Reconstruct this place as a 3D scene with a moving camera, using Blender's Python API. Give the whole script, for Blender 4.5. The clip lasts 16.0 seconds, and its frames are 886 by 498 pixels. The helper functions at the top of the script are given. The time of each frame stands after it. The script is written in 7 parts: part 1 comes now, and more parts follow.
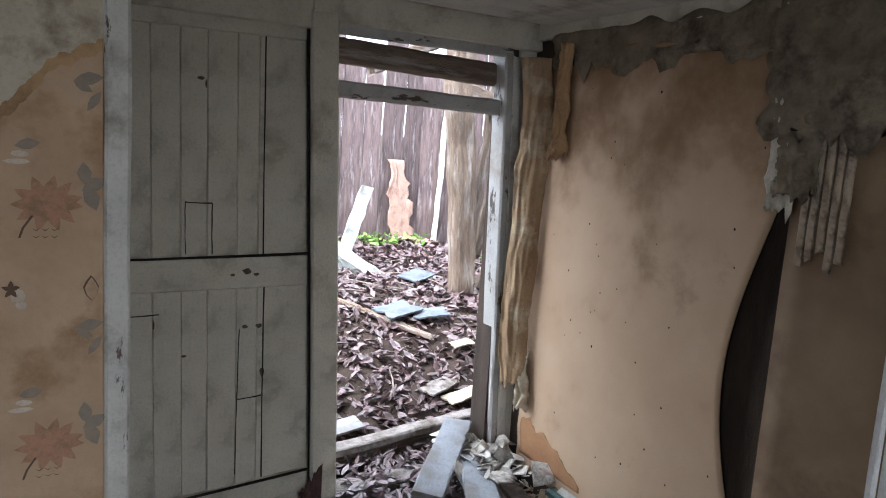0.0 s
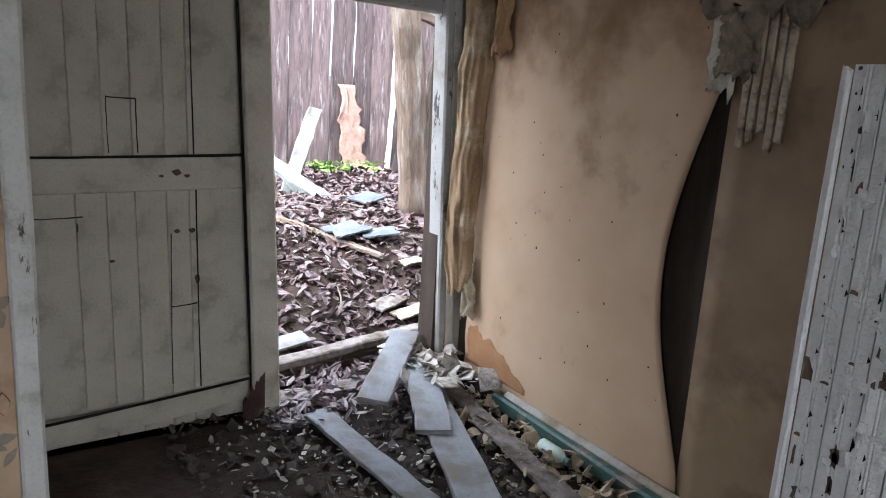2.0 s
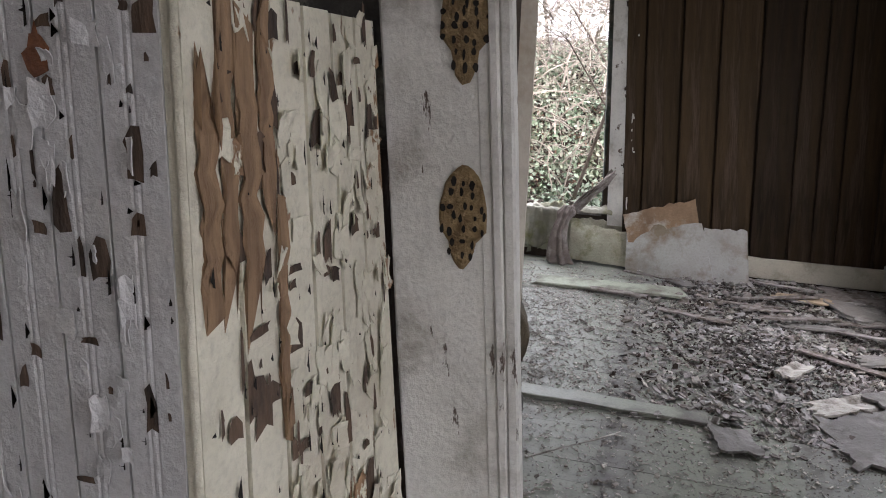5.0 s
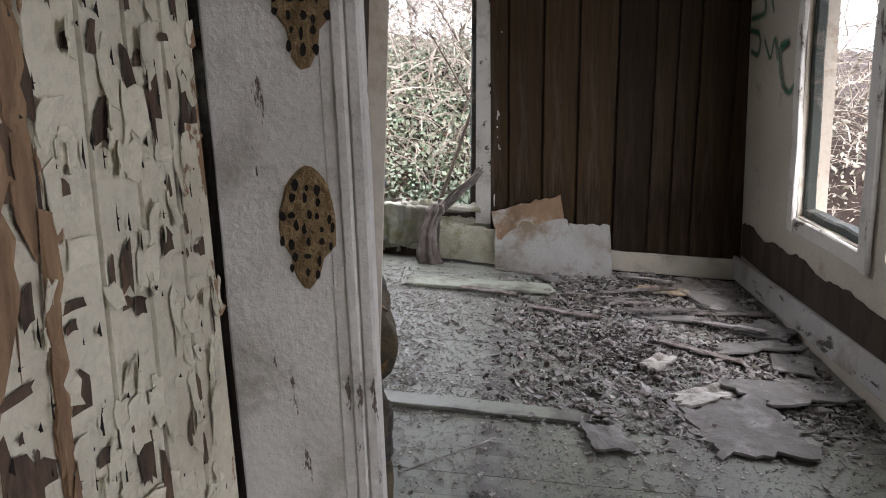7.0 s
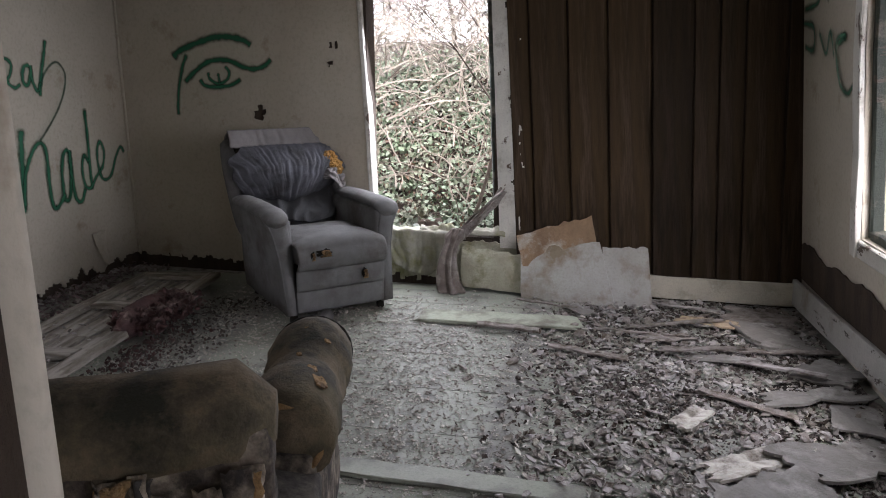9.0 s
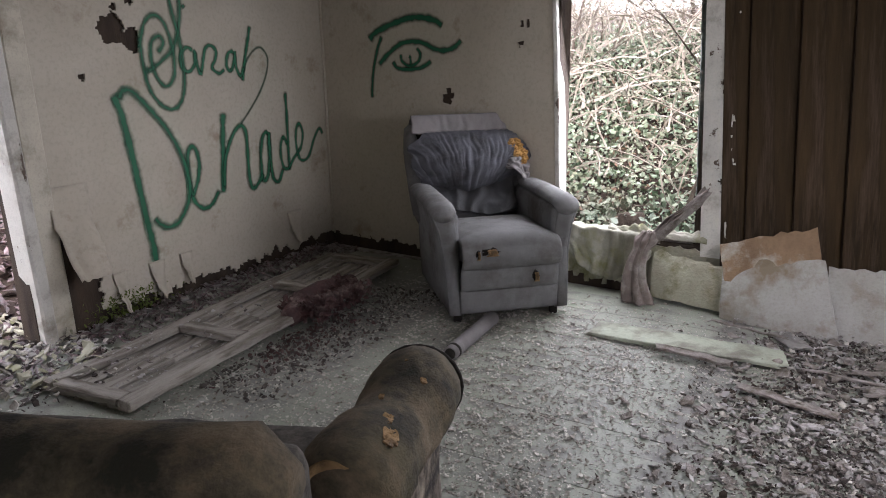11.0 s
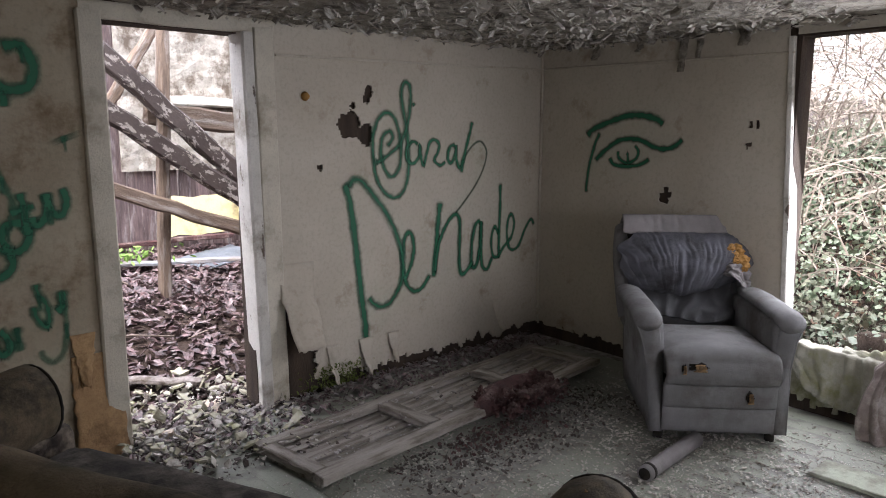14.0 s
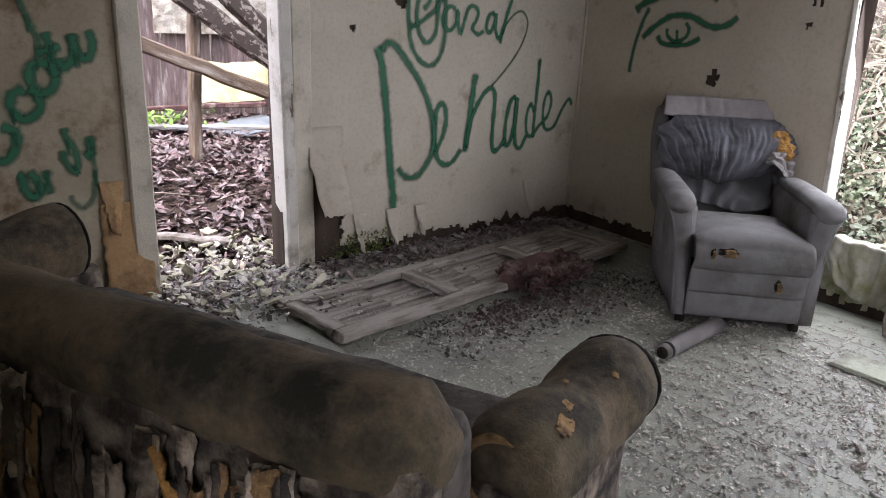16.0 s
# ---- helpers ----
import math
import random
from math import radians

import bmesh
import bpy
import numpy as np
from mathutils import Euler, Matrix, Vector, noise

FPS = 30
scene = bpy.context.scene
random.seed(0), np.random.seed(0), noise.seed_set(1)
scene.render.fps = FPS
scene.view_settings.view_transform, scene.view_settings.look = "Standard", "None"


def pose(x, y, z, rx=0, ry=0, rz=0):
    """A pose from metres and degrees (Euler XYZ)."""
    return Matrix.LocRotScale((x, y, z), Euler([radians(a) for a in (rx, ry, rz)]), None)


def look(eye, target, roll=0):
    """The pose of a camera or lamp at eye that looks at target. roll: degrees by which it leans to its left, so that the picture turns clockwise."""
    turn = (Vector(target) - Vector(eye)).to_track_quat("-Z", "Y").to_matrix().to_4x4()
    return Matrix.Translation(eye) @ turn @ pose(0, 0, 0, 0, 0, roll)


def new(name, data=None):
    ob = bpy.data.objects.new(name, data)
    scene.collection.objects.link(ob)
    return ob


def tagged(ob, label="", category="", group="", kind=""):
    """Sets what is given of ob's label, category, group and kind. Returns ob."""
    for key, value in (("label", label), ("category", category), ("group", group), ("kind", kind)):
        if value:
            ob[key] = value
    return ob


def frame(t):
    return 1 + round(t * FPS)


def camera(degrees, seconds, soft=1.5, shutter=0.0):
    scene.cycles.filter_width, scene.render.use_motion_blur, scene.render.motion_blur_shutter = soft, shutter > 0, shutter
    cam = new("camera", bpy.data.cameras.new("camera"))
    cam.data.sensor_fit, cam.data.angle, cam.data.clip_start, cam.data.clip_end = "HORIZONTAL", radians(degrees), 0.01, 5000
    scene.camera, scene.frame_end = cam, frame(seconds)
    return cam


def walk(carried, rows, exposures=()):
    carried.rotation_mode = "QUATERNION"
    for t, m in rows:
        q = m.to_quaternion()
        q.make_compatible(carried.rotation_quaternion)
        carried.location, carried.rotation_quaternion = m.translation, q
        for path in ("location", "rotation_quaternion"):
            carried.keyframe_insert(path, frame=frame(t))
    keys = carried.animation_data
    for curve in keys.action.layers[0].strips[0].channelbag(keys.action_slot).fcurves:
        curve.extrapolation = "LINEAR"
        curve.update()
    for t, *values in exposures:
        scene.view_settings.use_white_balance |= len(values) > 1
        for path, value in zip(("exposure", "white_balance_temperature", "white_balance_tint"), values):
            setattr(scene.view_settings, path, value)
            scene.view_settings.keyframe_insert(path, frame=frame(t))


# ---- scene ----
cam = camera(62.7, 16.0, soft=1.0)

PATH = [
    (0, (0.493, -0.071, 1.589), (1.484, 1.644, 1.312), 3.7),
    (0.5, (0.476, -0.064, 1.592), (1.429, 1.672, 1.309), 3.9),
    (1, (0.468, -0.028, 1.546), (1.399, 1.712, 1.224), 3.9),
    (1.5, (0.548, -0.043, 1.404), (1.481, 1.688, 1.043), 3.8),
    (2, (0.606, -0.077, 1.391), (1.68, 1.558, 0.973), 3.5),
    (2.5, (0.697, -0.164, 1.434), (1.991, 1.292, 0.978), 3.4),
    (3, (0.896, -0.177, 1.422), (2.389, 1.064, 0.94), 3.3),
    (3.5, (1.077, -0.169, 1.431), (2.693, 0.898, 0.929), 2.6),
    (4, (1.266, -0.21, 1.442), (2.98, 0.683, 0.927), 2.1),
    (4.2, (1.34, -0.233, 1.432), (3.1, 0.581, 0.942), 2.2),
    (4.5, (1.438, -0.268, 1.424), (3.247, 0.439, 0.947), 1.5),
    (5, (1.591, -0.282, 1.433), (3.457, 0.25, 0.95), 1.8),
    (7.5, (1.829, -0.273, 1.414), (3.765, -0.099, 0.944), 2.4),
    (8, (1.956, -0.36, 1.436), (3.893, -0.152, 0.983), 1.4),
    (10.3, (2.654, -0.777, 1.52), (4.421, -0.007, 0.985), -0.7),
    (10.5, (2.701, -0.799, 1.531), (4.434, 0.041, 0.99), -0.8),
    (11, (2.774, -0.763, 1.547), (4.44, 0.206, 1.011), -1.0),
    (11.5, (2.795, -0.755, 1.575), (4.404, 0.314, 1.057), -1.3),
    (12, (2.792, -0.761, 1.602), (4.345, 0.4, 1.111), -1.5),
    (12.5, (2.818, -0.769, 1.622), (4.298, 0.493, 1.157), -1.3),
    (13, (2.849, -0.786, 1.654), (4.258, 0.567, 1.226), -0.9),
    (13.5, (2.851, -0.782, 1.653), (4.204, 0.648, 1.299), -0.5),
    (14, (2.852, -0.78, 1.653), (4.194, 0.667, 1.327), 0.1),
    (14.5, (2.857, -0.772, 1.654), (4.188, 0.674, 1.281), 0.8),
    (15, (2.885, -0.778, 1.592), (4.178, 0.669, 1.111), 1.6),
    (15.5, (2.891, -0.774, 1.542), (4.146, 0.675, 0.97), 2.4),
    (16, (2.895, -0.771, 1.517), (4.131, 0.678, 0.904), 2.8),
]
walk(cam, [(t, look(eye, target, roll)) for t, eye, target, roll in PATH], exposures=[(0.0, 2.52, 5750, 11), (3.0, 2.58, 5850, 13), (4.5, 2.48, 6100, 18), (5.2, 2.20, 6150, 19), (7.5, 2.08, 6150, 19), (8.2, 2.02, 6150, 19), (10.5, 2.36, 6200, 20), (14.0, 2.24, 6200, 20), (16.0, 2.50, 6200, 21)])

# ---- world, sun, exposure ----
world = bpy.data.worlds.new("overcast_sky")
scene.world = world
world.use_nodes = True
wn = world.node_tree
sky = wn.nodes.new("ShaderNodeTexSky")
sky.sky_type = "NISHITA"
sky.sun_disc = False
sky.sun_elevation = radians(50)
sky.sun_rotation = radians(253)
sky.air_density, sky.dust_density, sky.ozone_density = 1.0, 6.0, 1.0
soften = wn.nodes.new("ShaderNodeMixRGB")
soften.inputs[0].default_value = 0.75
soften.inputs[2].default_value = (9.9, 10.1, 10.4, 1)
wn.links.new(sky.outputs[0], soften.inputs[1])
wn.links.new(soften.outputs[0], wn.nodes["Background"].inputs[0])
wn.nodes["Background"].inputs[1].default_value = 0.15
sun = new("sun", bpy.data.lights.new("sun", "SUN"))
sun.data.energy, sun.data.angle, sun.data.color = 1.3, radians(25), (1.0, 0.97, 0.92)
sun.matrix_world = look((-16, -5, 20), (0, 0, 0))


def sky_lamp(name, x, y, z, w, h, aim, watts):
    """An area lamp of that size, added where sky light would enter by an opening."""
    la = new(name, bpy.data.lights.new(name, "AREA"))
    la.data.shape, la.data.size, la.data.size_y, la.data.energy = "RECTANGLE", w, h, watts
    la.data.color = (0.95, 0.98, 1.0)
    la.matrix_world = look((x, y, z), aim)


sky_lamp("skylight_back", 1.25, -2.45, 1.4, 1.5, 1.1, (1.25, 2, 1.2), 3.4)
sky_lamp("skylight_west", -2.35, -1.35, 1.35, 1.2, 1.0, (2, -0.9, 1.2), 3.0)
# fill lamp added in an unseen, invented opening to brighten the north wall
sky_lamp("fill_lamp_south", 4.6, -1.80, 1.35, 0.75, 1.2, (5.4, 2.5, 0.9), 1.8)
sky_lamp("skylight_window", 5.625, -1.84, 1.35, 0.72, 1.15, (5.5, 2, 0.7), 3.3)
sky_lamp("skylight_east", 7.42, 0.52, 1.27, 0.85, 1.75, (4.5, 0.7, 0.2), 11.5)


# ---- materials ----
def mat(name, c1, c2, scale=6.0, rough=0.85, bump=0.25, fine=60.0, dirt=None, dirt_scale=2.0, dirt_amt=0.4,
        stretch=(1, 1, 1), vary=0.0, spec=0.3, fine_amt=0.35, alpha=None, dist=0.02):
    """Two scales of noise between two colours, a third colour in patches, fine relief."""
    m = bpy.data.materials.new(name)
    m.use_nodes = True
    t = m.node_tree
    N, L = t.nodes, t.links
    b = N["Principled BSDF"]
    b.inputs["Roughness"].default_value = rough
    b.inputs["Specular IOR Level"].default_value = spec
    tc = N.new("ShaderNodeTexCoord")
    mp = N.new("ShaderNodeMapping")
    mp.inputs["Scale"].default_value = stretch
    L.new(tc.outputs["Object"], mp.inputs[0])

    def nz(s, det=5.0, r=0.6):
        n = N.new("ShaderNodeTexNoise")
        n.inputs["Scale"].default_value, n.inputs["Detail"].default_value, n.inputs["Roughness"].default_value = s, det, r
        L.new(mp.outputs[0], n.inputs["Vector"])
        return n.outputs[0]

    def ramp(src, a, z):
        r = N.new("ShaderNodeMapRange")
        r.inputs[1].default_value, r.inputs[2].default_value = a, z
        L.new(src, r.inputs[0])
        return r.outputs[0]

    def mix(f, a, z, mode="MIX"):
        x = N.new("ShaderNodeMixRGB")
        x.blend_type = mode
        for s, v in ((0, f), (1, a), (2, z)):
            if isinstance(v, (int, float)):
                x.inputs[s].default_value = v
            elif isinstance(v, tuple):
                x.inputs[s].default_value = (*v, 1)
            else:
                L.new(v, x.inputs[s])
        return x.outputs[0]

    big = nz(scale)
    col = mix(ramp(big, 0.35, 0.65), c1, c2)
    fn = nz(fine, 4, 0.65)
    dk = tuple(0.45 * v for v in c1)
    col = mix(mix(0.0, ramp(fn, 0.48, 0.75), (0, 0, 0)), col, mix(fine_amt, col, dk))
    if dirt:
        d = ramp(nz(dirt_scale, 9, 0.68), 0.62 - dirt_amt * 0.35, 0.72 - dirt_amt * 0.2)
        col = mix(d, col, dirt)
    if vary:
        oi = N.new("ShaderNodeObjectInfo")
        h = N.new("ShaderNodeHueSaturation")
        L.new(ramp(oi.outputs["Random"], 0, 1), h.inputs["Value"])
        r = h.inputs["Value"].links[0].from_node
        r.inputs[3].default_value, r.inputs[4].default_value = 1 - vary, 1 + vary
        L.new(col, h.inputs["Color"])
        col = h.outputs[0]
    L.new(col, b.inputs["Base Color"])
    bp = N.new("ShaderNodeBump")
    bp.inputs["Strength"].default_value, bp.inputs["Distance"].default_value = bump, dist
    hsum = N.new("ShaderNodeMath")
    L.new(big, hsum.inputs[0])
    L.new(fn, hsum.inputs[1])
    L.new(hsum.outputs[0], bp.inputs["Height"])
    L.new(bp.outputs[0], b.inputs["Normal"])
    return m


def paint_on_wood(name, paint, wood, chips=0.55, scale=18.0, stretch=(1, 1, 0.3), rough=0.6, grime=(0.25, 0.22, 0.17), vary=0.0):
    """Old paint with flaked spots down to bare wood, in streaks along the grain."""
    m = mat(name, paint, tuple(0.82 * v for v in paint), 5.0, rough, 0.3, 90, grime, 2.5, 0.25, vary=vary)
    t = m.node_tree
    N, L = t.nodes, t.links
    b = N["Principled BSDF"]
    src = b.inputs["Base Color"].links[0].from_socket
    tc = N.new("ShaderNodeTexCoord")
    mp = N.new("ShaderNodeMapping")
    mp.inputs["Scale"].default_value = stretch
    L.new(tc.outputs["Object"], mp.inputs[0])
    n = N.new("ShaderNodeTexNoise")
    n.inputs["Scale"].default_value, n.inputs["Detail"].default_value, n.inputs["Roughness"].default_value = scale, 6, 0.7
    L.new(mp.outputs[0], n.inputs["Vector"])
    r = N.new("ShaderNodeMapRange")
    r.inputs[1].default_value, r.inputs[2].default_value = chips, chips + 0.025
    L.new(n.outputs[0], r.inputs[0])
    g = N.new("ShaderNodeTexNoise")
    g.inputs["Scale"].default_value, g.inputs["Detail"].default_value = 60, 5
    L.new(mp.outputs[0], g.inputs["Vector"])
    wm = N.new("ShaderNodeMixRGB")
    wm.inputs[1].default_value, wm.inputs[2].default_value = (*wood, 1), (*[0.45 * v for v in wood], 1)
    L.new(g.outputs[0], wm.inputs[0])
    x = N.new("ShaderNodeMixRGB")
    L.new(r.outputs[0], x.inputs[0])
    L.new(src, x.inputs[1])
    L.new(wm.outputs[0], x.inputs[2])
    L.new(x.outputs[0], b.inputs["Base Color"])
    old = b.inputs["Normal"].links[0].from_node
    b2 = N.new("ShaderNodeBump")
    b2.inputs["Strength"].default_value, b2.inputs["Distance"].default_value = 0.6, 0.004
    b2.invert = True
    L.new(r.outputs[0], b2.inputs["Height"])
    L.new(old.outputs[0], b2.inputs["Normal"])
    L.new(b2.outputs[0], b.inputs["Normal"])
    return m


def spray_paint(name, colour):
    """Spray paint whose edge fades out across the stroke (u runs across it)."""
    m = bpy.data.materials.new(name)
    m.use_nodes = True
    N, L = m.node_tree.nodes, m.node_tree.links
    b = N["Principled BSDF"]
    b.inputs["Base Color"].default_value = (*colour, 1)
    b.inputs["Roughness"].default_value = 0.7
    uv = N.new("ShaderNodeUVMap")
    sep = N.new("ShaderNodeSeparateXYZ")
    L.new(uv.outputs[0], sep.inputs[0])
    a = N.new("ShaderNodeMath")
    a.operation, a.inputs[1].default_value = "SUBTRACT", 0.5
    L.new(sep.outputs[0], a.inputs[0])
    c = N.new("ShaderNodeMath")
    c.operation = "ABSOLUTE"
    L.new(a.outputs[0], c.inputs[0])
    tc = N.new("ShaderNodeTexCoord")
    n = N.new("ShaderNodeTexNoise")
    n.inputs["Scale"].default_value, n.inputs["Detail"].default_value = 35, 6
    L.new(tc.outputs["Object"], n.inputs["Vector"])
    w = N.new("ShaderNodeMath")
    w.operation, w.inputs[1].default_value, w.inputs[2].default_value = "MULTIPLY_ADD", 0.22, -0.11
    L.new(n.outputs[0], w.inputs[0])
    s = N.new("ShaderNodeMath")
    L.new(c.outputs[0], s.inputs[0])
    L.new(w.outputs[0], s.inputs[1])
    r = N.new("ShaderNodeMapRange")
    r.interpolation_type = "SMOOTHSTEP"
    r.inputs[1].default_value, r.inputs[2].default_value, r.inputs[3].default_value, r.inputs[4].default_value = 0.07, 0.47, 0.95, 0.0
    L.new(s.outputs[0], r.inputs[0])
    v = N.new("ShaderNodeMath")
    v.operation = "MULTIPLY"
    L.new(r.outputs[0], v.inputs[0])
    L.new(sep.outputs[1], v.inputs[1])
    L.new(v.outputs[0], b.inputs["Alpha"])
    return m


M = {}
M["plaster"] = mat("cream_plaster", (0.49, 0.45, 0.37), (0.43, 0.385, 0.31), 1.6, 0.9, 0.15, 40, (0.27, 0.21, 0.14), 2.4, 0.13, fine_amt=0.32)
M["plaster_stained"] = mat("brown_stained_plaster", (0.38, 0.33, 0.245), (0.29, 0.24, 0.17), 2.0, 0.9, 0.2, 40, (0.15, 0.10, 0.055), 3.0, 0.30, fine_amt=0.4)
M["core"] = mat("dark_old_boards", (0.07, 0.05, 0.035), (0.035, 0.026, 0.02), 3, 0.95, 0.5, 50, stretch=(3, 3, 0.6))
M["ceiling"] = mat("flaking_ceiling", (0.5, 0.46, 0.38), (0.3, 0.27, 0.22), 14, 0.95, 0.9, 70, (0.12, 0.1, 0.08), 9, 0.35, dist=0.05)
M["ceiling_white"] = paint_on_wood("ceiling_paint", (0.62, 0.6, 0.54), (0.2, 0.17, 0.13), 0.68, 16)
M["hardboard"] = mat("tan_hardboard", (0.50, 0.367, 0.240), (0.43, 0.295, 0.185), 1.3, 0.75, 0.08, 150, (0.20, 0.12, 0.06), 1.1, 0.25, fine_amt=0.12)
M["paper_tan"] = mat("tan_paper", (0.46, 0.30, 0.15), (0.33, 0.20, 0.10), 4, 0.85, 0.35, 60, (0.2, 0.12, 0.06), 5, 0.35)
M["paper_grey"] = mat("grey_paper", (0.25, 0.205, 0.14), (0.16, 0.13, 0.085), 9, 0.9, 0.4, 60, (0.08, 0.06, 0.04), 6, 0.4)
M["wallpaper"] = mat("faded_wallpaper", (0.50, 0.36, 0.23), (0.42, 0.29, 0.18), 5, 0.85, 0.12, 90, (0.30, 0.18, 0.09), 3.0, 0.3, fine_amt=0.12)
M["paint_cream"] = paint_on_wood("cream_paint", (0.57, 0.53, 0.43), (0.12, 0.09, 0.06), 0.70, 14, stretch=(0.3, 1, 1), grime=(0.30, 0.26, 0.19))
M["paint_white"] = paint_on_wood("white_paint", (0.62, 0.60, 0.54), (0.16, 0.12, 0.09), 0.62, 14, stretch=(0.3, 1, 1))
M["paint_grey"] = paint_on_wood("weathered_grey_paint", (0.42, 0.41, 0.38), (0.09, 0.075, 0.06), 0.60, 12, stretch=(0.3, 1, 1))
M["bead"] = paint_on_wood("peeling_white_paint", (0.57, 0.56, 0.535), (0.33, 0.20, 0.11), 0.69, 13, stretch=(1, 1, 0.35), grime=(0.5, 0.48, 0.44), vary=0.04)
# the cupboard's side: brighter and warmer paint, as lit from the south
M["bead_lit_side"] = paint_on_wood("peeling_paint_lit_side", (0.68, 0.64, 0.50), (0.36, 0.22, 0.12), 0.60, 11, stretch=(1, 1, 0.35), grime=(0.5, 0.45, 0.34))
M["timber"] = mat("weathered_timber", (0.20, 0.15, 0.11), (0.11, 0.08, 0.06), 5, 0.9, 0.7, 40, (0.30, 0.27, 0.24), 3, 0.3, stretch=(0.8, 6, 6), vary=0.25)
M["timber_grey"] = mat("grey_timber", (0.30, 0.27, 0.25), (0.17, 0.15, 0.13), 5, 0.9, 0.6, 50, (0.10, 0.08, 0.06), 3, 0.35, stretch=(4, 4, 4), vary=0.2)
M["board_brown"] = mat("brown_boards", (0.046, 0.028, 0.0125), (0.016, 0.0105, 0.006), 3, 0.8, 0.4, 38, (0.075, 0.050, 0.032), 2.2, 0.30, stretch=(0.35, 5, 5), vary=0.4, spec=0.2)
M["floor"] = mat("grey_green_floor_paint", (0.250, 0.272, 0.205), (0.215, 0.215, 0.192), 1.5, 0.58, 0.12, 90, (0.11, 0.10, 0.088), 3.2, 0.34, fine_amt=0.6, vary=0.06, spec=0.45)
M["earth"] = mat("leafy_soil", (0.035, 0.025, 0.018), (0.065, 0.045, 0.036), 5, 0.95, 0.8, 30, (0.03, 0.02, 0.015), 4, 0.4)
M["leaf"] = mat("dead_leaves", (0.080, 0.050, 0.050), (0.22, 0.145, 0.145), 25, 0.42, 0.2, 40, (0.028, 0.018, 0.016), 18, 0.5, spec=0.7)
M["chip"] = mat("paint_chips", (0.55, 0.53, 0.47), (0.35, 0.32, 0.28), 18, 0.85, 0.3, 60, (0.12, 0.1, 0.08), 12, 0.4)
M["dust"] = mat("grey_litter", (0.44, 0.42, 0.40), (0.28, 0.26, 0.245), 12, 0.9, 0.3, 60, (0.08, 0.065, 0.055), 9, 0.45)
M["upholstery"] = mat("grey_velour", (0.170, 0.168, 0.165), (0.118, 0.117, 0.113), 5, 0.95, 0.3, 160, (0.080, 0.073, 0.064), 3, 0.4, fine_amt=0.2)
M["sofa"] = mat("mouldy_brown_fabric", (0.155, 0.118, 0.076), (0.075, 0.063, 0.036), 5, 0.95, 0.4, 110, (0.018, 0.017, 0.012), 3.2, 0.5, fine_amt=0.6)
M["foam"] = mat("yellow_foam", (0.46, 0.25, 0.07), (0.30, 0.16, 0.05), 12, 0.95, 0.9, 60)
M["dark"] = mat("dark_void", (0.012, 0.010, 0.008), (0.02, 0.016, 0.012), 6, 1.0, 0.2, 40)
M["ivy"] = mat("ivy_leaves", (0.30, 0.40, 0.26), (0.46, 0.53, 0.41), 3, 0.4, 0.1, 20, (0.24, 0.20, 0.14), 1.2, 0.3, spec=0.5)
# darkened copy of the ivy, shade in its gaps put into the colour
M["ivy_shaded"] = mat("shaded_ivy_leaves", (0.10, 0.16, 0.09), (0.20, 0.26, 0.17), 3, 0.4, 0.1, 20, (0.10, 0.08, 0.05), 1.2, 0.3, spec=0.5)
M["leaf_russet"] = mat("russet_leaves", (0.26, 0.15, 0.10), (0.38, 0.27, 0.20), 20, 0.6, 0.2, 40, (0.14, 0.08, 0.06), 14, 0.4)
M["bark"] = mat("bark", (0.16, 0.12, 0.09), (0.10, 0.075, 0.06), 8, 0.9, 0.6, 40, stretch=(4, 4, 1))
M["cloth"] = mat("dirty_cloth", (0.37, 0.36, 0.30), (0.24, 0.23, 0.18), 7, 0.9, 0.3, 120, (0.20, 0.20, 0.09), 4, 0.4)
M["slate"] = mat("blue_grey_slate", (0.135, 0.155, 0.175), (0.08, 0.095, 0.11), 6, 0.5, 0.2, 60)
M["slab"] = mat("dusty_wall_lining", (0.21, 0.20, 0.185), (0.14, 0.13, 0.115), 4, 0.9, 0.3, 60, (0.30, 0.29, 0.27), 5, 0.35)
M["stone"] = mat("yellowed_plaster_lumps", (0.44, 0.43, 0.33), (0.33, 0.31, 0.23), 6, 0.9, 0.4, 50, (0.2, 0.2, 0.1), 5, 0.3)
M["plasterboard"] = mat("grey_plasterboard", (0.42, 0.415, 0.385), (0.33, 0.315, 0.28), 3, 0.85, 0.2, 70, (0.22, 0.175, 0.12), 3.5, 0.42)
M["green_paint"] = spray_paint("green_spray", (0.010, 0.115, 0.055))
M["door_grey"] = mat("dusty_grey_door", (0.37, 0.34, 0.30), (0.26, 0.235, 0.20), 5, 0.9, 0.4, 70, (0.13, 0.11, 0.085), 4, 0.40, stretch=(0.8, 5, 5), vary=0.22, fine_amt=0.5)
M["rot"] = mat("red_rotten_wood", (0.10, 0.048, 0.045), (0.055, 0.032, 0.03), 14, 0.95, 0.8, 60, (0.2, 0.15, 0.13), 8, 0.3)
M["dust_dark"] = mat("dark_crumbs", (0.06, 0.05, 0.045), (0.10, 0.085, 0.075), 14, 0.95, 0.3, 60)
M["board_green"] = mat("pale_green_board", (0.34, 0.36, 0.28), (0.26, 0.28, 0.22), 5, 0.8, 0.3, 60, (0.16, 0.15, 0.12), 5, 0.4)
M["board_raw"] = mat("raw_torn_board", (0.30, 0.20, 0.12), (0.20, 0.13, 0.08), 5, 0.9, 0.4, 60, (0.45, 0.42, 0.36), 4, 0.35)
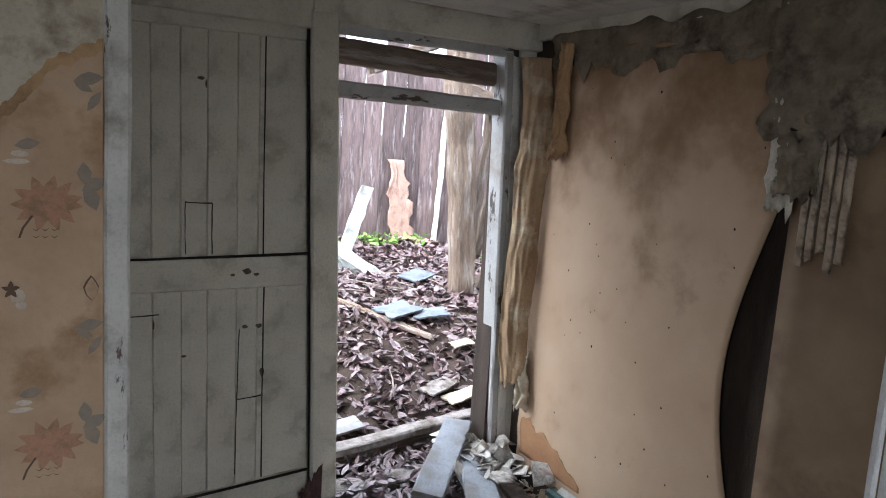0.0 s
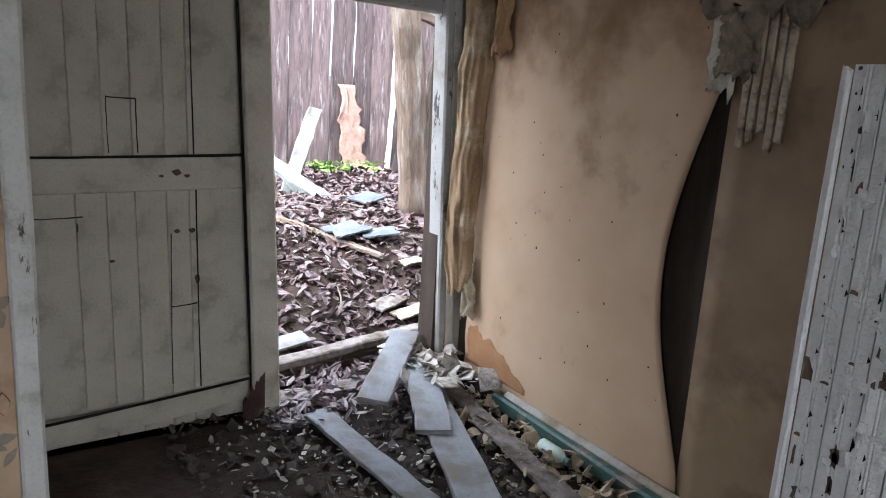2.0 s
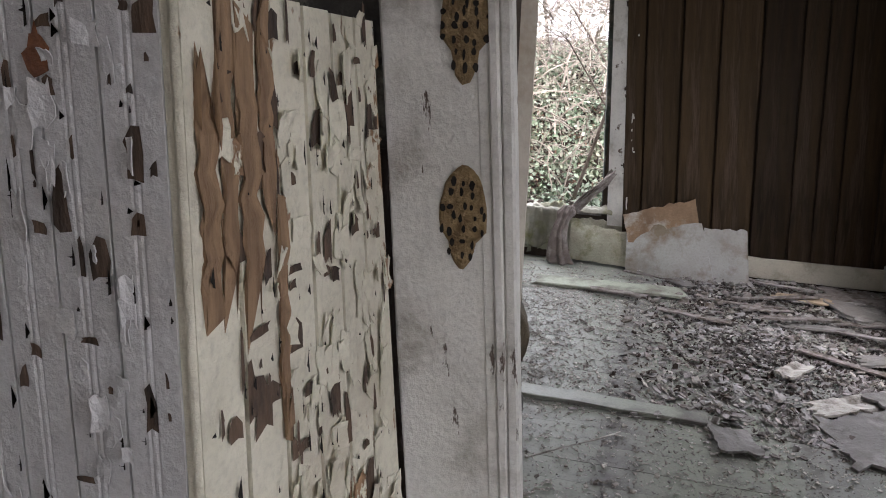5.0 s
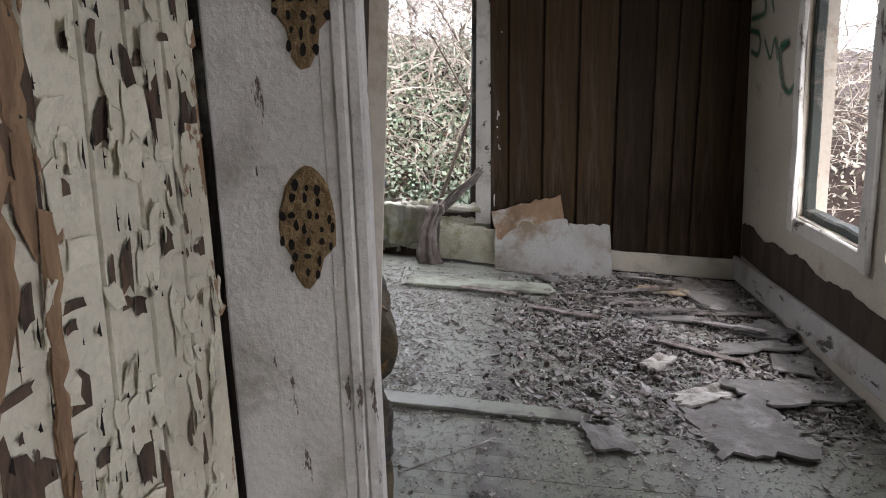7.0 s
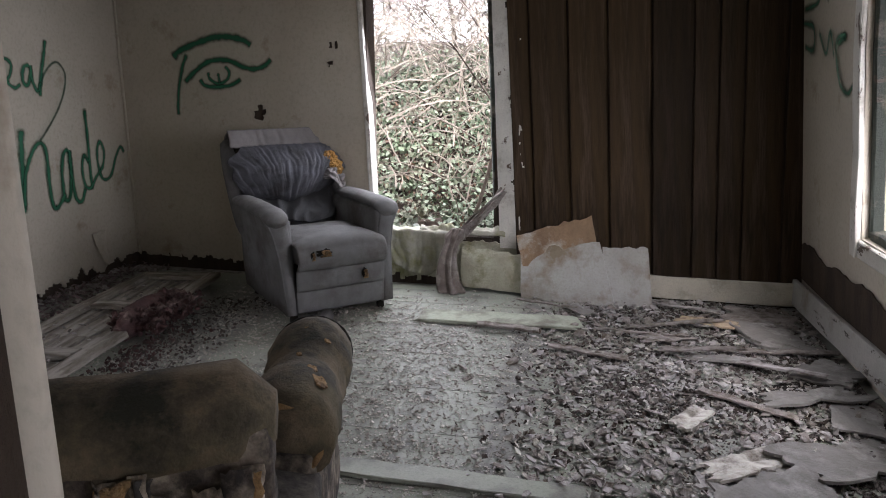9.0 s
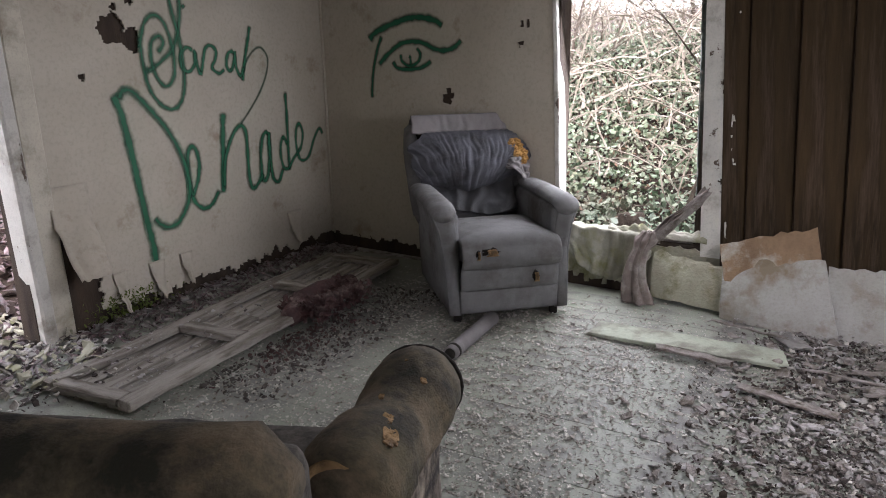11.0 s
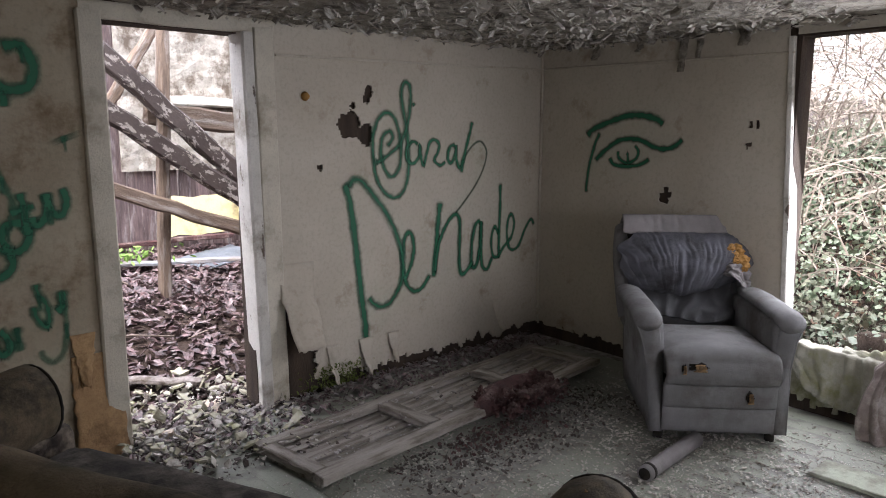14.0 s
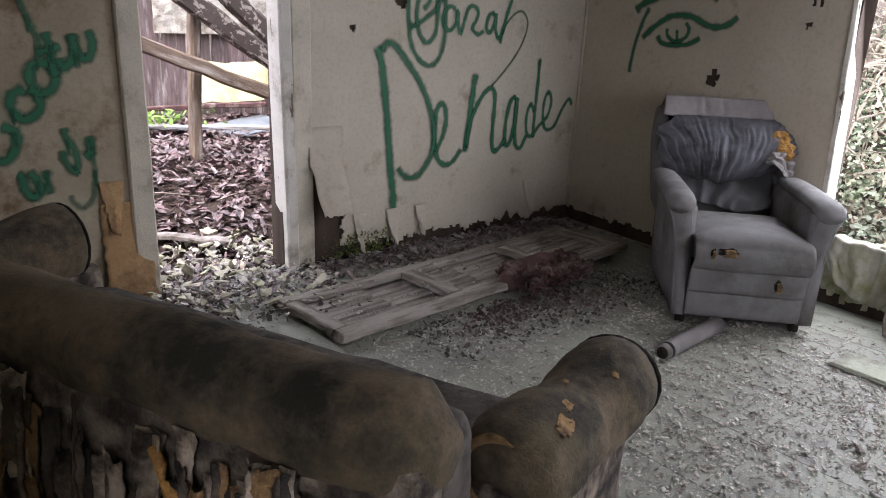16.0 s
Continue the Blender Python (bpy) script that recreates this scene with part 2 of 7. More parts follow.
M["cloth_pink"] = mat("faded_cloth", (0.22, 0.18, 0.16), (0.14, 0.115, 0.10), 9, 0.9, 0.3, 120, (0.36, 0.33, 0.30), 6, 0.4)
M["moss"] = mat("moss", (0.10, 0.14, 0.03), (0.16, 0.19, 0.05), 20, 0.9, 0.3, 60)
# hardboard with brown stains, its tone darkened for the shade behind the cupboard
M["hardboard_shaded"] = mat("shaded_stained_hardboard", (0.25, 0.175, 0.10), (0.19, 0.125, 0.07), 2.5, 0.75, 0.08, 150, (0.12, 0.075, 0.04), 1.6, 0.45, fine_amt=0.12)
M["mottled"] = mat("mottled_old_paint", (0.06, 0.055, 0.045), (0.035, 0.03, 0.025), 9, 0.9, 0.5, 40, (0.22, 0.21, 0.16), 7, 0.3)
M["ruin"] = mat("bleached_boards", (0.165, 0.122, 0.115), (0.075, 0.055, 0.055), 4, 0.9, 0.6, 40, (0.30, 0.265, 0.26), 3, 0.25, stretch=(0.8, 6, 6), vary=0.3)
M["flaky"] = mat("flaking_limewash", (0.40, 0.38, 0.33), (0.26, 0.24, 0.20), 7, 0.9, 0.6, 40, (0.10, 0.08, 0.06), 5, 0.5)
M["timber_peel"] = paint_on_wood("flaking_dark_rafter", (0.26, 0.235, 0.21), (0.06, 0.045, 0.038), 0.43, 16, stretch=(0.6, 1, 1))
M["yellow"] = mat("yellowed_panel", (0.62, 0.55, 0.28), (0.5, 0.45, 0.25), 5, 0.8, 0.2, 60, (0.3, 0.26, 0.15), 4, 0.3)
M["twig"] = mat("bare_twigs", (0.22, 0.18, 0.15), (0.15, 0.12, 0.10), 8, 0.9, 0.3, 40)
M["ivy_far"] = mat("brown_undergrowth", (0.50, 0.48, 0.39), (0.40, 0.41, 0.32), 3, 0.7, 0.2, 20, (0.34, 0.28, 0.24), 1.5, 0.4)
M["flower"] = mat("faded_orange_print", (0.42, 0.23, 0.14), (0.38, 0.22, 0.135), 30, 0.85, 0.1, 120, (0.25, 0.16, 0.09), 20, 0.35)
M["print_grey"] = mat("faded_grey_print", (0.235, 0.205, 0.165), (0.30, 0.24, 0.175), 30, 0.85, 0.1, 120)
M["print_dark"] = mat("dark_print", (0.10, 0.065, 0.04), (0.14, 0.09, 0.055), 30, 0.85, 0.1, 120)
M["print_white"] = mat("pale_print", (0.60, 0.52, 0.42), (0.5, 0.42, 0.33), 30, 0.85, 0.1, 120)
M["lining"] = mat("pale_lining_paper", (0.52, 0.46, 0.35), (0.44, 0.38, 0.27), 6, 0.85, 0.25, 80, (0.26, 0.21, 0.15), 7, 0.35)
M["stain"] = mat("tan_stain", (0.33, 0.18, 0.085), (0.26, 0.13, 0.06), 6, 0.8, 0.1, 90)
M["timber_pale"] = mat("pale_grey_board", (0.27, 0.285, 0.30), (0.17, 0.175, 0.18), 4, 0.8, 0.35, 60, (0.17, 0.15, 0.13), 4, 0.35, vary=0.12)
M["chip_tan"] = mat("tan_scraps", (0.46, 0.37, 0.25), (0.33, 0.27, 0.2), 15, 0.9, 0.3, 60, (0.14, 0.10, 0.07), 10, 0.4)
M["lime_board"] = mat("pale_green_white_board", (0.50, 0.53, 0.50), (0.38, 0.41, 0.40), 5, 0.8, 0.3, 60, (0.2, 0.2, 0.18), 4, 0.3, vary=0.12)
M["rag"] = mat("tan_rag", (0.46, 0.33, 0.26), (0.36, 0.24, 0.19), 8, 0.9, 0.5, 60, (0.28, 0.16, 0.12), 6, 0.3)
M["sprout"] = mat("green_sprouts", (0.14, 0.26, 0.05), (0.20, 0.32, 0.08), 12, 0.5, 0.1, 40)
M["dark_green"] = paint_on_wood("dark_green_paint", (0.045, 0.055, 0.045), (0.12, 0.10, 0.08), 0.6, 14)
def stain_and_shade_at_top(m, colour, z0, z1):
    """A water stain in patches from a panel's top edge, with the light's upward fall-off painted in."""
    N, L = m.node_tree.nodes, m.node_tree.links
    b = N["Principled BSDF"]
    src = b.inputs["Base Color"].links[0].from_socket
    tc, sp = N.new("ShaderNodeTexCoord"), N.new("ShaderNodeSeparateXYZ")
    L.new(tc.outputs["Object"], sp.inputs[0])
    r = N.new("ShaderNodeMapRange")
    r.inputs[1].default_value, r.inputs[2].default_value = z0, z1
    L.new(sp.outputs[2], r.inputs[0])
    n = N.new("ShaderNodeTexNoise")
    n.inputs["Scale"].default_value, n.inputs["Detail"].default_value, n.inputs["Roughness"].default_value = 2.6, 7, 0.62
    L.new(tc.outputs["Object"], n.inputs["Vector"])
    a = N.new("ShaderNodeMath")
    a.operation, a.inputs[1].default_value = "MULTIPLY_ADD", 2.6
    L.new(n.outputs[0], a.inputs[0])
    a2 = N.new("ShaderNodeMath")
    a2.operation, a2.inputs[1].default_value = "SUBTRACT", 1.55
    L.new(r.outputs[0], a.inputs[2])
    L.new(a.outputs[0], a2.inputs[0])
    c = N.new("ShaderNodeMapRange")
    c.interpolation_type = "SMOOTHSTEP"
    c.inputs[1].default_value, c.inputs[2].default_value, c.inputs[4].default_value = -0.05, 0.85, 0.9
    L.new(a2.outputs[0], c.inputs[0])
    x = N.new("ShaderNodeMixRGB")
    x.inputs[2].default_value = (*colour, 1)
    L.new(c.outputs[0], x.inputs[0])
    L.new(src, x.inputs[1])
    L.new(x.outputs[0], b.inputs["Base Color"])


stain_and_shade_at_top(M["hardboard"], (0.20, 0.115, 0.05), 1.0, 2.1)
M["teal"] = mat("teal_pipe", (0.045, 0.10, 0.085), (0.03, 0.07, 0.06), 6, 0.5, 0.2, 60, (0.2, 0.18, 0.14), 6, 0.3)


# ---- shape helpers ----
def mesh(name, verts, faces, material, parent=None, smooth=False, m=None):
    me = bpy.data.meshes.new(name)
    me.from_pydata([tuple(v) for v in verts], [], faces)
    me.materials.append(material)
    if smooth:
        me.polygons.foreach_set("use_smooth", [True] * len(me.polygons))
    me.update()
    ob = new(name, me)
    if parent:
        ob.parent = parent
    if m is not None:
        ob.matrix_local = m
    return ob


def empty(name, m=None):
    ob = new(name)
    ob.empty_display_size = 0.1
    if m is not None:
        ob.matrix_world = m
    return ob


def loft(name, rings, material, parent=None, smooth=True, caps=True, m=None):
    k = len(rings[0])
    verts = [v for r in rings for v in r]
    faces = [(i * k + j, i * k + (j + 1) % k, (i + 1) * k + (j + 1) % k, (i + 1) * k + j) for i in range(len(rings) - 1) for j in range(k)]
    if caps:
        faces.append(tuple(range(k))[::-1])
        faces.append(tuple((len(rings) - 1) * k + j for j in range(k)))
    return mesh(name, verts, faces, material, parent, smooth, m)


def plank_mesh(length, width, thick, n=6, jit=0.004, seed=0, ragged=0.0, bevel=0.18):
    """Verts and faces of a worn board along x, centred, its bevelled section in y and z."""
    rnd = random.Random(seed)
    c = min(thick, width) * bevel
    w, h = width / 2, thick / 2
    sec = [(-w + c, -h), (w - c, -h), (w, -h + c), (w, h - c), (w - c, h), (-w + c, h), (-w, h - c), (-w, -h + c)]
    verts, faces = [], []
    for i in range(n + 1):
        x = (i / n - 0.5) * length
        oy, oz = rnd.uniform(-jit, jit), rnd.uniform(-jit, jit)
        for y, z in sec:
            end = rnd.uniform(-ragged, ragged) if i in (0, n) else 0
            verts.append((x + end, y + oy + rnd.uniform(-jit, jit) * 0.6, z + oz + rnd.uniform(-jit, jit) * 0.3))
    k = 8
    for i in range(n):
        for j in range(k):
            faces.append((i * k + j, i * k + (j + 1) % k, (i + 1) * k + (j + 1) % k, (i + 1) * k + j))
    faces += [tuple(range(k))[::-1], tuple(n * k + j for j in range(k))]
    return verts, faces


def plank(name, a, b, width, thick, material, parent=None, up=(0, 0, 1), seed=0, jit=0.004, ragged=0.01, n=6):
    """A board from a to b, its broad side across up."""
    a, b = Vector(a), Vector(b)
    x = (b - a).normalized()
    z = Vector(up)
    z = (z - z.dot(x) * x).normalized()
    y = z.cross(x)
    m = Matrix(((x.x, y.x, z.x, 0), (x.y, y.y, z.y, 0), (x.z, y.z, z.z, 0), (0, 0, 0, 1)))
    m.translation = (a + b) / 2
    v, f = plank_mesh((b - a).length, width, thick, n, jit, seed, ragged)
    return mesh(name, v, f, material, parent, False, m)


def sheet(name, nu, nv, f, material, thick=0.004, parent=None, smooth=True, keep=None, m=None):
    """A bent sheet through f(u, v), u and v from 0 to 1, with thickness; keep(u, v) tells which cells stay."""
    verts = [f(i / nu, j / nv) for i in range(nu + 1) for j in range(nv + 1)]
    faces = [(i * (nv + 1) + j, (i + 1) * (nv + 1) + j, (i + 1) * (nv + 1) + j + 1, i * (nv + 1) + j + 1)
             for i in range(nu) for j in range(nv) if keep is None or keep((i + 0.5) / nu, (j + 0.5) / nv)]
    ob = mesh(name, verts, faces, material, parent, smooth, m)
    if thick:
        mod = ob.modifiers.new("thickness", "SOLIDIFY")
        mod.thickness, mod.offset = thick, 0
    return ob


def wall(name, p0, p1, z0, z1, thick, openings, material, label=""):
    """A wall from p0 to p1, thickness to the left of that way; openings (u0, u1, z0, z1) in metres go through."""
    p0, p1 = Vector((*p0, 0)), Vector((*p1, 0))
    d = (p1 - p0).normalized()
    n = Vector((-d.y, d.x, 0))
    us = sorted({0, (p1 - p0).length, *[o[0] for o in openings], *[o[1] for o in openings]})
    zs = sorted({z0, z1, *[o[2] for o in openings], *[o[3] for o in openings]})

    def solid(i, j):
        if not (0 <= i < len(us) - 1 and 0 <= j < len(zs) - 1):
            return False
        u, z = (us[i] + us[i + 1]) / 2, (zs[j] + zs[j + 1]) / 2
        return not any(o[0] < u < o[1] and o[2] < z < o[3] for o in openings)

    V, F = {}, []

    def v(i, j, s):
        return V.setdefault((i, j, s), len(V))
    for i in range(len(us) - 1):
        for j in range(len(zs) - 1):
            if not solid(i, j):
                continue
            F.append((v(i, j, 0), v(i + 1, j, 0), v(i + 1, j + 1, 0), v(i, j + 1, 0)))
            F.append((v(i, j, 1), v(i, j + 1, 1), v(i + 1, j + 1, 1), v(i + 1, j, 1)))
            for di, dj, a, b in ((-1, 0, (i, j + 1), (i, j)), (1, 0, (i + 1, j), (i + 1, j + 1)), (0, -1, (i, j), (i + 1, j)), (0, 1, (i + 1, j + 1), (i, j + 1))):
                if not solid(i + di, j + dj):
                    F.append((v(*a, 0), v(*a, 1), v(*b, 1), v(*b, 0)))
    verts = [p0 + d * us[i] + n * (thick * s) + Vector((0, 0, zs[j])) for (i, j, s) in V]
    return tagged(mesh(name, verts, F, material), label, "wall", kind="structure")


def nz1(x, y=0.0, z=0.0):
    return noise.noise((x, y, z))


# ---- the structure ----
ZA, ZC = -0.12, 2.25           # the floor of the first room; the ceilings
YN = 2.97                      # inner face of the long north wall
XP = 2.80                      # the partition's face in the second room
YS = -1.95                     # south wall of the second room


def xfar(y):
    """Inner face of the far wall, which stands slightly askew."""
    return 7.385 - 0.055 * (2.97 - y)


# wall cores run left-handed so that their thickness lies outside the rooms
wall("wall_north", (7.6, YN + 0.14), (-2.6, YN + 0.14), -0.4, 2.5, 0.14,
     [(7.6 - 4.84, 7.6 - 4.10, -0.4, 2.16), (7.6 - 2.57, 7.6 - 1.64, -0.4, 2.07), (7.6 - 1.64, 7.6 - 0.72, -0.12, 2.07)], M["core"], "dark timber framed outer wall of the old house")
wall("wall_partition", (2.73, 3.0), (2.73, -2.6), -0.4, 2.5, 0.07, [(3.055, 4.35, -0.4, 2.1)], M["core"], "thin timber partition between two rooms")
wall("wall_east", (xfar(3.1), 3.1), (xfar(-2.2), -2.2), -0.4, 2.5, 0.16, [(3.1 - 0.97, 3.1 - 0.06, 0.36, 2.18)], M["core"], "far timber wall with a window opening")
# the opening from 4.2 to 5.0 is added out of view for the fill lamp
ws = wall("wall_south", (2.7, -0.16), (7.6, -0.16), -0.4, 2.5, 0.16, [(5.2 - 2.7, 6.05 - 2.7, 0.70, 2.0), (4.2 - 2.7, 5.0 - 2.7, 0.70, 2.0)], M["plaster"], "plastered wall with a window")
SOUTH = Matrix.Translation((0, YS, 0)) @ pose(0, 0, 0, -5.5)     # this wall leans into the room
ws.matrix_world = SOUTH
wall("wall_west", (-2.5, 3.1), (-2.5, -2.6), -0.4, 2.5, 0.12, [(3.8, 5.1, 0.8, 1.9)], M["plaster"], "plain wall with a window opening")
wall("wall_back", (-2.6, -2.6), (2.8, -2.6), -0.4, 2.5, 0.12, [(3.05, 4.65, 0.8, 2.0)], M["plaster"], "plain wall with a window opening")
wall("wall_wallpaper", (0.66, 2.07), (-2.5, 2.07), -0.4, 2.5, 0.12, [], M["wallpaper"], "faded floral wallpaper on a stub wall")
wall("wall_return", (0.58, 2.97), (0.58, 2.07), -0.4, 2.5, 0.1, [], M["paint_cream"], "cream painted return beside the plank door")


def slab(name, x0, x1, y0, y1, z0, z1, material, label, category):
    v = [(x, y, z) for z in (z0, z1) for y in (y0, y1) for x in (x0, x1)]
    f = [(0, 2, 3, 1), (4, 5, 7, 6), (0, 1, 5, 4), (2, 6, 7, 3), (0, 4, 6, 2), (1, 3, 7, 5)]
    return tagged(mesh(name, v, f, material), label, category, kind="structure")


slab("floor_first_room", -2.6, 2.8, -2.7, 3.11, -0.35, ZA, M["earth"], "dirty rotten floor of the first room", "floor")
slab("floor", 2.8, 7.6, -2.1, 3.11, -0.35, -0.012, M["dust"], "dusty floor bed under the painted boards", "floor")
slab("ceiling_first_room", -2.6, 2.73, -2.7, 3.11, ZC - 0.03, ZC + 0.1, M["ceiling_white"], "white painted board ceiling", "ceiling")


def nw(u, z, off=0.0):
    return (u, YN - off, z)


def ew(y, z, off=0.0):
    return (xfar(y) - off, y, z)


def plaster(name, place, u0, u1, z0, z1, step, material, label, low=0.0, high=0.0, side0=0.0, side1=0.0, holes=(), off=0.012, wavy=0.004, seed=0):
    """Plaster laid on a wall core, ragged by low, high and side, with holes (u, z, radius) broken through it."""
    nu, nv = max(2, round((u1 - u0) / step)), max(2, round((z1 - z0) / step))

    def f(a, b):
        u, z = u0 + a * (u1 - u0), z0 + b * (z1 - z0)
        j = step * 0.75
        inner = 0 < a < 1 and 0 < b < 1
        du = nz1(u * 37, z * 41, seed) * j if inner else 0
        dz = nz1(u * 43, z * 31, seed + 9) * j if inner else 0
        return place(u + du, z + dz, off + wavy * nz1(u * 2.5, z * 2.5, seed))

    def keep(a, b):
        u, z = u0 + a * (u1 - u0), z0 + b * (z1 - z0)
        r = 0.5 + 0.9 * nz1(u * 5, seed) + 0.5 * nz1(u * 17, seed + 3) + 0.3 * nz1(u * 45, seed + 5)
        s = 0.5 + 0.9 * nz1(z * 5, seed + 7) + 0.6 * nz1(z * 19, seed + 13)
        if z - z0 < low * r or z1 - z < high * r or u - u0 < side0 * s or u1 - u < side1 * s:
            return False
        for hu, hz, hr in holes:
            g = hr * (1 + 0.35 * nz1(math.atan2(z - hz, u - hu) * 1.3, hu * 9, 2.0))
            if (u - hu) ** 2 + (z - hz) ** 2 < g * g:
                return False
        return True
    ob = sheet(name, nu, nv, f, material, 0.012, None, False, keep)
    return tagged(ob, label, "wall", kind="structure")


plaster("wall_plaster_north", nw, 4.99, 7.38, 0.05, ZC, 0.0145, M["plaster"], "cream plaster wall, stained, broken along its foot", low=0.09,
        holes=[(5.525, 1.68, 0.088), (5.645, 1.615, 0.066), (5.675, 1.885, 0.034), (5.55, 1.795, 0.02), (5.655, 1.84, 0.032), (5.30, 1.42, 0.02), (5.10, 0.42, 0.10), (5.16, 0.30, 0.11), (5.09, 0.27, 0.1), (5.14, 0.16, 0.1), (5.07, 0.56, 0.09), (5.20, 0.44, 0.06)], seed=1)
plaster("wall_plaster_stub", nw, 2.82, 4.0, 0.0, ZC, 0.03, M["plaster_stained"], "cream plaster with brown stains beside the outer doorway", low=0.05, seed=2)
plaster("wall_plaster_lintel", nw, 4.0, 5.03, 2.17, ZC, 0.03, M["plaster"], "cream plaster over the doorway", seed=3)
plaster("wall_plaster_east", lambda u, z, off=0.0: ew(u + 0.045 * (z - 1.1) * max(0, 1 - (u - 0.99) / 0.5), z, off), 0.99, 2.95, 0.06, ZC, 0.022, M["plaster"], "cream plaster wall with stains and small holes", low=0.05,
        holes=[(1.80, 1.225, 0.042), (1.81, 1.19, 0.035), (1.225, 1.68, 0.02), (1.182, 1.68, 0.019), (1.238, 1.555, 0.02)], seed=4)
plaster("wall_plaster_east_top", ew, -0.06, 0.99, 2.19, ZC, 0.03, M["plaster"], "cream plaster over the window", seed=5)
plaster("wall_plaster_edge", lambda u, z, off=0.0: ew(u + 0.05 * (z - 1.1), z, off), -0.13, 0.055, 0.30, ZC, 0.012, M["paint_white"], "broken plaster edge beside the window", side0=0.10, seed=6, off=0.02)
plaster("wall_plaster_sill", ew, -0.5, 1.0, 0.0, 0.36, 0.025, M["stone"], "mossy broken plaster under the window", low=0.12, high=0.05, seed=7)
# partition, seen from the second room
sheet("wall_plaster_partition", 8, 8, lambda a, b: (XP + 0.01, -0.08 + a * 3.04, b * ZC), M["plaster"], 0.012)
tagged(scene.objects["wall_plaster_partition"], "plain plaster on the partition behind the sofa", "wall", kind="structure")

# ceiling of the second room: broken plaster in lumps
def ceil_z(x, y):
    n = nz1(x * 4, y * 4, 3) * 0.012 + nz1(x * 13, y * 13, 5) * 0.012 + abs(nz1(x * 30, y * 30, 8)) * 0.016
    return ZC + 0.005 - n


ce = sheet("ceiling", 170, 180, lambda a, b: (2.8 + a * 4.62, YS + b * (2.97 - YS), ceil_z(2.8 + a * 4.62, YS + b * 4.92)), M["ceiling"], 0, None, False)
tagged(ce, "rough flaking plaster ceiling hanging in scabs", "ceiling", kind="structure")
slab("ceiling_deck", 2.73, 7.7, -2.2, 3.11, ZC + 0.05, ZC + 0.15, M["core"], "dark boards above the broken plaster", "ceiling")

# brown boards of the far wall
seams = [-0.02, -0.16, -0.41, -0.66, -0.93, -1.18, -1.33, -1.48, -1.72, -1.93]
boards = empty("wall_boards")
tagged(boards, "dark brown vertical boards, plaster stripped off", "wall", kind="structure")
for k in range(len(seams) - 1):
    y = (seams[k] + seams[k + 1]) / 2
    w = abs(seams[k + 1] - seams[k]) - 0.008
    plank("plank", (xfar(y) - 0.016, y - 0.093, 0.0), (xfar(y) - 0.016, y + 0.043, ZC + 0.02), w, 0.022, M["board_brown"], boards, up=(1, 0.055, 0), seed=k, jit=0.0015, n=8)
plank("skirting_east", (xfar(-0.9) - 0.045, -0.95, 0.10), (xfar(-1.9) - 0.045, -1.93, 0.10), 0.15, 0.03, M["paint_cream"], None, up=(1, 0, 0), seed=3)
tagged(scene.objects["skirting_east"], "cream painted skirting board below bare boards", "skirting", kind="structure")

# ---- the armchair ----
def roll(name, pts, rad, material, parent, k=14, flat=1.0, m=None, bulge=0.0, seed=0):
    """A stuffed roll through pts, with radius rad along it (numbers or a function of 0..1)."""
    pts = [Vector(p) for p in pts]
    n = len(pts)
    rings = []
    for i, p in enumerate(pts):
        d = (pts[min(i + 1, n - 1)] - pts[max(i - 1, 0)]).normalized()
        side = d.cross(Vector((0, 0, 1)))
        side = side.normalized() if side.length > 0.05 else Vector((1, 0, 0))
        up = side.cross(d).normalized()
        r = rad(i / (n - 1)) if callable(rad) else rad
        rings.append([p + side * math.cos(2 * math.pi * j / k) * r + up * math.sin(2 * math.pi * j / k) * r * flat
                      + bulge * noise.noise_vector((p.x * 9 + seed, j * 0.6, p.y * 9)) for j in range(k)])
    return loft(name, rings, material, parent, True, True, m)


def cushion(name, size, material, parent, m, puff=0.25, n=10, wrinkle=0.004, seed=0):
    """A stuffed block: rounded on all sides, its faces puffed up and slightly wrinkled."""
    bm = bmesh.new()
    bmesh.ops.create_cube(bm, size=2.0)
    bmesh.ops.subdivide_edges(bm, edges=bm.edges[:], cuts=n, use_grid_fill=True)
    sx, sy, sz = (s / 2 for s in size)
    r = min(sx, sy, sz) * 0.55
    for v in bm.verts:
        x, y, z = v.co
        px, py, pz = x * sx, y * sy, z * sz
        q = Vector((max(-sx + r, min(sx - r, px)), max(-sy + r, min(sy - r, py)), max(-sz + r, min(sz - r, pz))))
        d = Vector((px, py, pz)) - q
        if d.length > 1e-6:
            q = q + d.normalized() * r
        bow = (1 - x * x) * (1 - y * y)
        q.z += math.copysign(puff * sz * bow, z) if abs(z) > 0.5 else 0
        q += noise.noise_vector(q * 9 + Vector((seed, 0, 0))) * wrinkle + noise.noise_vector(q * 25 + Vector((seed, 5, 0))) * wrinkle * 0.5
        v.co = q
    me = bpy.data.meshes.new(name)
    bm.to_mesh(me)
    bm.free()
    me.materials.append(material)
    me.polygons.foreach_set("use_smooth", [True] * len(me.polygons))
    ob = new(name, me)
    ob.parent = parent
    ob.matrix_local = m
    return ob


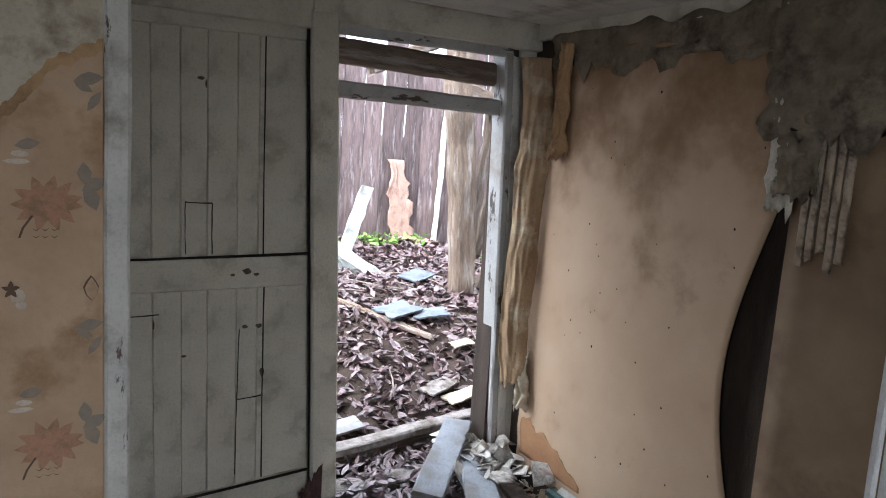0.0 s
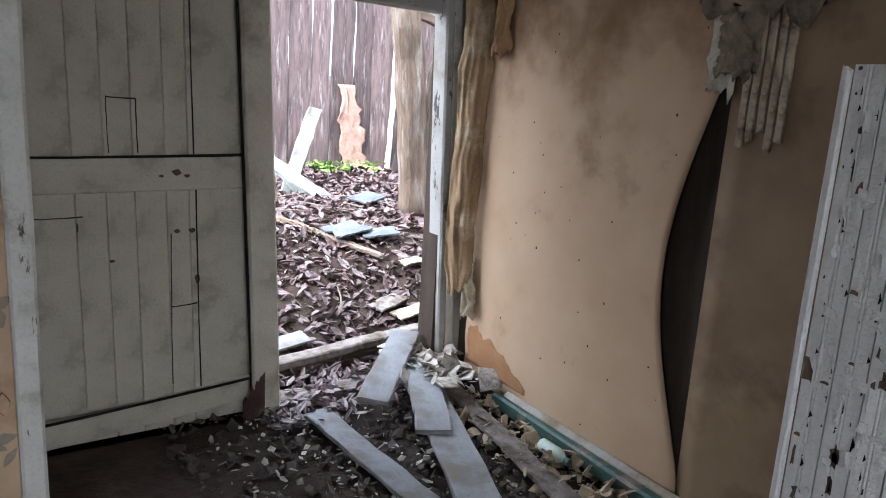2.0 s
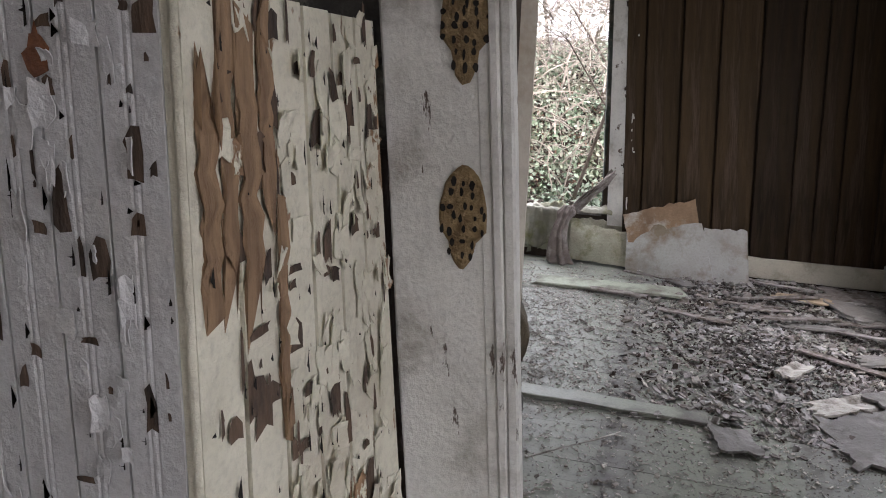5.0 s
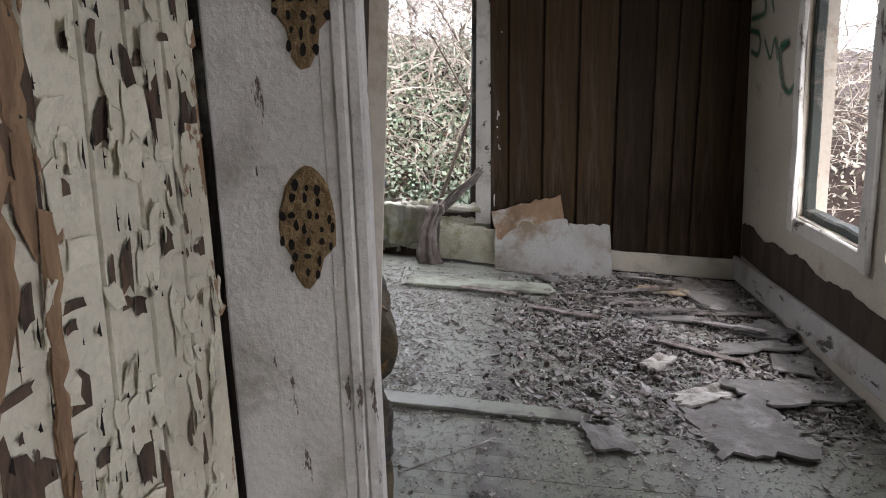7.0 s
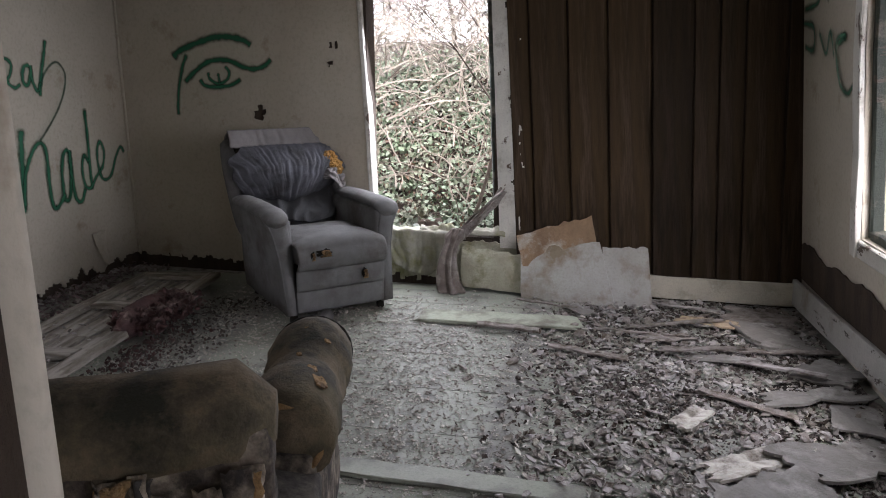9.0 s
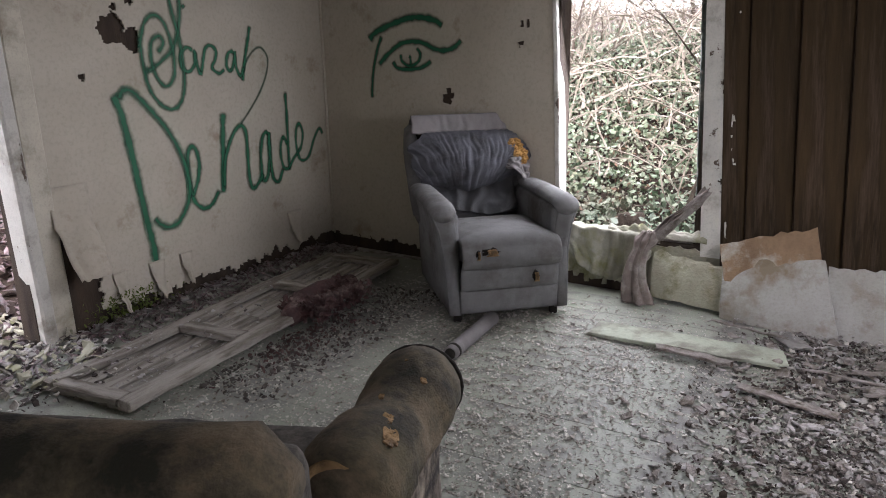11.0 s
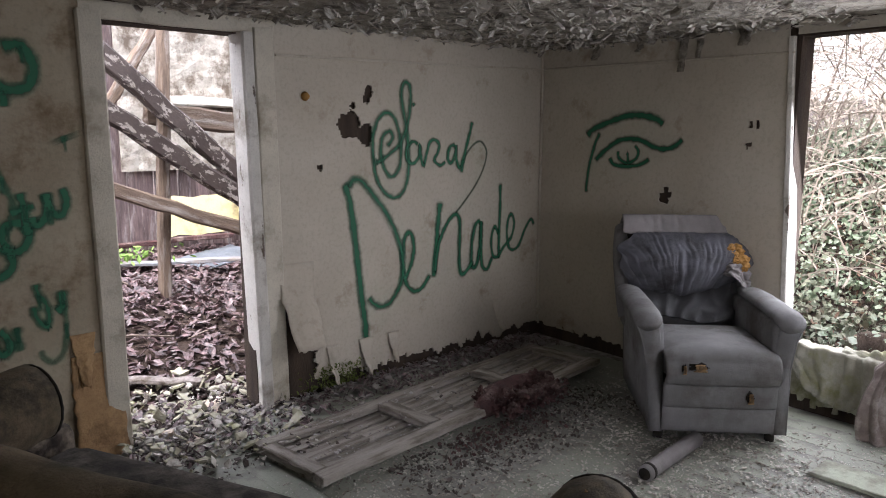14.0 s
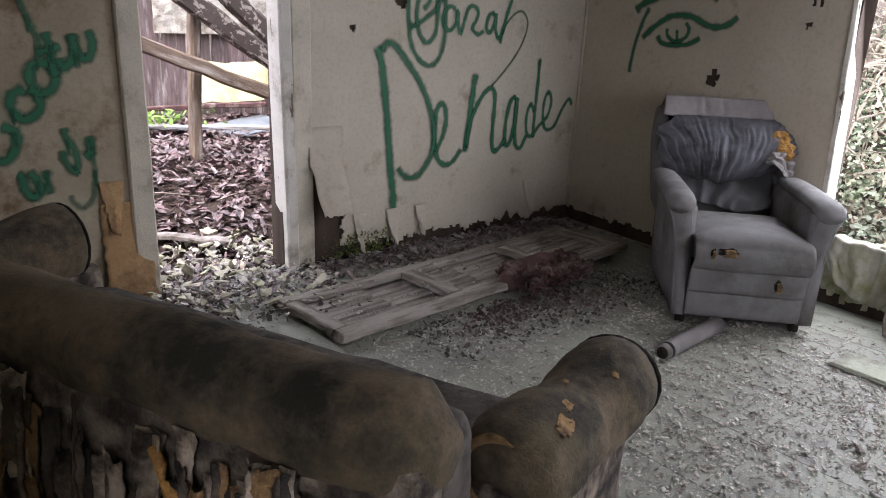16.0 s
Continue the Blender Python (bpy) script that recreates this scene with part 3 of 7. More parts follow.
def armchair():
    ch = empty("armchair", pose(6.392, 0.90, 0.03, 0, 0, -47.5) @ Matrix.Diagonal((1.085, 1, 1, 1)))
    tagged(ch, "worn grey fabric recliner armchair with torn backrest and exposed foam", "armchair")
    up = M["upholstery"]

    def wob(p, amt=0.004, seed=0):
        return Vector(p) + noise.noise_vector(Vector(p) * 8 + Vector((seed, 0, 0))) * amt

    for s in (-1, 1):
        # side wall of the arm: flat outer cloth, flaring towards the pad
        rings = []
        for i in range(13):
            y = 0.012 + i / 12 * 0.86
            rake = 0.075 * max(0, 1 - i / 3)
            sec = [(0.262, 0.03), (0.322, 0.03), (0.330, 0.20), (0.338, 0.38), (0.352, 0.52), (0.368, 0.60), (0.30, 0.62), (0.262, 0.60), (0.260, 0.30)]
            ring = [wob((s * x, y + rake * min(1, z / 0.5), z), 0.005, s) for x, z in sec]
            rings.append(ring[::-1] if s > 0 else ring)
        loft("arm", rings, up, ch)
        # pad on the arm: bulging over the outside, turned down at its front end
        rings = []
        n = 26
        for i in range(n + 1):
            a = i / n
            y = 0.035 + 0.80 * a
            end = min(1.0, math.sqrt(max(0.0, 1 - (1 - min(1, a * 9)) ** 2)) + 0.12)
            back = 1 - 0.35 * max(0, a - 0.85) / 0.15
            r1, r2 = 0.068 * end * back, (0.040 + 0.014 * (1 - min(1, a * 5))) * end * back
            droop = -0.028 * max(0, 1 - a * 7) + 0.010 * math.sin(a * 3)
            ring = []
            for j in range(18):
                q = 2 * math.pi * j / 18
                crease = 0.006 * math.sin(a * 85) * max(0, 0.4 - abs(a - 0.12) * 4) + 0.004 * nz1(a * 22, j * 0.8, s)
                ring.append(Vector((s * (0.337 + r1 * math.cos(q) * (1 + 0.10 * (math.cos(q) > 0))), y, 0.632 + droop + (r2 + crease) * math.sin(q))))
            rings.append(ring if s < 0 else ring[::-1])
        loft("arm_pad", rings, up, ch)
        # narrow front panel of the arm, with a sewn edge
        out = [(0.268, 0.035), (0.322, 0.035), (0.330, 0.20), (0.340, 0.38), (0.366, 0.52), (0.392, 0.59), (0.365, 0.625), (0.315, 0.62), (0.285, 0.585), (0.270, 0.50), (0.266, 0.25)]
        fr = []
        for off, g in ((0.03, 1.0), (0.0, 1.0), (-0.012, 0.80)):
            fr.append([wob((s * (0.318 + (x - 0.318) * g), 0.004 + 0.075 * min(1, z / 0.5) + off, 0.3 + (z - 0.3) * (1 if g == 1 else 0.965)), 0.003, s) for x, z in out])
        loft("arm_front", fr if s > 0 else [r[::-1] for r in fr], up, ch)
        roll("piping", [(s * x, 0.002 + 0.075 * min(1, z / 0.5), z) for x, z in out[1:6]], 0.006, up, ch, 6)
        roll("piping", [(s * x, 0.002 + 0.075 * min(1, z / 0.5), z) for x, z in out[:0:-1][2:]], 0.005, up, ch, 6)

    # seat: a high crown that rolls over the front edge
    def seat(u, v):
        x = (u - 0.5) * 0.535
        e = 1 - (2 * u - 1) ** 4
        if v < 0.30:
            q = v / 0.30
            y, z = -0.030 - 0.030 * math.sin(q * 3.0), 0.315 + 0.115 * q
        elif v < 0.45:
            q = (v - 0.30) / 0.15
            y, z = -0.034 + 0.075 * (1 - math.cos(q * 1.57)), 0.430 + 0.045 * math.sin(q * 1.57)
        else:
            q = (v - 0.45) / 0.55
            y, z = 0.041 + 0.58 * q, 0.475 + 0.012 * math.sin(q * 3.1) - 0.05 * q
        z += (0.045 * e - 0.025) * max(0, min(1, (v - 0.22) * 4))
        y += 0.012 * (1 - e)
        w = 0.005 * nz1(x * 9, v * 7, 2) + 0.004 * (1 - 2 * abs(nz1(x * 13, v * 3, 5)))
        return (x, y - w, z + w)
    sheet("seat", 44, 44, seat, up, 0.02, ch)
    roll("piping", [((i / 12 - 0.5) * 0.53, -0.030 + 0.006 * math.sin(i * 1.3), 0.312 + 0.004 * math.sin(i * 0.9)) for i in range(13)], 0.006, up, ch, 6)
    cushion("seat_block", (0.53, 0.58, 0.16), up, ch, pose(0, 0.31, 0.40), 0.0, 6, 0.002, 2)
    for z, h, yy, k in ((0.243, 0.128, 0.006, 3), (0.110, 0.135, 0.016, 4)):
        def panel(u, v):
            b = 0.014 * (1 - (2 * u - 1) ** 6) * (1 - (2 * v - 1) ** 4)
            return ((u - 0.5) * 0.535, yy - b - 0.004 * nz1(u * 9, v * 2, k) - 0.003 * (1 - 2 * abs(nz1(u * 26, v * 1.2, k))), z + (v - 0.5) * h)
        sheet("front_panel", 50, 12, panel, up, 0.02, ch)
        roll("piping", [((i / 12 - 0.5) * 0.53, yy - 0.004, z - h / 2) for i in range(13)], 0.0045, up, ch, 6)
    cushion("base", (0.56, 0.80, 0.20), M["core"], ch, pose(0, 0.44, 0.13), 0.0, 4, 0.0, 5)

    # reclined back, worked in its own leaning frame (x across, y through it, z up along it)
    B = pose(0, 0.735, 0.455, -27)

    def on_back(x, y, z):
        return tuple(B @ Vector((x, y, z)))
    cushion("backrest", (0.71, 0.17, 0.70), up, ch, B @ pose(0, 0.095, 0.325), 0.0, 14, 0.008, 6)
    for s in (-1, 1):
        roll("back_side", [on_back(s * (0.330 + 0.012 * math.sin(i / 10 * 3.0)), 0.06 - 0.02 * math.sin(i / 10 * 3), 0.03 + 0.60 * i / 10) for i in range(11)], lambda a: 0.044 + 0.016 * math.sin(a * 2.9), up, ch, 14, bulge=0.010, seed=s)

    def cover(u, v):
        e = 2 * u - 1
        half = 0.270 + 0.105 * math.sin(min(1, v * 1.25) * 1.57) - 0.07 * max(0, v - 0.72) / 0.28
        x = e * half + 0.012 * nz1(v * 5, 1.0) - (0.045 * max(0, -e - 0.7) / 0.3 * math.exp(-((v - 0.36) / 0.12) ** 2)) - 0.015
        drop = 0.355 + 0.060 * (1 - e * e) - 0.050 * max(0, e)
        z = 0.565 - v * drop + 0.012 * nz1(u * 5, 3.0) * (v > 0.9)
        bulge = 0.022 + 0.140 * math.sin(min(1, v * 1.08) * 3.0) ** 0.8 * (1 - 0.55 * abs(e) ** 3)
        fan = e * (0.6 + 0.9 * v)
        fold = 0.016 * (1 - 2 * abs(nz1(fan * 5.0 + 0.8 * v, v * 1.3, 4))) * (0.3 + v * (1 - 0.4 * v)) + 0.008 * (1 - 2 * abs(nz1(fan * 12, v * 2.4, 2))) + 0.010 * (1 - 2 * abs(nz1(u * 3, v * 6.5 + e, 8))) * v
        tuck = 0.09 * max(0, v - 0.93) / 0.07
        return on_back(x + 0.3 * fold, -bulge - fold + tuck, z)
    tagged(sheet("torn_cover", 120, 60, cover, M["cover"], 0.008, ch), "bluish grey cover slipped forward in folds")
    sheet("top_flap", 60, 20, lambda u, v: on_back((u - 0.5) * (0.68 + 0.02 * v) + 0.006 * nz1(v * 6, 2), 0.10 - 0.14 * math.sin(min(1, v * 1.9) * 1.57) - 0.010 * (1 - 2 * abs(nz1(u * 14, v * 1.5, 3))), 0.680 - 0.125 * max(0, v - 0.45) / 0.55 - 0.02 * max(0, v - 0.4) * nz1(u * 9, 5)), M["cover_pale"], 0.007, ch)
    # flat near-black sheets painted as the shade between top flap and cover
    sheet("hollow", 8, 10, lambda u, v: on_back(-0.335 + u * 0.10 - 0.01 * v, 0.004 + 0.003 * nz1(u * 4, v * 4), 0.605 - v * 0.155 + 0.012 * nz1(u * 7, 3)), M["dark"], 0.004, ch)
    sheet("hollow", 8, 10, lambda u, v: on_back(0.20 + u * 0.085, 0.002 + 0.003 * nz1(u * 4, v * 4), 0.565 - v * 0.19 - 0.03 * u), M["dark"], 0.004, ch)
    sheet("torn_strip", 5, 14, lambda u, v: on_back(-0.235 + u * 0.03 + 0.01 * nz1(v * 4, 2), -0.012 - 0.02 * v, 0.62 - v * 0.14), M["cover_pale"], 0.004, ch)
    bm = bmesh.new()
    for x, z, r in ((0.225, 0.42, 0.040), (0.265, 0.40, 0.042), (0.285, 0.36, 0.040), (0.25, 0.36, 0.040), (0.29, 0.32, 0.034), (0.265, 0.44, 0.026)):
        made = bmesh.ops.create_icosphere(bm, subdivisions=4, radius=r)["verts"]
        for v in made:
            v.co *= 1 + 0.30 * nz1(*(v.co * 40 + Vector((x * 90, 0, 0)))) + 0.16 * nz1(*(v.co * 110)) + 0.08 * nz1(*(v.co * 240))
            v.co = B @ (Vector((x + 0.01, -0.115, z)) + v.co * 1.05)
    me = bpy.data.meshes.new("foam")
    bm.to_mesh(me)
    bm.free()
    me.materials.append(M["foam"])
    fo = new("foam", me)
    fo.parent = ch
    tagged(fo, "yellow crumbling foam")
    sheet("torn_edge", 22, 22, lambda u, v: on_back(0.19 + u * 0.15 + 0.02 * nz1(v * 5, u * 2), -0.125 - 0.03 * math.sin(u * 5) + 0.022 * nz1(u * 6, v * 4) - 0.012 * (1 - 2 * abs(nz1(u * 9, v * 5, 3))), 0.325 - v * 0.135 * (0.5 + 0.7 * u) + 0.02 * nz1(u * 8, 2)), M["cover_pale"], 0.005, ch)
    sheet("rumpled_lining", 70, 24, lambda u, v: on_back(-0.25 + u * 0.50, -0.005 - 0.030 * v - 0.030 * (1 - 2 * abs(nz1(u * 5 + v, v * 1.5, 6))) * (0.4 + v), 0.24 - 0.25 * v + 0.02 * math.sin(u * 7)), M["lining_shaded"], 0.006, ch)

    for x, y, z, a, b in ((-0.125, -0.062, 0.418, 0.052, 0.026), (-0.19, -0.060, 0.405, 0.014, 0.030), (0.135, -0.017, 0.245, 0.022, 0.036)):
        sheet("hole", 12, 12, lambda u, v: ((u - 0.5) * 2 * a, -0.005 - 0.003 * nz1(u * 3, v * 3), (v - 0.5) * 2 * b), M["dark"], 0.003, ch, False, lambda u, v: (2 * u - 1) ** 2 + (2 * v - 1) ** 2 < 0.75 + 0.6 * nz1(u * 4, v * 4, x * 9), pose(x, y, z))
        sheet("tear", 8, 8, lambda u, v: ((u - 0.35) * 1.2 * a * (1 - 0.4 * v) + 0.3 * a * nz1(u * 5, v * 5, x), -0.012 - 0.012 * math.sin(3 * v) + 0.006 * nz1(u * 9, v * 9), (v - 0.6) * 1.5 * b), M["foam_dull"], 0.005, ch, m=pose(x, y, z))
    for x in (-0.27, 0.27):
        for y in (0.07, 0.78):
            loft("foot", [[Vector((x + 0.025 * math.cos(a), y + 0.025 * math.sin(a), z)) for a in [k * math.pi / 4 for k in range(8)]] for z in (-0.03, 0.05)], M["dark"], ch)
    return ch


M["foam_dull"] = mat("dull_foam", (0.30, 0.19, 0.085), (0.20, 0.12, 0.055), 16, 0.95, 0.8, 70, (0.08, 0.055, 0.03), 12, 0.3)
M["cover"] = mat("blue_grey_cover", (0.095, 0.096, 0.108), (0.060, 0.061, 0.069), 5, 0.9, 0.3, 150, (0.028, 0.027, 0.028), 4, 0.4)
# dark grey lining, darkened further for the shaded gap beneath the cover
M["lining_shaded"] = mat("shaded_grey_lining", (0.050, 0.050, 0.052), (0.028, 0.028, 0.029), 6, 0.7, 0.3, 140)
M["cover_pale"] = mat("pale_lining", (0.205, 0.19, 0.185), (0.15, 0.14, 0.135), 6, 0.9, 0.3, 140)
armchair()


# ---- the sofa ----
def sofa():
    """Sofa in its own frame: x along its length to its near end, y from the back to the front."""
    R = Matrix(((0.40, 0.916, 0, 0), (-0.916, 0.40, 0, 0), (0, 0, 1, 0), (0, 0, 0, 1)))
    base = R @ Vector((0.45, 3.3, 0))
    R.translation = base
    so = empty("sofa", R)
    tagged(so, "mouldy brown fabric sofa with rolled arms and torn back", "sofa")
    f = M["sofa"]
    # along x: back from -0.97 to 1.07 ; arms at -1.0 and 1.07
    pts = [(-1.10 + 2.03 * i / 24, 0.12 + 0.006 * math.sin(i * 1.7), 0.725 + 0.006 * math.sin(i * 0.9)) for i in range(25)]
    roll("back_roll", pts, lambda a: 0.125 * (1 - 0.55 * max(0, (a - 0.955) / 0.045) ** 2) * (1 - 0.5 * max(0, (0.03 - a) / 0.03) ** 2), f, so, 20, 1.0, bulge=0.006)
    cushion("back_board", (2.02, 0.13, 0.70), M["sofa_back"], so, pose(-0.09, 0.075, 0.39), 0.0, 10, 0.005, 3)
    cushion("back_pad", (2.02, 0.18, 0.42), M["sofa_seat"], so, pose(-0.09, 0.21, 0.56, 8), 0.0, 10, 0.012, 4)
    cushion("seat", (2.06, 0.76, 0.26), M["sofa_seat"], so, pose(0.0, 0.55, 0.305), 0.10, 16, 0.008, 5)
    cushion("seat_base", (1.96, 0.78, 0.20), f, so, pose(0.05, 0.52, 0.14), 0.0, 6, 0.004, 6)
    for x in (-1.15, 1.04):
        y1 = 1.00 if x > 0 else 0.86
        zc = 0.525 if x > 0 else 0.59
        ra = 0.133 if x > 0 else 0.148
        y0 = 0.40 if x > 0 else 0.19
        pts = [(x + (0.10 * (i / 16 - 1) if x > 0 else 0) + 0.004 * math.sin(i * 2.1), y0 + (y1 - y0) * i / 16, zc - 0.010 + 0.012 * math.sin(i * 0.5)) for i in range(17)]
        roll("arm_roll", pts, lambda a: ra + 0.006 * math.sin(a * 9), f, so, 22, 1.0, bulge=0.010, seed=x)
        cushion("arm_side", (0.17, 0.60 if x > 0 else 0.85, 0.44), M["sofa_back"], so, pose(x - (0.05 if x > 0 else 0), 0.68 if x > 0 else 0.55, 0.26, 0, 0, -9 if x > 0 else 0), 0.0, 8, 0.006, 7)
        ring = [[Vector((x + (ra - 0.02 * k) * math.cos(a), y1 + 0.004 * k, zc + (ra - 0.02 * k) * math.sin(a))) for a in [j * math.pi / 12 for j in range(24)]] for k in (0, 1, 2)]
        loft("arm_disc", [r[::-1] for r in ring], f, so, smooth=False)
        roll("piping", [(x + (ra + 0.002) * math.cos(a), y1 - 0.002, zc + (ra + 0.002) * math.sin(a)) for a in [j * math.pi / 10 for j in range(21)]], 0.006, M["dark"], so, 6)
    # curled batting at the inner end of the near arm, torn patches and holes
    roll("batting", [(0.94 + 0.105 * math.cos(a), 0.392, 0.515 + 0.105 * math.sin(a)) for a in [j * math.pi / 12 for j in range(25)]], 0.011, M["foam_dull"], so, 8, bulge=0.005)
    rnd = random.Random(5)
    spots = [(1.03, 0.56, 0.020), (1.09, 0.80, 0.014), (0.99, 0.66, 0.010), (1.05, 0.50, 0.034), (1.02, 0.90, 0.010)]
    for x, y, s in spots:
        a = math.asin(max(-1, min(1, (x - 0.88 - 0.167 * y) / 0.15)))
        mm = pose(0.88 + 0.167 * y, y, 0.52) @ pose(0, 0, 0, 0, math.degrees(a), 0) @ pose(0, 0, 0.133)
        sheet("tear", 8, 5, lambda u, v: ((u - 0.5) * 1.5 * s + 0.3 * s * nz1(u * 6, v * 6, x), (v - 0.5) * 2.2 * s, 0.004 + 0.004 * nz1(u * 9, v * 9)), M["foam_dull"], 0.005, so, False, lambda u, v: (2 * u - 1) ** 2 + (2 * v - 1) ** 2 < 1.0 + 0.7 * nz1(u * 5, v * 5, x * 7), mm)
    # ripped fabric strips on the back
    for k in range(46):
        x = rnd.uniform(-0.75, 0.9)
        z = rnd.uniform(0.33, 0.69)
        w, h = rnd.uniform(0.02, 0.06), rnd.uniform(0.07, 0.22)
        q = rnd.uniform(0, 9)
        sheet("rag_strip", 4, 8, lambda u, v: ((u - 0.5) * w * (1 - 0.4 * v) + 0.015 * nz1(v * 4, q), -0.012 - 0.02 * v * abs(nz1(u * 2, v * 3, q)) , -v * h), M["foam_dull"] if k % 4 == 0 else M["sofa_print"] if k % 2 else M["sofa_back"], 0.004, so, m=pose(x, 0.004, z))
    for k in range(44):
        x = rnd.uniform(-0.6, 0.92)
        w, h = rnd.uniform(0.03, 0.085), rnd.uniform(0.18, 0.42)
        q, z = rnd.uniform(0, 9), rnd.uniform(0.50, 0.68)
        sheet("shred", 6, 14, lambda u, v: ((u - 0.5) * w * (1 - 0.75 * v * u) + 0.05 * nz1(v * 2.5, q) * v + 0.012 * nz1(v * 11, u * 3, q), -0.016 - 0.035 * v * (0.4 + abs(nz1(u * 2, v * 3, q))) - 0.012 * math.sin(u * 3.1 + q), -v * h + 0.02 * nz1(u * 7, q)), (M["sofa_print"], M["sofa_back"], M["foam_dull"], M["sofa"], M["sofa_seat"])[k % 5], 0.004, so, m=pose(x, 0.0, z))
    for x, z, ln in ((0.30, 0.62, 0.13), (0.62, 0.38, 0.10), (0.10, 0.40, 0.16)):
        roll("foam_strip", [(x + 0.02 * i + 0.008 * math.sin(2.3 * i), -0.022 - 0.004 * i, z - ln * i / 4) for i in range(5)], lambda a: 0.011 + 0.006 * math.sin(a * 11), M["foam"], so, 8, bulge=0.008, seed=x * 9)
    for x, y in ((-0.85, 0.1), (0.95, 0.1), (-0.85, 0.85), (0.95, 0.85)):
        loft("foot", [[Vector((x + 0.03 * math.cos(a), y + 0.03 * math.sin(a), z)) for a in [k * math.pi / 4 for k in range(8)]] for z in (0.0, 0.06)], M["dark"], so)


M["sofa_back"] = mat("printed_brown_fabric", (0.25, 0.21, 0.16), (0.06, 0.046, 0.035), 13, 0.95, 0.3, 60, (0.018, 0.014, 0.012), 7, 0.62)
M["sofa_seat"] = mat("dark_mouldy_seat", (0.125, 0.110, 0.092), (0.040, 0.035, 0.03), 9, 0.95, 0.3, 60, (0.022, 0.02, 0.017), 7, 0.5)
M["sofa_print"] = mat("pale_rag", (0.48, 0.41, 0.32), (0.16, 0.125, 0.09), 14, 0.95, 0.3, 60, (0.05, 0.04, 0.03), 10, 0.4)
sofa()


# ---- the fallen plank door ----
def fallen_door():
    R = Matrix.Translation((4.55, 1.845, 0.02)) @ pose(0, 0, 0, 0, 0, 3.0) @ pose(0, 0, 0, -1.5, -0.6, 0)
    d = empty("fallen_door", R)
    tagged(d, "weathered plank door lying flat on the floor", "door")
    L, W = 2.35, 0.60
    k = 0
    for x0, x1, lift in ((0.02, 0.50, 0), (0.50, 0.80, -0.012), (0.80, 1.14, 0.0), (1.14, 1.62, -0.010), (1.62, 2.28, 0)):
        for r in range(3):
            y0 = 0.095 + r * 0.162
            plank("plank", (x0 + 0.004, y0 + 0.078, 0.012 + lift), (x1 - 0.006, y0 + 0.078, 0.012 + lift + 0.005 * (k % 3)), 0.141, 0.018, M["door_grey"], d, seed=k, jit=0.0012)
            k += 1
    plank("rail", (0.0, 0.045, 0.046), (1.12, 0.045, 0.046), 0.095, 0.044, M["door_grey"], d, seed=51)
    plank("rail", (1.36, 0.05, 0.046), (2.32, 0.05, 0.046), 0.095, 0.040, M["door_grey"], d, seed=52)
    plank("rail", (0.0, 0.565, 0.046), (2.32, 0.565, 0.046), 0.085, 0.040, M["door_grey"], d, seed=53)
    for x in (0.05, 0.82, 1.62, 2.28):
        plank("ledge", (x, 0.10, 0.046), (x, 0.52, 0.046), 0.10 if x > 0.1 else 0.09, 0.040 if x < 0.1 else 0.036, M["door_grey"], d, seed=int(60 + x * 10))


fallen_door()
# rotten wood heap over the door's edge
def crumbs(name, n, place, size, material, label, category, flat=0.3, seed=0, curl=0.3, kind="stuff"):
    """Many small broken bits: five-cornered flakes with thickness, lying as place() gives them."""
    rnd = random.Random(seed)
    V, F = [], []
    for _ in range(n):
        p = Vector(place(rnd))
        s = size[0] + (size[1] - size[0]) * rnd.random() ** 2.2
        q = Euler((rnd.gauss(0, curl), rnd.gauss(0, curl), rnd.uniform(0, 6.3))).to_matrix()
        k = rnd.choice((4, 5)) if size[1] > 0.009 else 3
        th = s * flat * rnd.uniform(0.2, 0.8)
        el = rnd.uniform(0.35, 1.0)
        ring = [(s * math.cos(2 * math.pi * j / k + rnd.uniform(-0.4, 0.4)), s * el * math.sin(2 * math.pi * j / k + rnd.uniform(-0.4, 0.4))) for j in range(k)]
        b = len(V)
        V += [p + q @ Vector((x, y, 0)) for x, y in ring] + [p + q @ Vector((x * 0.9, y * 0.9, th + rnd.uniform(0, th))) for x, y in ring]
        F.append(tuple(b + k + j for j in range(k)))
        F += [(b + j, b + (j + 1) % k, b + k + (j + 1) % k, b + k + j) for j in range(k)]
    return tagged(mesh(name, V, F, material), label, category, kind=kind)


def leaves(name, n, place, size, material, label, category, seed=0, tilt=0.45, wide=(0.3, 0.5)):
    """Many small folded leaves as real faces."""
    rnd = random.Random(seed)
    V, F = [], []
    for _ in range(n):
        p = Vector(place(rnd))
        s = rnd.uniform(*size)
        q = Euler((rnd.gauss(0, tilt), rnd.gauss(0, tilt), rnd.uniform(0, 6.3))).to_matrix()
        w, c = s * rnd.uniform(*wide), s * rnd.uniform(-0.05, 0.3)
        b = len(V)
        V += [p + q @ Vector(t) for t in ((-s, 0, 0.1 * s), (-0.2 * s, -w, c), (0.5 * s, -w * 0.7, c), (s, 0, -0.1 * s + c * 0.5), (0.4 * s, w * 0.8, c), (-0.3 * s, w, c))]
        F += [(b, b + 1, b + 2, b + 3), (b, b + 3, b + 4, b + 5)]
    return tagged(mesh(name, V, F, material), label, category, kind="stuff")


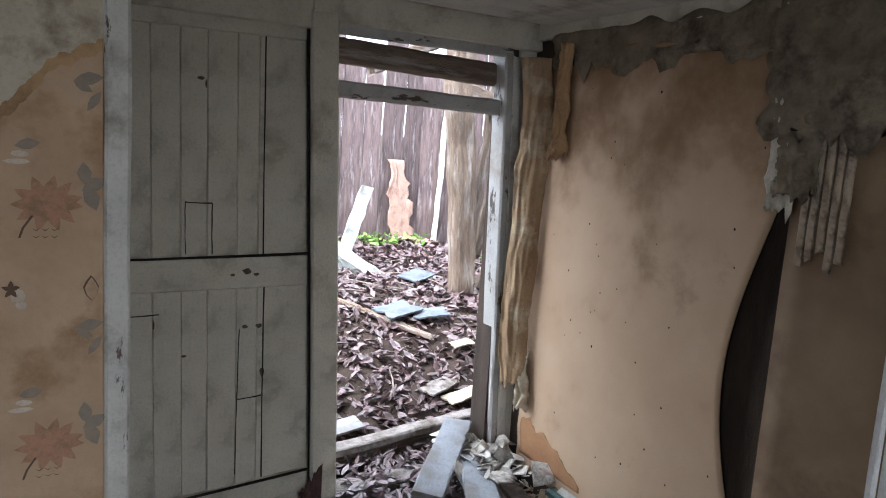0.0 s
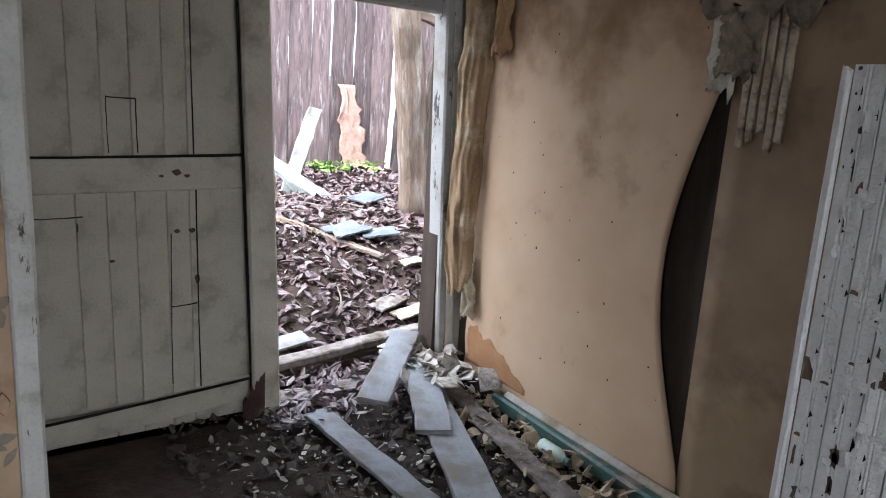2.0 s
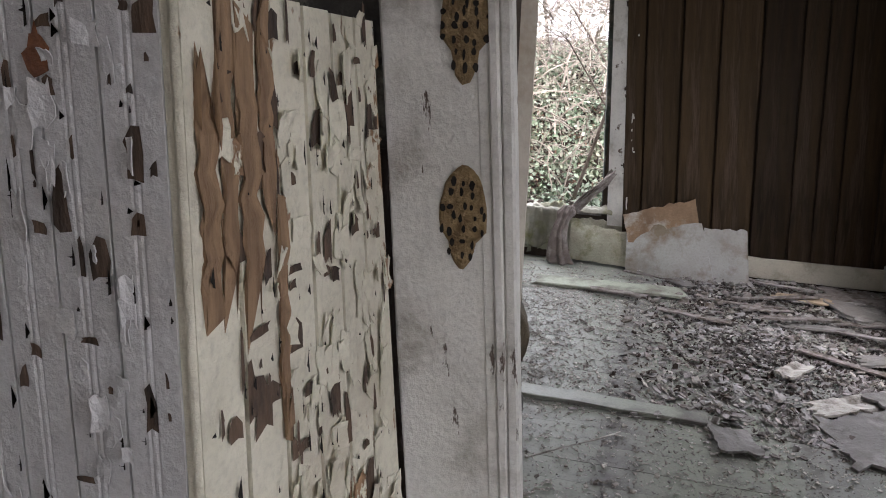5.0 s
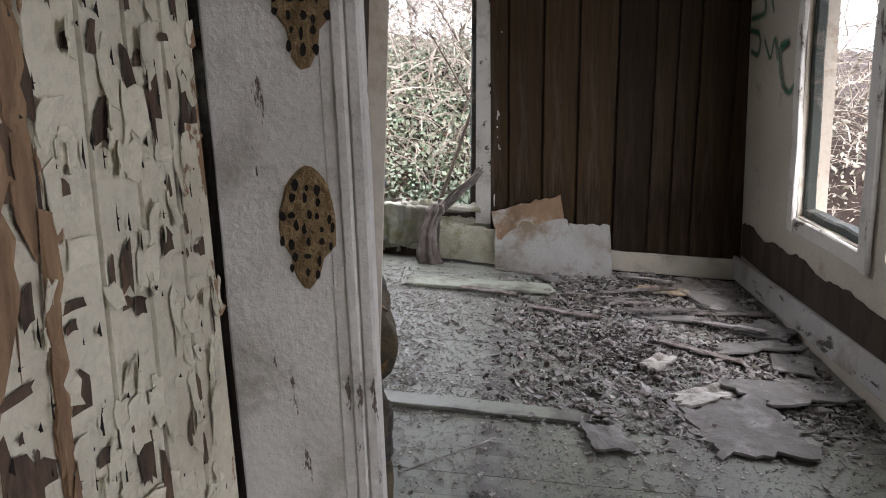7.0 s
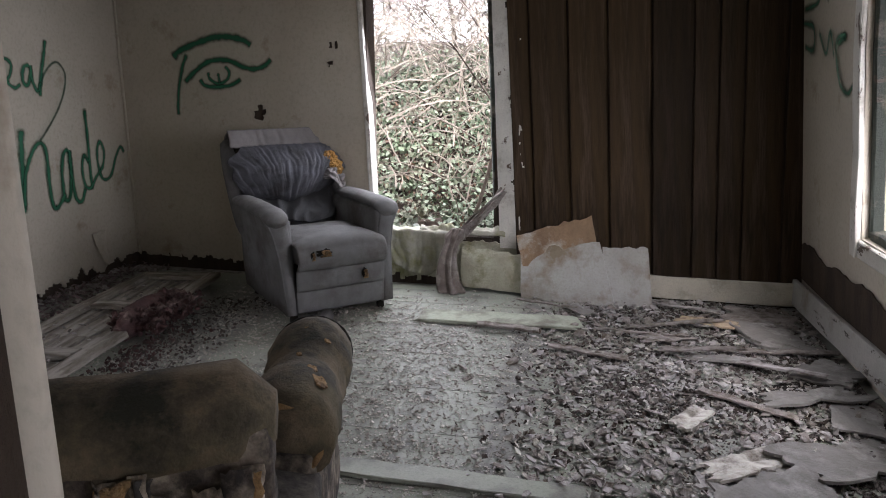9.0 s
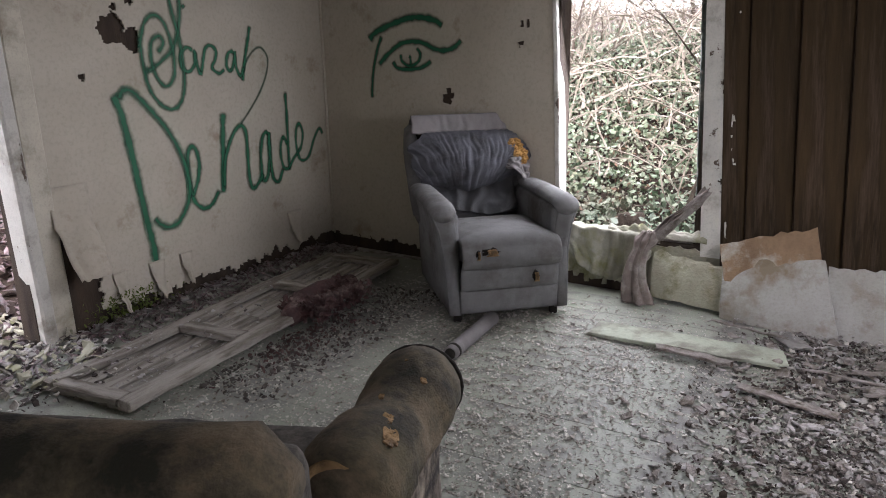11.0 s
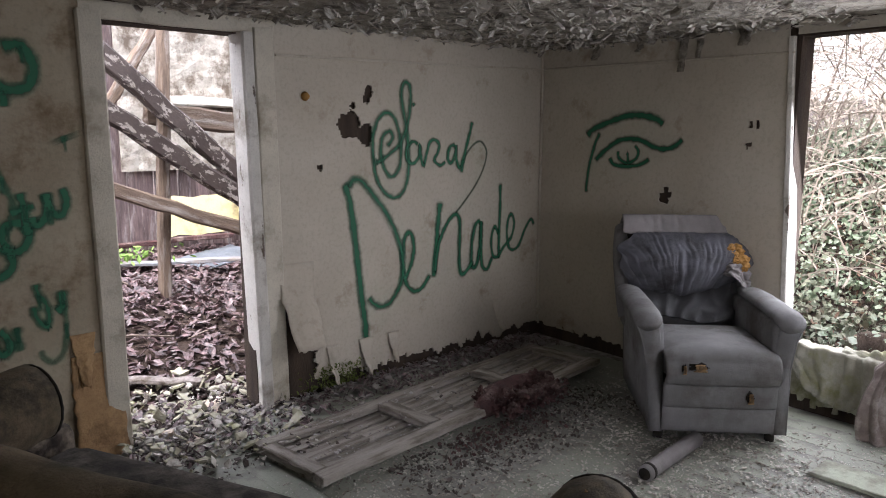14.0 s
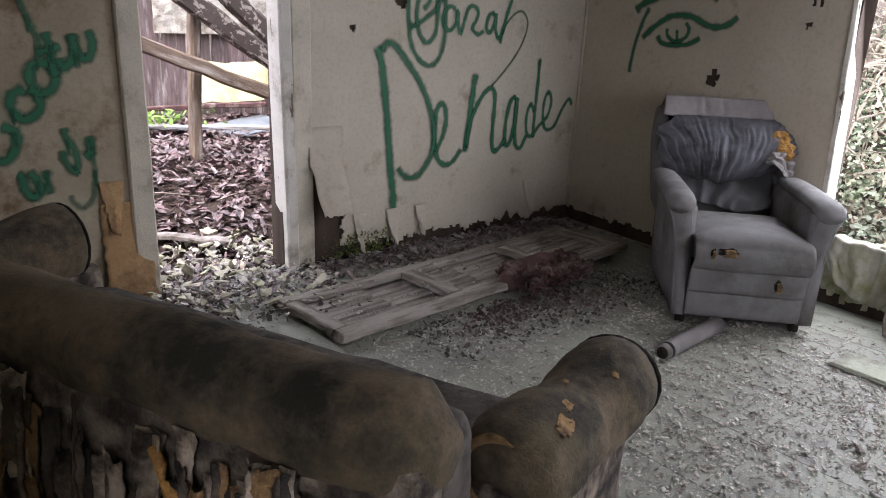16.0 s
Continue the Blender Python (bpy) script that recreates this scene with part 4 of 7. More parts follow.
# ---- first room: doors, boards, panels ----
def plank_door():
    d = empty("plank_door", pose(0.84, YN + 0.03, ZA + 0.02) @ pose(0, 0, 0, 0, -0.9, 0))
    tagged(d, "cream painted plank door with ledges, closed", "door")
    xs = [-0.07, 0.100, 0.211, 0.316, 0.436, 0.526, 0.81]
    k = 0
    for z0, z1 in ((0.0, 0.12), (0.14, 1.03), (1.17, 2.12)):
        for i in range(6):
            x = (xs[i] + xs[i + 1]) / 2
            w = xs[i + 1] - xs[i] - 0.0012
            plank("plank", (x, 0, z0), (x, 0, z1), w, 0.022, M["paint_cream"], d, up=(0, 1, 0), seed=k, jit=0.0008, ragged=0.0)
            k += 1
    plank("backing", (0.33, 0.022, 0.0), (0.33, 0.022, 2.16), 0.84, 0.012, M["paint_cream"], d, up=(0, 1, 0), seed=30, jit=0.0, ragged=0)
    plank("ledge", (-0.07, -0.012, 1.10), (0.81, -0.012, 1.10), 0.135, 0.024, M["paint_cream"], d, up=(0, 1, 0), seed=31, jit=0.0008, ragged=0)
    plank("ledge", (-0.07, -0.012, 0.055), (0.81, -0.012, 0.121), 0.11, 0.024, M["paint_cream"], d, up=(0, 1, 0), seed=32, jit=0.0008, ragged=0)
    plank("ledge", (-0.07, -0.012, 2.13), (0.81, -0.012, 2.13), 0.09, 0.024, M["paint_cream"], d, up=(0, 1, 0), seed=33, jit=0.0008, ragged=0)


plank_door()


def joint(a, b, w):
    tagged(plank("open_joint", a, b, w, 0.006, M["dark"], None, (0, 1, 0), 3, 0.0012, 0.0), "dark open joint in the old door", "joint", kind="structure")


joint((0.775, YN + 0.011, 1.068), (1.60, YN + 0.011, 1.086), 0.012)
joint((0.775, YN - 0.001, 0.012), (1.60, YN - 0.001, 0.076), 0.012)
joint((1.046, YN + 0.017, 1.303), (1.153, YN + 0.017, 1.300), 0.005)
joint((1.046, YN + 0.017, 1.303), (1.050, YN + 0.017, 1.09), 0.003)
joint((1.153, YN + 0.017, 1.300), (1.156, YN + 0.017, 1.09), 0.004)
joint((0.785, YN + 0.017, 0.838), (0.95, YN + 0.017, 0.842), 0.004)
joint((1.276, YN + 0.017, 0.445), (1.379, YN + 0.017, 0.452), 0.004)
joint((1.276, YN + 0.017, 0.76), (1.272, YN + 0.017, 0.10), 0.003)
joint((1.355, YN + 0.017, 2.1), (1.370, YN + 0.017, 1.08), 0.005)
joint((1.378, YN + 0.017, 0.94), (1.390, YN + 0.017, 0.07), 0.005)
joint((1.613, YN - 0.012, -0.1), (1.527, YN - 0.012, 2.06), 0.014)


def trim(name, a, b, w, t, material, label, up, seed=0, jit=0.002, ragged=0.006, n=8):
    return tagged(plank(name, a, b, w, t, material, None, up, seed, jit, ragged, n), label, "trim", kind="structure")


NB = (0, 1, 0)
EB = (1, 0, 0)
trim("trim_door_post", (1.680, YN - 0.012, ZA), (1.592, YN - 0.012, 2.12), 0.125, 0.05, M["paint_cream"], "cream painted door post, rotten at its foot", NB, 1)
trim("trim_head_board", (1.54, YN - 0.016, 2.155), (2.72, YN - 0.016, 2.155), 0.14, 0.04, M["paint_cream"], "cream painted head board above the doors", NB, 2)
trim("trim_head_left", (0.70, YN - 0.012, 2.13), (1.54, YN - 0.012, 2.13), 0.17, 0.03, M["paint_cream"], "cream painted head board above the plank door", NB, 22)
trim("trim_head_moulding", (1.66, YN - 0.010, 2.065), (2.56, YN - 0.010, 2.065), 0.05, 0.03, M["paint_grey"], "worn moulding under the head board", NB, 3)
trim("trim_transom", (1.66, YN + 0.05, 1.815), (2.58, YN + 0.05, 1.80), 0.075, 0.06, M["paint_grey"], "dark flaking transom bar", NB, 4)
trim("trim_lintel", (1.66, YN + 0.09, 1.985), (2.60, YN + 0.09, 1.96), 0.11, 0.08, M["timber"], "dark weathered lintel", NB, 5)
trim("trim_jamb_inner", (2.625, YN + 0.03, ZA - 0.1), (2.545, YN + 0.03, 2.06), 0.05, 0.12, M["paint_grey"], "flaking door jamb", NB, 6)
trim("trim_jamb_face", (2.672, YN - 0.012, ZA), (2.590, YN - 0.012, 2.05), 0.055, 0.035, M["paint_white"], "flaking white door casing", NB, 7)
trim("trim_jamb_back", (2.72, YN - 0.006, ZA), (2.66, YN - 0.006, 2.10), 0.10, 0.02, M["paint_cream"], "cream board between casing and corner", NB, 8)
trim("trim_post_white", (0.692, 1.955, ZA), (0.692, 1.955, 2.2), 0.062, 0.045, M["paint_white"], "white painted corner post", NB, 9)
trim("trim_post_side", (0.685, 2.04, ZA), (0.685, 2.04, 2.2), 0.11, 0.025, M["paint_cream"], "cream painted corner board", EB, 10)
trim("trim_cornice", (2.715, YN - 0.02, 2.185), (2.715, 0.2, 2.165), 0.10, 0.04, M["paint_cream"], "cream painted cornice board, broken", EB, 11, 0.004)

# buckled hardboard on the partition
def hard1(u, v):
    z = -0.03 + v * (2.08 + 0.06 * nz1(u * 3, 2.0))
    curl = max(0, (u - 0.72) / 0.28) ** 2
    edge = 1.47 + 0.16 * math.sin(min(1, max(0, (z - 0.05) / 1.5)) * math.pi) ** 1.2 if z < 1.55 else 1.47 + 0.02 * nz1(z * 3)
    y = 2.86 + u * (edge - 2.86) + (0.03 * nz1(v * 7, 4.0) + 0.015 * nz1(v * 25, 4.0)) * (1 - u) ** 3
    x = 2.712 - 0.035 * math.sin(u * 3.0) * (0.6 + 0.4 * math.sin(v * 3)) - 0.025 * curl * math.sin(v * 3.14)
    return (x, y, z)


tagged(sheet("wall_hardboard", 40, 60, hard1, M["hardboard"], 0.005), "tan hardboard sheet buckled off the wall", "wall panel", kind="structure")
tagged(sheet("wall_hardboard_strip", 10, 40, lambda u, v: (2.716 - 0.008 * math.sin(v * 3), 1.475 - 0.02 * v - u * 0.72, -0.05 + v * 2.05), M["hardboard_shaded"], 0.005),
       "tan hardboard strip stained brown, darkened for the cupboard's shade", "wall panel", kind="structure")

# ---- beadboard cupboard ----
def beadboard():
    c = empty("beadboard_cupboard", pose(2.166, 0.15, ZA))
    tagged(c, "boxed-in cupboard of beadboard with peeling white paint", "cupboard")
    H = 1.62
    n = 9
    w = 0.63 / n
    for i in range(n):
        y0 = i * w
        sec = [(0.0, y0 + 0.001), (0.0, y0 + w * 0.42), (0.0012, y0 + w * 0.46), (0.0, y0 + w * 0.5), (0.0, y0 + w * 0.54), (0.0012, y0 + w * 0.58), (0.0, y0 + w * 0.62), (0.0, y0 + w - 0.0025), (0.003, y0 + w - 0.0005), (0.018, y0 + w - 0.0005), (0.018, y0 + 0.001)]
        top = 0.01 * nz1(i * 3.3)
        loft("board", [[Vector((x, y, z)) for x, y in sec][::-1] for z in (0.0, H * 0.5, H + top)], M["bead"], c, smooth=False)
    def side_y(a, z):
        return -0.02 + 0.036 * a + a / 0.5 * 0.073 * (z - H)

    for i in range(6):
        x0 = 0.0 + i * 0.085
        loft("side_board", [[Vector((x0 + dx, side_y(x0 + dx, z) + dy, z)) for dx, dy in ((0.002, 0), (0.078, 0), (0.083, 0.006), (0.083, 0.02), (0.002, 0.02))] for z in (0.0, H * 0.5, H + 0.012 * nz1(i * 2.7))], M["bead_lit_side"], c, smooth=False)
    loft("corner_bead", [[Vector((0.004 + 0.006 * math.cos(a), -0.013 + 0.006 * math.sin(a), z)) for a in [k * math.pi / 5 for k in range(10)]] for z in (0.0, 0.8, H)], M["bead_lit_side"], c)
    plank("edge_strip", (-0.006, 0.64, 0.0), (-0.006, 0.64, H - 0.01), 0.018, 0.02, M["bead"], c, up=(1, 0, 0), seed=4, jit=0.001)
    # lifted plates of paint, and bare spots with square corners where plates came off
    rnd = random.Random(12)

    def at(side, a, z, o):
        return (a, side_y(a, z) - 0.0015 - o, z) if side else (-0.001 - o, a, z)

    for part, count, mt, side in (("paint_flakes", 200, M["bead"], False), ("side_flakes", 170, M["bead_lit_side"], True)):
        V, F = [], []
        for _ in range(count):
            a = rnd.uniform(0.02, 0.60) if not side else rnd.uniform(0.16, 0.50) if rnd.random() < 0.7 else rnd.uniform(0.01, 0.5)
            z = H * (rnd.random() ** 0.8 if not side else rnd.uniform(0.2, 1.0))
            wd = rnd.uniform(0.008, 0.024) * (1.15 if side else 1)
            ht = rnd.uniform(0.012, 0.05) * (1.3 if side else 1)
            lift, hinge = rnd.uniform(0.002, 0.007) * (1.6 if side else 1), rnd.choice((0, 1, 2, 3))
            b = len(V)
            n = 3
            for iu in range(n + 1):
                for iv in range(n + 1):
                    u, v = iu / n, iv / n
                    q = (u, 1 - u, v, 1 - v)[hinge]
                    ju, jv = rnd.uniform(-0.16, 0.16), rnd.uniform(-0.16, 0.16)
                    V.append(at(side, a + (u - 0.5 + ju) * wd, z + (v - 0.5 + jv) * ht, 0.0008 + lift * q * q))
            F += [(b + iu * (n + 1) + iv, b + (iu + 1) * (n + 1) + iv, b + (iu + 1) * (n + 1) + iv + 1, b + iu * (n + 1) + iv + 1) for iu in range(n) for iv in range(n)]
        ob = mesh(part, V, F, mt, c)
        tagged(ob, "lifted plates of old paint", kind="stuff")
        md = ob.modifiers.new("thickness", "SOLIDIFY")
        md.thickness = 0.0012
        V, F = [], []
        for _ in range(170 if not side else 150):
            a = (rnd.randint(0, 8) + rnd.choice((0.2, 0.5, 0.8))) * w if not side else rnd.uniform(0.03, 0.49)
            z = H * rnd.random() ** 0.8
            s, h = 0.002 + 0.011 * rnd.random() ** 2, 0.004 + 0.030 * rnd.random() ** 2
            if side:
                s, h = s * 1.6, h * 1.4
            b = len(V)
            skew = rnd.uniform(-0.6, 0.6)
            for e, q in ((-1, -1), (0.2, -0.9), (1, -1), (0.9, 0.1), (1, 0.5 + skew), (0.1, 1), (-0.8, 0.8 - skew), (-1, 0)):
                V.append(at(side, a + s * e * rnd.uniform(0.75, 1.15), z + h * q * rnd.uniform(0.7, 1.1), 0.0012))
            F.append(tuple(range(b, b + 8)))
        tagged(mesh("bare_spots", V, F, M["bare_wood"], c), "bare brown wood where paint fell off", kind="stuff")
    # dark slits along the beads: split paint, and shadow lines of lifted edges painted in
    V, F = [], []
    for _ in range(520):
        side = rnd.random() < 0.35
        a = (rnd.randint(0, 8) + rnd.choice((0.0, 0.44, 0.58))) * w + 0.004 if not side else rnd.uniform(0.01, 0.5)
        z, h, s = H * rnd.random() ** 0.9, 0.004 + 0.024 * rnd.random() ** 2.5, rnd.uniform(0.0008, 0.0022)
        tip = rnd.choice((-1, 1)) * rnd.uniform(0.002, 0.008)
        b = len(V)
        for du, dz in ((-s, -h * 0.3), (s, -h * 0.4), (s * 0.6, h * 0.1), (tip, h * 0.16), (s * 0.5, h * 0.24), (0, h), (-s, h * 0.3)):
            V.append((a + du, side_y(a + du, z + dz) - 0.0045, z + dz) if side else (-0.0032, a + du, z + dz))
        F.append(tuple(range(b, b + 7)))
    tagged(mesh("paint_splits", V, F, M["dark"], c), "dark splits and painted shadow lines in the old paint", kind="stuff")
    for y, z in ((0.50, 1.545), (0.135, 1.56), (0.45, 0.62)):
        n = 14
        V = [(-0.0036, y + (0.010 + 0.012 * (math.sin(q) < 0)) * math.cos(q) * rnd.uniform(0.5, 1), z + 0.022 * math.sin(q) * rnd.uniform(0.6, 1.5)) for q in [6.2832 * j / n for j in range(n)]]
        tagged(mesh("rust_stain", V, [tuple(range(n))], M["rust"], c), "rust stain around a nail")
    # raw wood strips on the side
    for i, (x0, z0, z1) in enumerate(((0.030, 1.31, 1.52), (0.066, 1.34, 1.60), (0.104, 1.30, 1.57), (0.146, 1.42, 1.60), (0.165, 1.13, 1.36))):
        plank("raw_strip", (x0, side_y(x0, z0) - 0.003, z0), (x0, side_y(x0, z1) - 0.003, z1), (0.030, 0.024, 0.034, 0.026, 0.020)[i], 0.004, M["raw_wood"], c, up=(0, 1, 0), seed=i, jit=0.004, ragged=0.07, n=12)
    return c


M["rust"] = mat("rust_stain", (0.24, 0.10, 0.04), (0.13, 0.055, 0.03), 40, 0.9, 0.2, 80)
M["raw_wood"] = mat("raw_weathered_wood", (0.33, 0.215, 0.12), (0.17, 0.105, 0.06), 8, 0.85, 0.4, 70, stretch=(0.8, 6, 6))
M["bare_wood"] = mat("bare_brown_wood", (0.13, 0.085, 0.055), (0.035, 0.027, 0.021), 25, 0.9, 0.3, 80, stretch=(1, 1, 0.3))
beadboard()
trim("trim_casing", (2.705, -0.054, ZA), (2.705, 0.108, 2.12), 0.168, 0.025, M["paint_white"], "white painted door casing eaten by insects", EB, 14, 0.0012)
for k, (y, w, t) in enumerate(((-0.043, 0.022, 0.036), (-0.061, 0.016, 0.044), (-0.079, 0.020, 0.036))):
    trim("trim_casing_moulding", (2.708, y - 0.09, ZA), (2.708, y + 0.070, 2.12), w, t, M["paint_white"], "moulded edge of the door casing", EB, 15 + k, 0.0012)
trim("trim_opening_head", (2.74, -0.09, 2.14), (2.74, -1.40, 2.14), 0.10, 0.10, M["paint_white"], "white painted head of the opening between the rooms", EB, 19)

# ---- second doorway to the outside ----
trim("trim_outer_jamb_left", (4.045, YN - 0.02, -0.02), (4.035, YN - 0.02, 2.2), 0.115, 0.05, M["paint_cream"], "cracked cream door post", NB, 20)
trim("trim_outer_jamb_right", (4.885, YN + 0.02, -0.02), (4.835, YN + 0.02, 2.17), 0.075, 0.16, M["paint_white"], "flaking white door jamb", NB, 21)
trim("trim_outer_casing", (4.975, YN - 0.02, -0.03), (4.945, YN - 0.02, 2.2), 0.12, 0.035, M["paint_cream"], "cracked cream door casing, rotten at the foot", NB, 23)
trim("trim_outer_head", (4.0, YN - 0.006, 2.205), (5.02, YN - 0.006, 2.205), 0.08, 0.03, M["paint_cream"], "cracked cream door head", NB, 24)

# ---- windows ----
trim("trim_window_left", (xfar(0.975) + 0.03, 0.945, 0.36), (xfar(0.975) + 0.03, 1.02, 2.18), 0.035, 0.12, M["paint_white"], "flaking white window jamb", EB, 25)
trim("trim_window_right", (xfar(0.06) + 0.09, 0.045, 0.36), (xfar(0.06) + 0.09, 0.125, 2.18), 0.045, 0.08, M["dark_green"], "dark green window post", EB, 26)
trim("trim_window_sill", (xfar(0.5) + 0.08, 0.98, 0.35), (xfar(0.5) + 0.07, 0.05, 0.36), 0.16, 0.05, M["timber_grey"], "rotten window sill", (0, 0, 1), 27, 0.006)


def window_frame():
    w = empty("window_south", SOUTH @ pose(5.625, -0.06, 1.35))
    tagged(w, "old window frame, dark green and white, glass gone", "window", kind="structure")
    for x in (-0.415, 0.415):
        plank("stile", (x, 0, -0.65), (x, 0, 0.65), 0.05, 0.06, M["dark_green"], w, up=NB, seed=3)
        plank("casing", (x * 1.12, 0.075, -0.74), (x * 1.12, 0.075, 0.74), 0.09, 0.025, M["paint_white"], w, up=NB, seed=5)
    plank("rail", (-0.39, 0, -0.63), (0.39, 0, -0.63), 0.06, 0.07, M["dark_green"], w, up=NB, seed=6)
    plank("rail", (-0.39, 0, 0.60), (0.39, 0, 0.60), 0.06, 0.06, M["dark_green"], w, up=NB, seed=7)
    plank("sill", (-0.50, 0.06, -0.70), (0.50, 0.06, -0.70), 0.09, 0.04, M["paint_white"], w, up=NB, seed=8)


window_frame()


# ---- outside ----
def ground_z(x, y):
    n = 0.03 * nz1(x * 1.3, y * 1.3, 1) + 0.02 * nz1(x * 4, y * 4, 2)
    z = -0.2
    if y > 3.0:
        t = min(1, (y - 3.0) / 1.8)
        z = -0.16 + 0.62 * t * t * (3 - 2 * t) * (1 if x < 4 else max(0.62, 1 - 0.19 * (x - 4))) + 0.03 * max(0, y - 4.8)
    if x > 8.2:
        t = x - 8.2
        bank = -0.1 + (0.10 * t if t < 1.0 else 0.10 + (0.55 + 0.22 * nz1(y * 0.5, 3.0)) * (min(t, 3.6) - 1.0) * (1 + 0.12 * nz1(y * 1.3, t)) + 0.05 * max(0, t - 3.6))
        z = max(z if y > 3 else -9, min(bank, 9.0)) if y > 3 else min(bank, 9.0)
    if y < -2.6:
        t = -2.6 - y
        z = max(z, min(-0.15 + (0.12 * t if t < 2 else 0.24 + 0.3 * (t - 2)), 1.6))
    return z + n


def gfun(a, b):
    s = lambda q: math.copysign(abs(2 * q - 1) ** 2.6, 2 * q - 1)
    x, y = 4.5 + 45 * s(a), 2.0 + 45 * s(b)
    z = ground_z(x, y)
    if -2.75 < x < 7.9 and -2.8 < y < 3.2:
        z = min(z, -0.5)
    return (x, y, z)


tagged(sheet("ground", 150, 150, gfun, M["earth"], 0, None, True), "dark soil ground with fallen leaves, rising to a bank", "ground", kind="structure")


def pnorth(x0, x1, y0, y1):
    def f(r):
        x, y = r.uniform(x0, x1), y0 + (y1 - y0) * r.random()
        return (x, y, ground_z(x, y) + r.uniform(0.0, 0.04))
    return f


leaves("leaf_litter", 17000, pnorth(1.4, 7.2, 3.12, 7.2), (0.022, 0.06), M["leaf"], "thick layer of wet dead brown leaves", "leaves", 1)


def beam(name, a, b, w, t, material, label, up=(0, 1, 0), seed=0, jit=0.008, ragged=0.03, cat="beam", n=10):
    return tagged(plank(name, a, b, w, t, material, None, up, seed, jit, ragged, n), label, cat)


def log(name, pts, r, material, label, category, seed=0, k=9):
    rings = []
    for i, p in enumerate(pts):
        p = Vector(p)
        d = (Vector(pts[min(i + 1, len(pts) - 1)]) - Vector(pts[max(0, i - 1)])).normalized()
        s = d.orthogonal().normalized()
        u = d.cross(s)
        rr = r[i] if isinstance(r, (list, tuple)) else r
        rings.append([p + (s * math.cos(6.2832 * j / k) + u * math.sin(6.2832 * j / k)) * rr * (1 + 0.25 * nz1(j * 1.7, i * 0.8, seed)) for j in range(k)])
    return tagged(loft(name, rings, material), label, category)


# ruined rear wall of boards
rw = empty("wall_ruin")
tagged(rw, "weathered vertical boards of a ruined outbuilding wall", "wall", kind="structure")
rnd = random.Random(3)
x = 2.2
k = 0
while x < 10.5:
    w = rnd.uniform(0.17, 0.30)
    top = rnd.uniform(2.4, 3.2)
    z = ground_z(x, 7.25) - 0.05
    plank("plank", (x + w / 2, 7.25 + rnd.uniform(-0.02, 0.02), z), (x + w / 2 + rnd.uniform(-0.03, 0.03), 7.25, top), w - 0.012, 0.035, M["ruin"], rw, up=NB, seed=k, jit=0.006, ragged=0.03, n=8)
    x += w
    k += 1
beam("post", (3.49, 4.75, 0.30), (3.30, 4.75, 2.5), 0.20, 0.16, M["timber"], "rough split timber post leaning in the leaves", seed=1, jit=0.018, cat="post")
beam("brace", (3.56, 4.80, 0.95), (3.72, 4.85, 2.1), 0.07, 0.06, M["timber"], "dark weathered timber brace leaning outside", seed=2)
beam("brace", (3.60, 4.78, 0.45), (3.98, 4.9, 0.80), 0.10, 0.08, M["timber"], "dark fallen timber lying on leaves", seed=3)
beam("post", (5.06, 4.85, 0.20), (5.19, 4.85, 2.9), 0.085, 0.10, M["timber"], "dark upright post standing in the leaves", seed=4, cat="post")
beam("brace", (4.55, 4.75, 2.28), (5.95, 4.75, 1.06), 0.15, 0.09, M["timber_peel"], "fallen rafter with flaking paint", seed=5)
beam("brace", (4.55, 4.72, 1.86), (5.95, 4.72, 0.92), 0.15, 0.10, M["timber_peel"], "fallen rafter with flaking paint", seed=6)
beam("brace", (4.55, 4.70, 1.26), (5.95, 4.70, 0.73), 0.11, 0.08, M["timber"], "dark fallen rafter across the doorway view", seed=7)
beam("beam", (5.05, 4.92, 1.76), (6.3, 4.92, 1.66), 0.17, 0.10, M["timber"], "dark horizontal beam between old posts", seed=8)
beam("brace", (5.16, 4.98, 2.42), (4.70, 5.0, 1.70), 0.08, 0.07, M["timber"], "dark diagonal brace on an upright post", seed=9)


# ---- spray paint ----
def stroke(pts, place, width, strength):
    return pts, place, width, strength


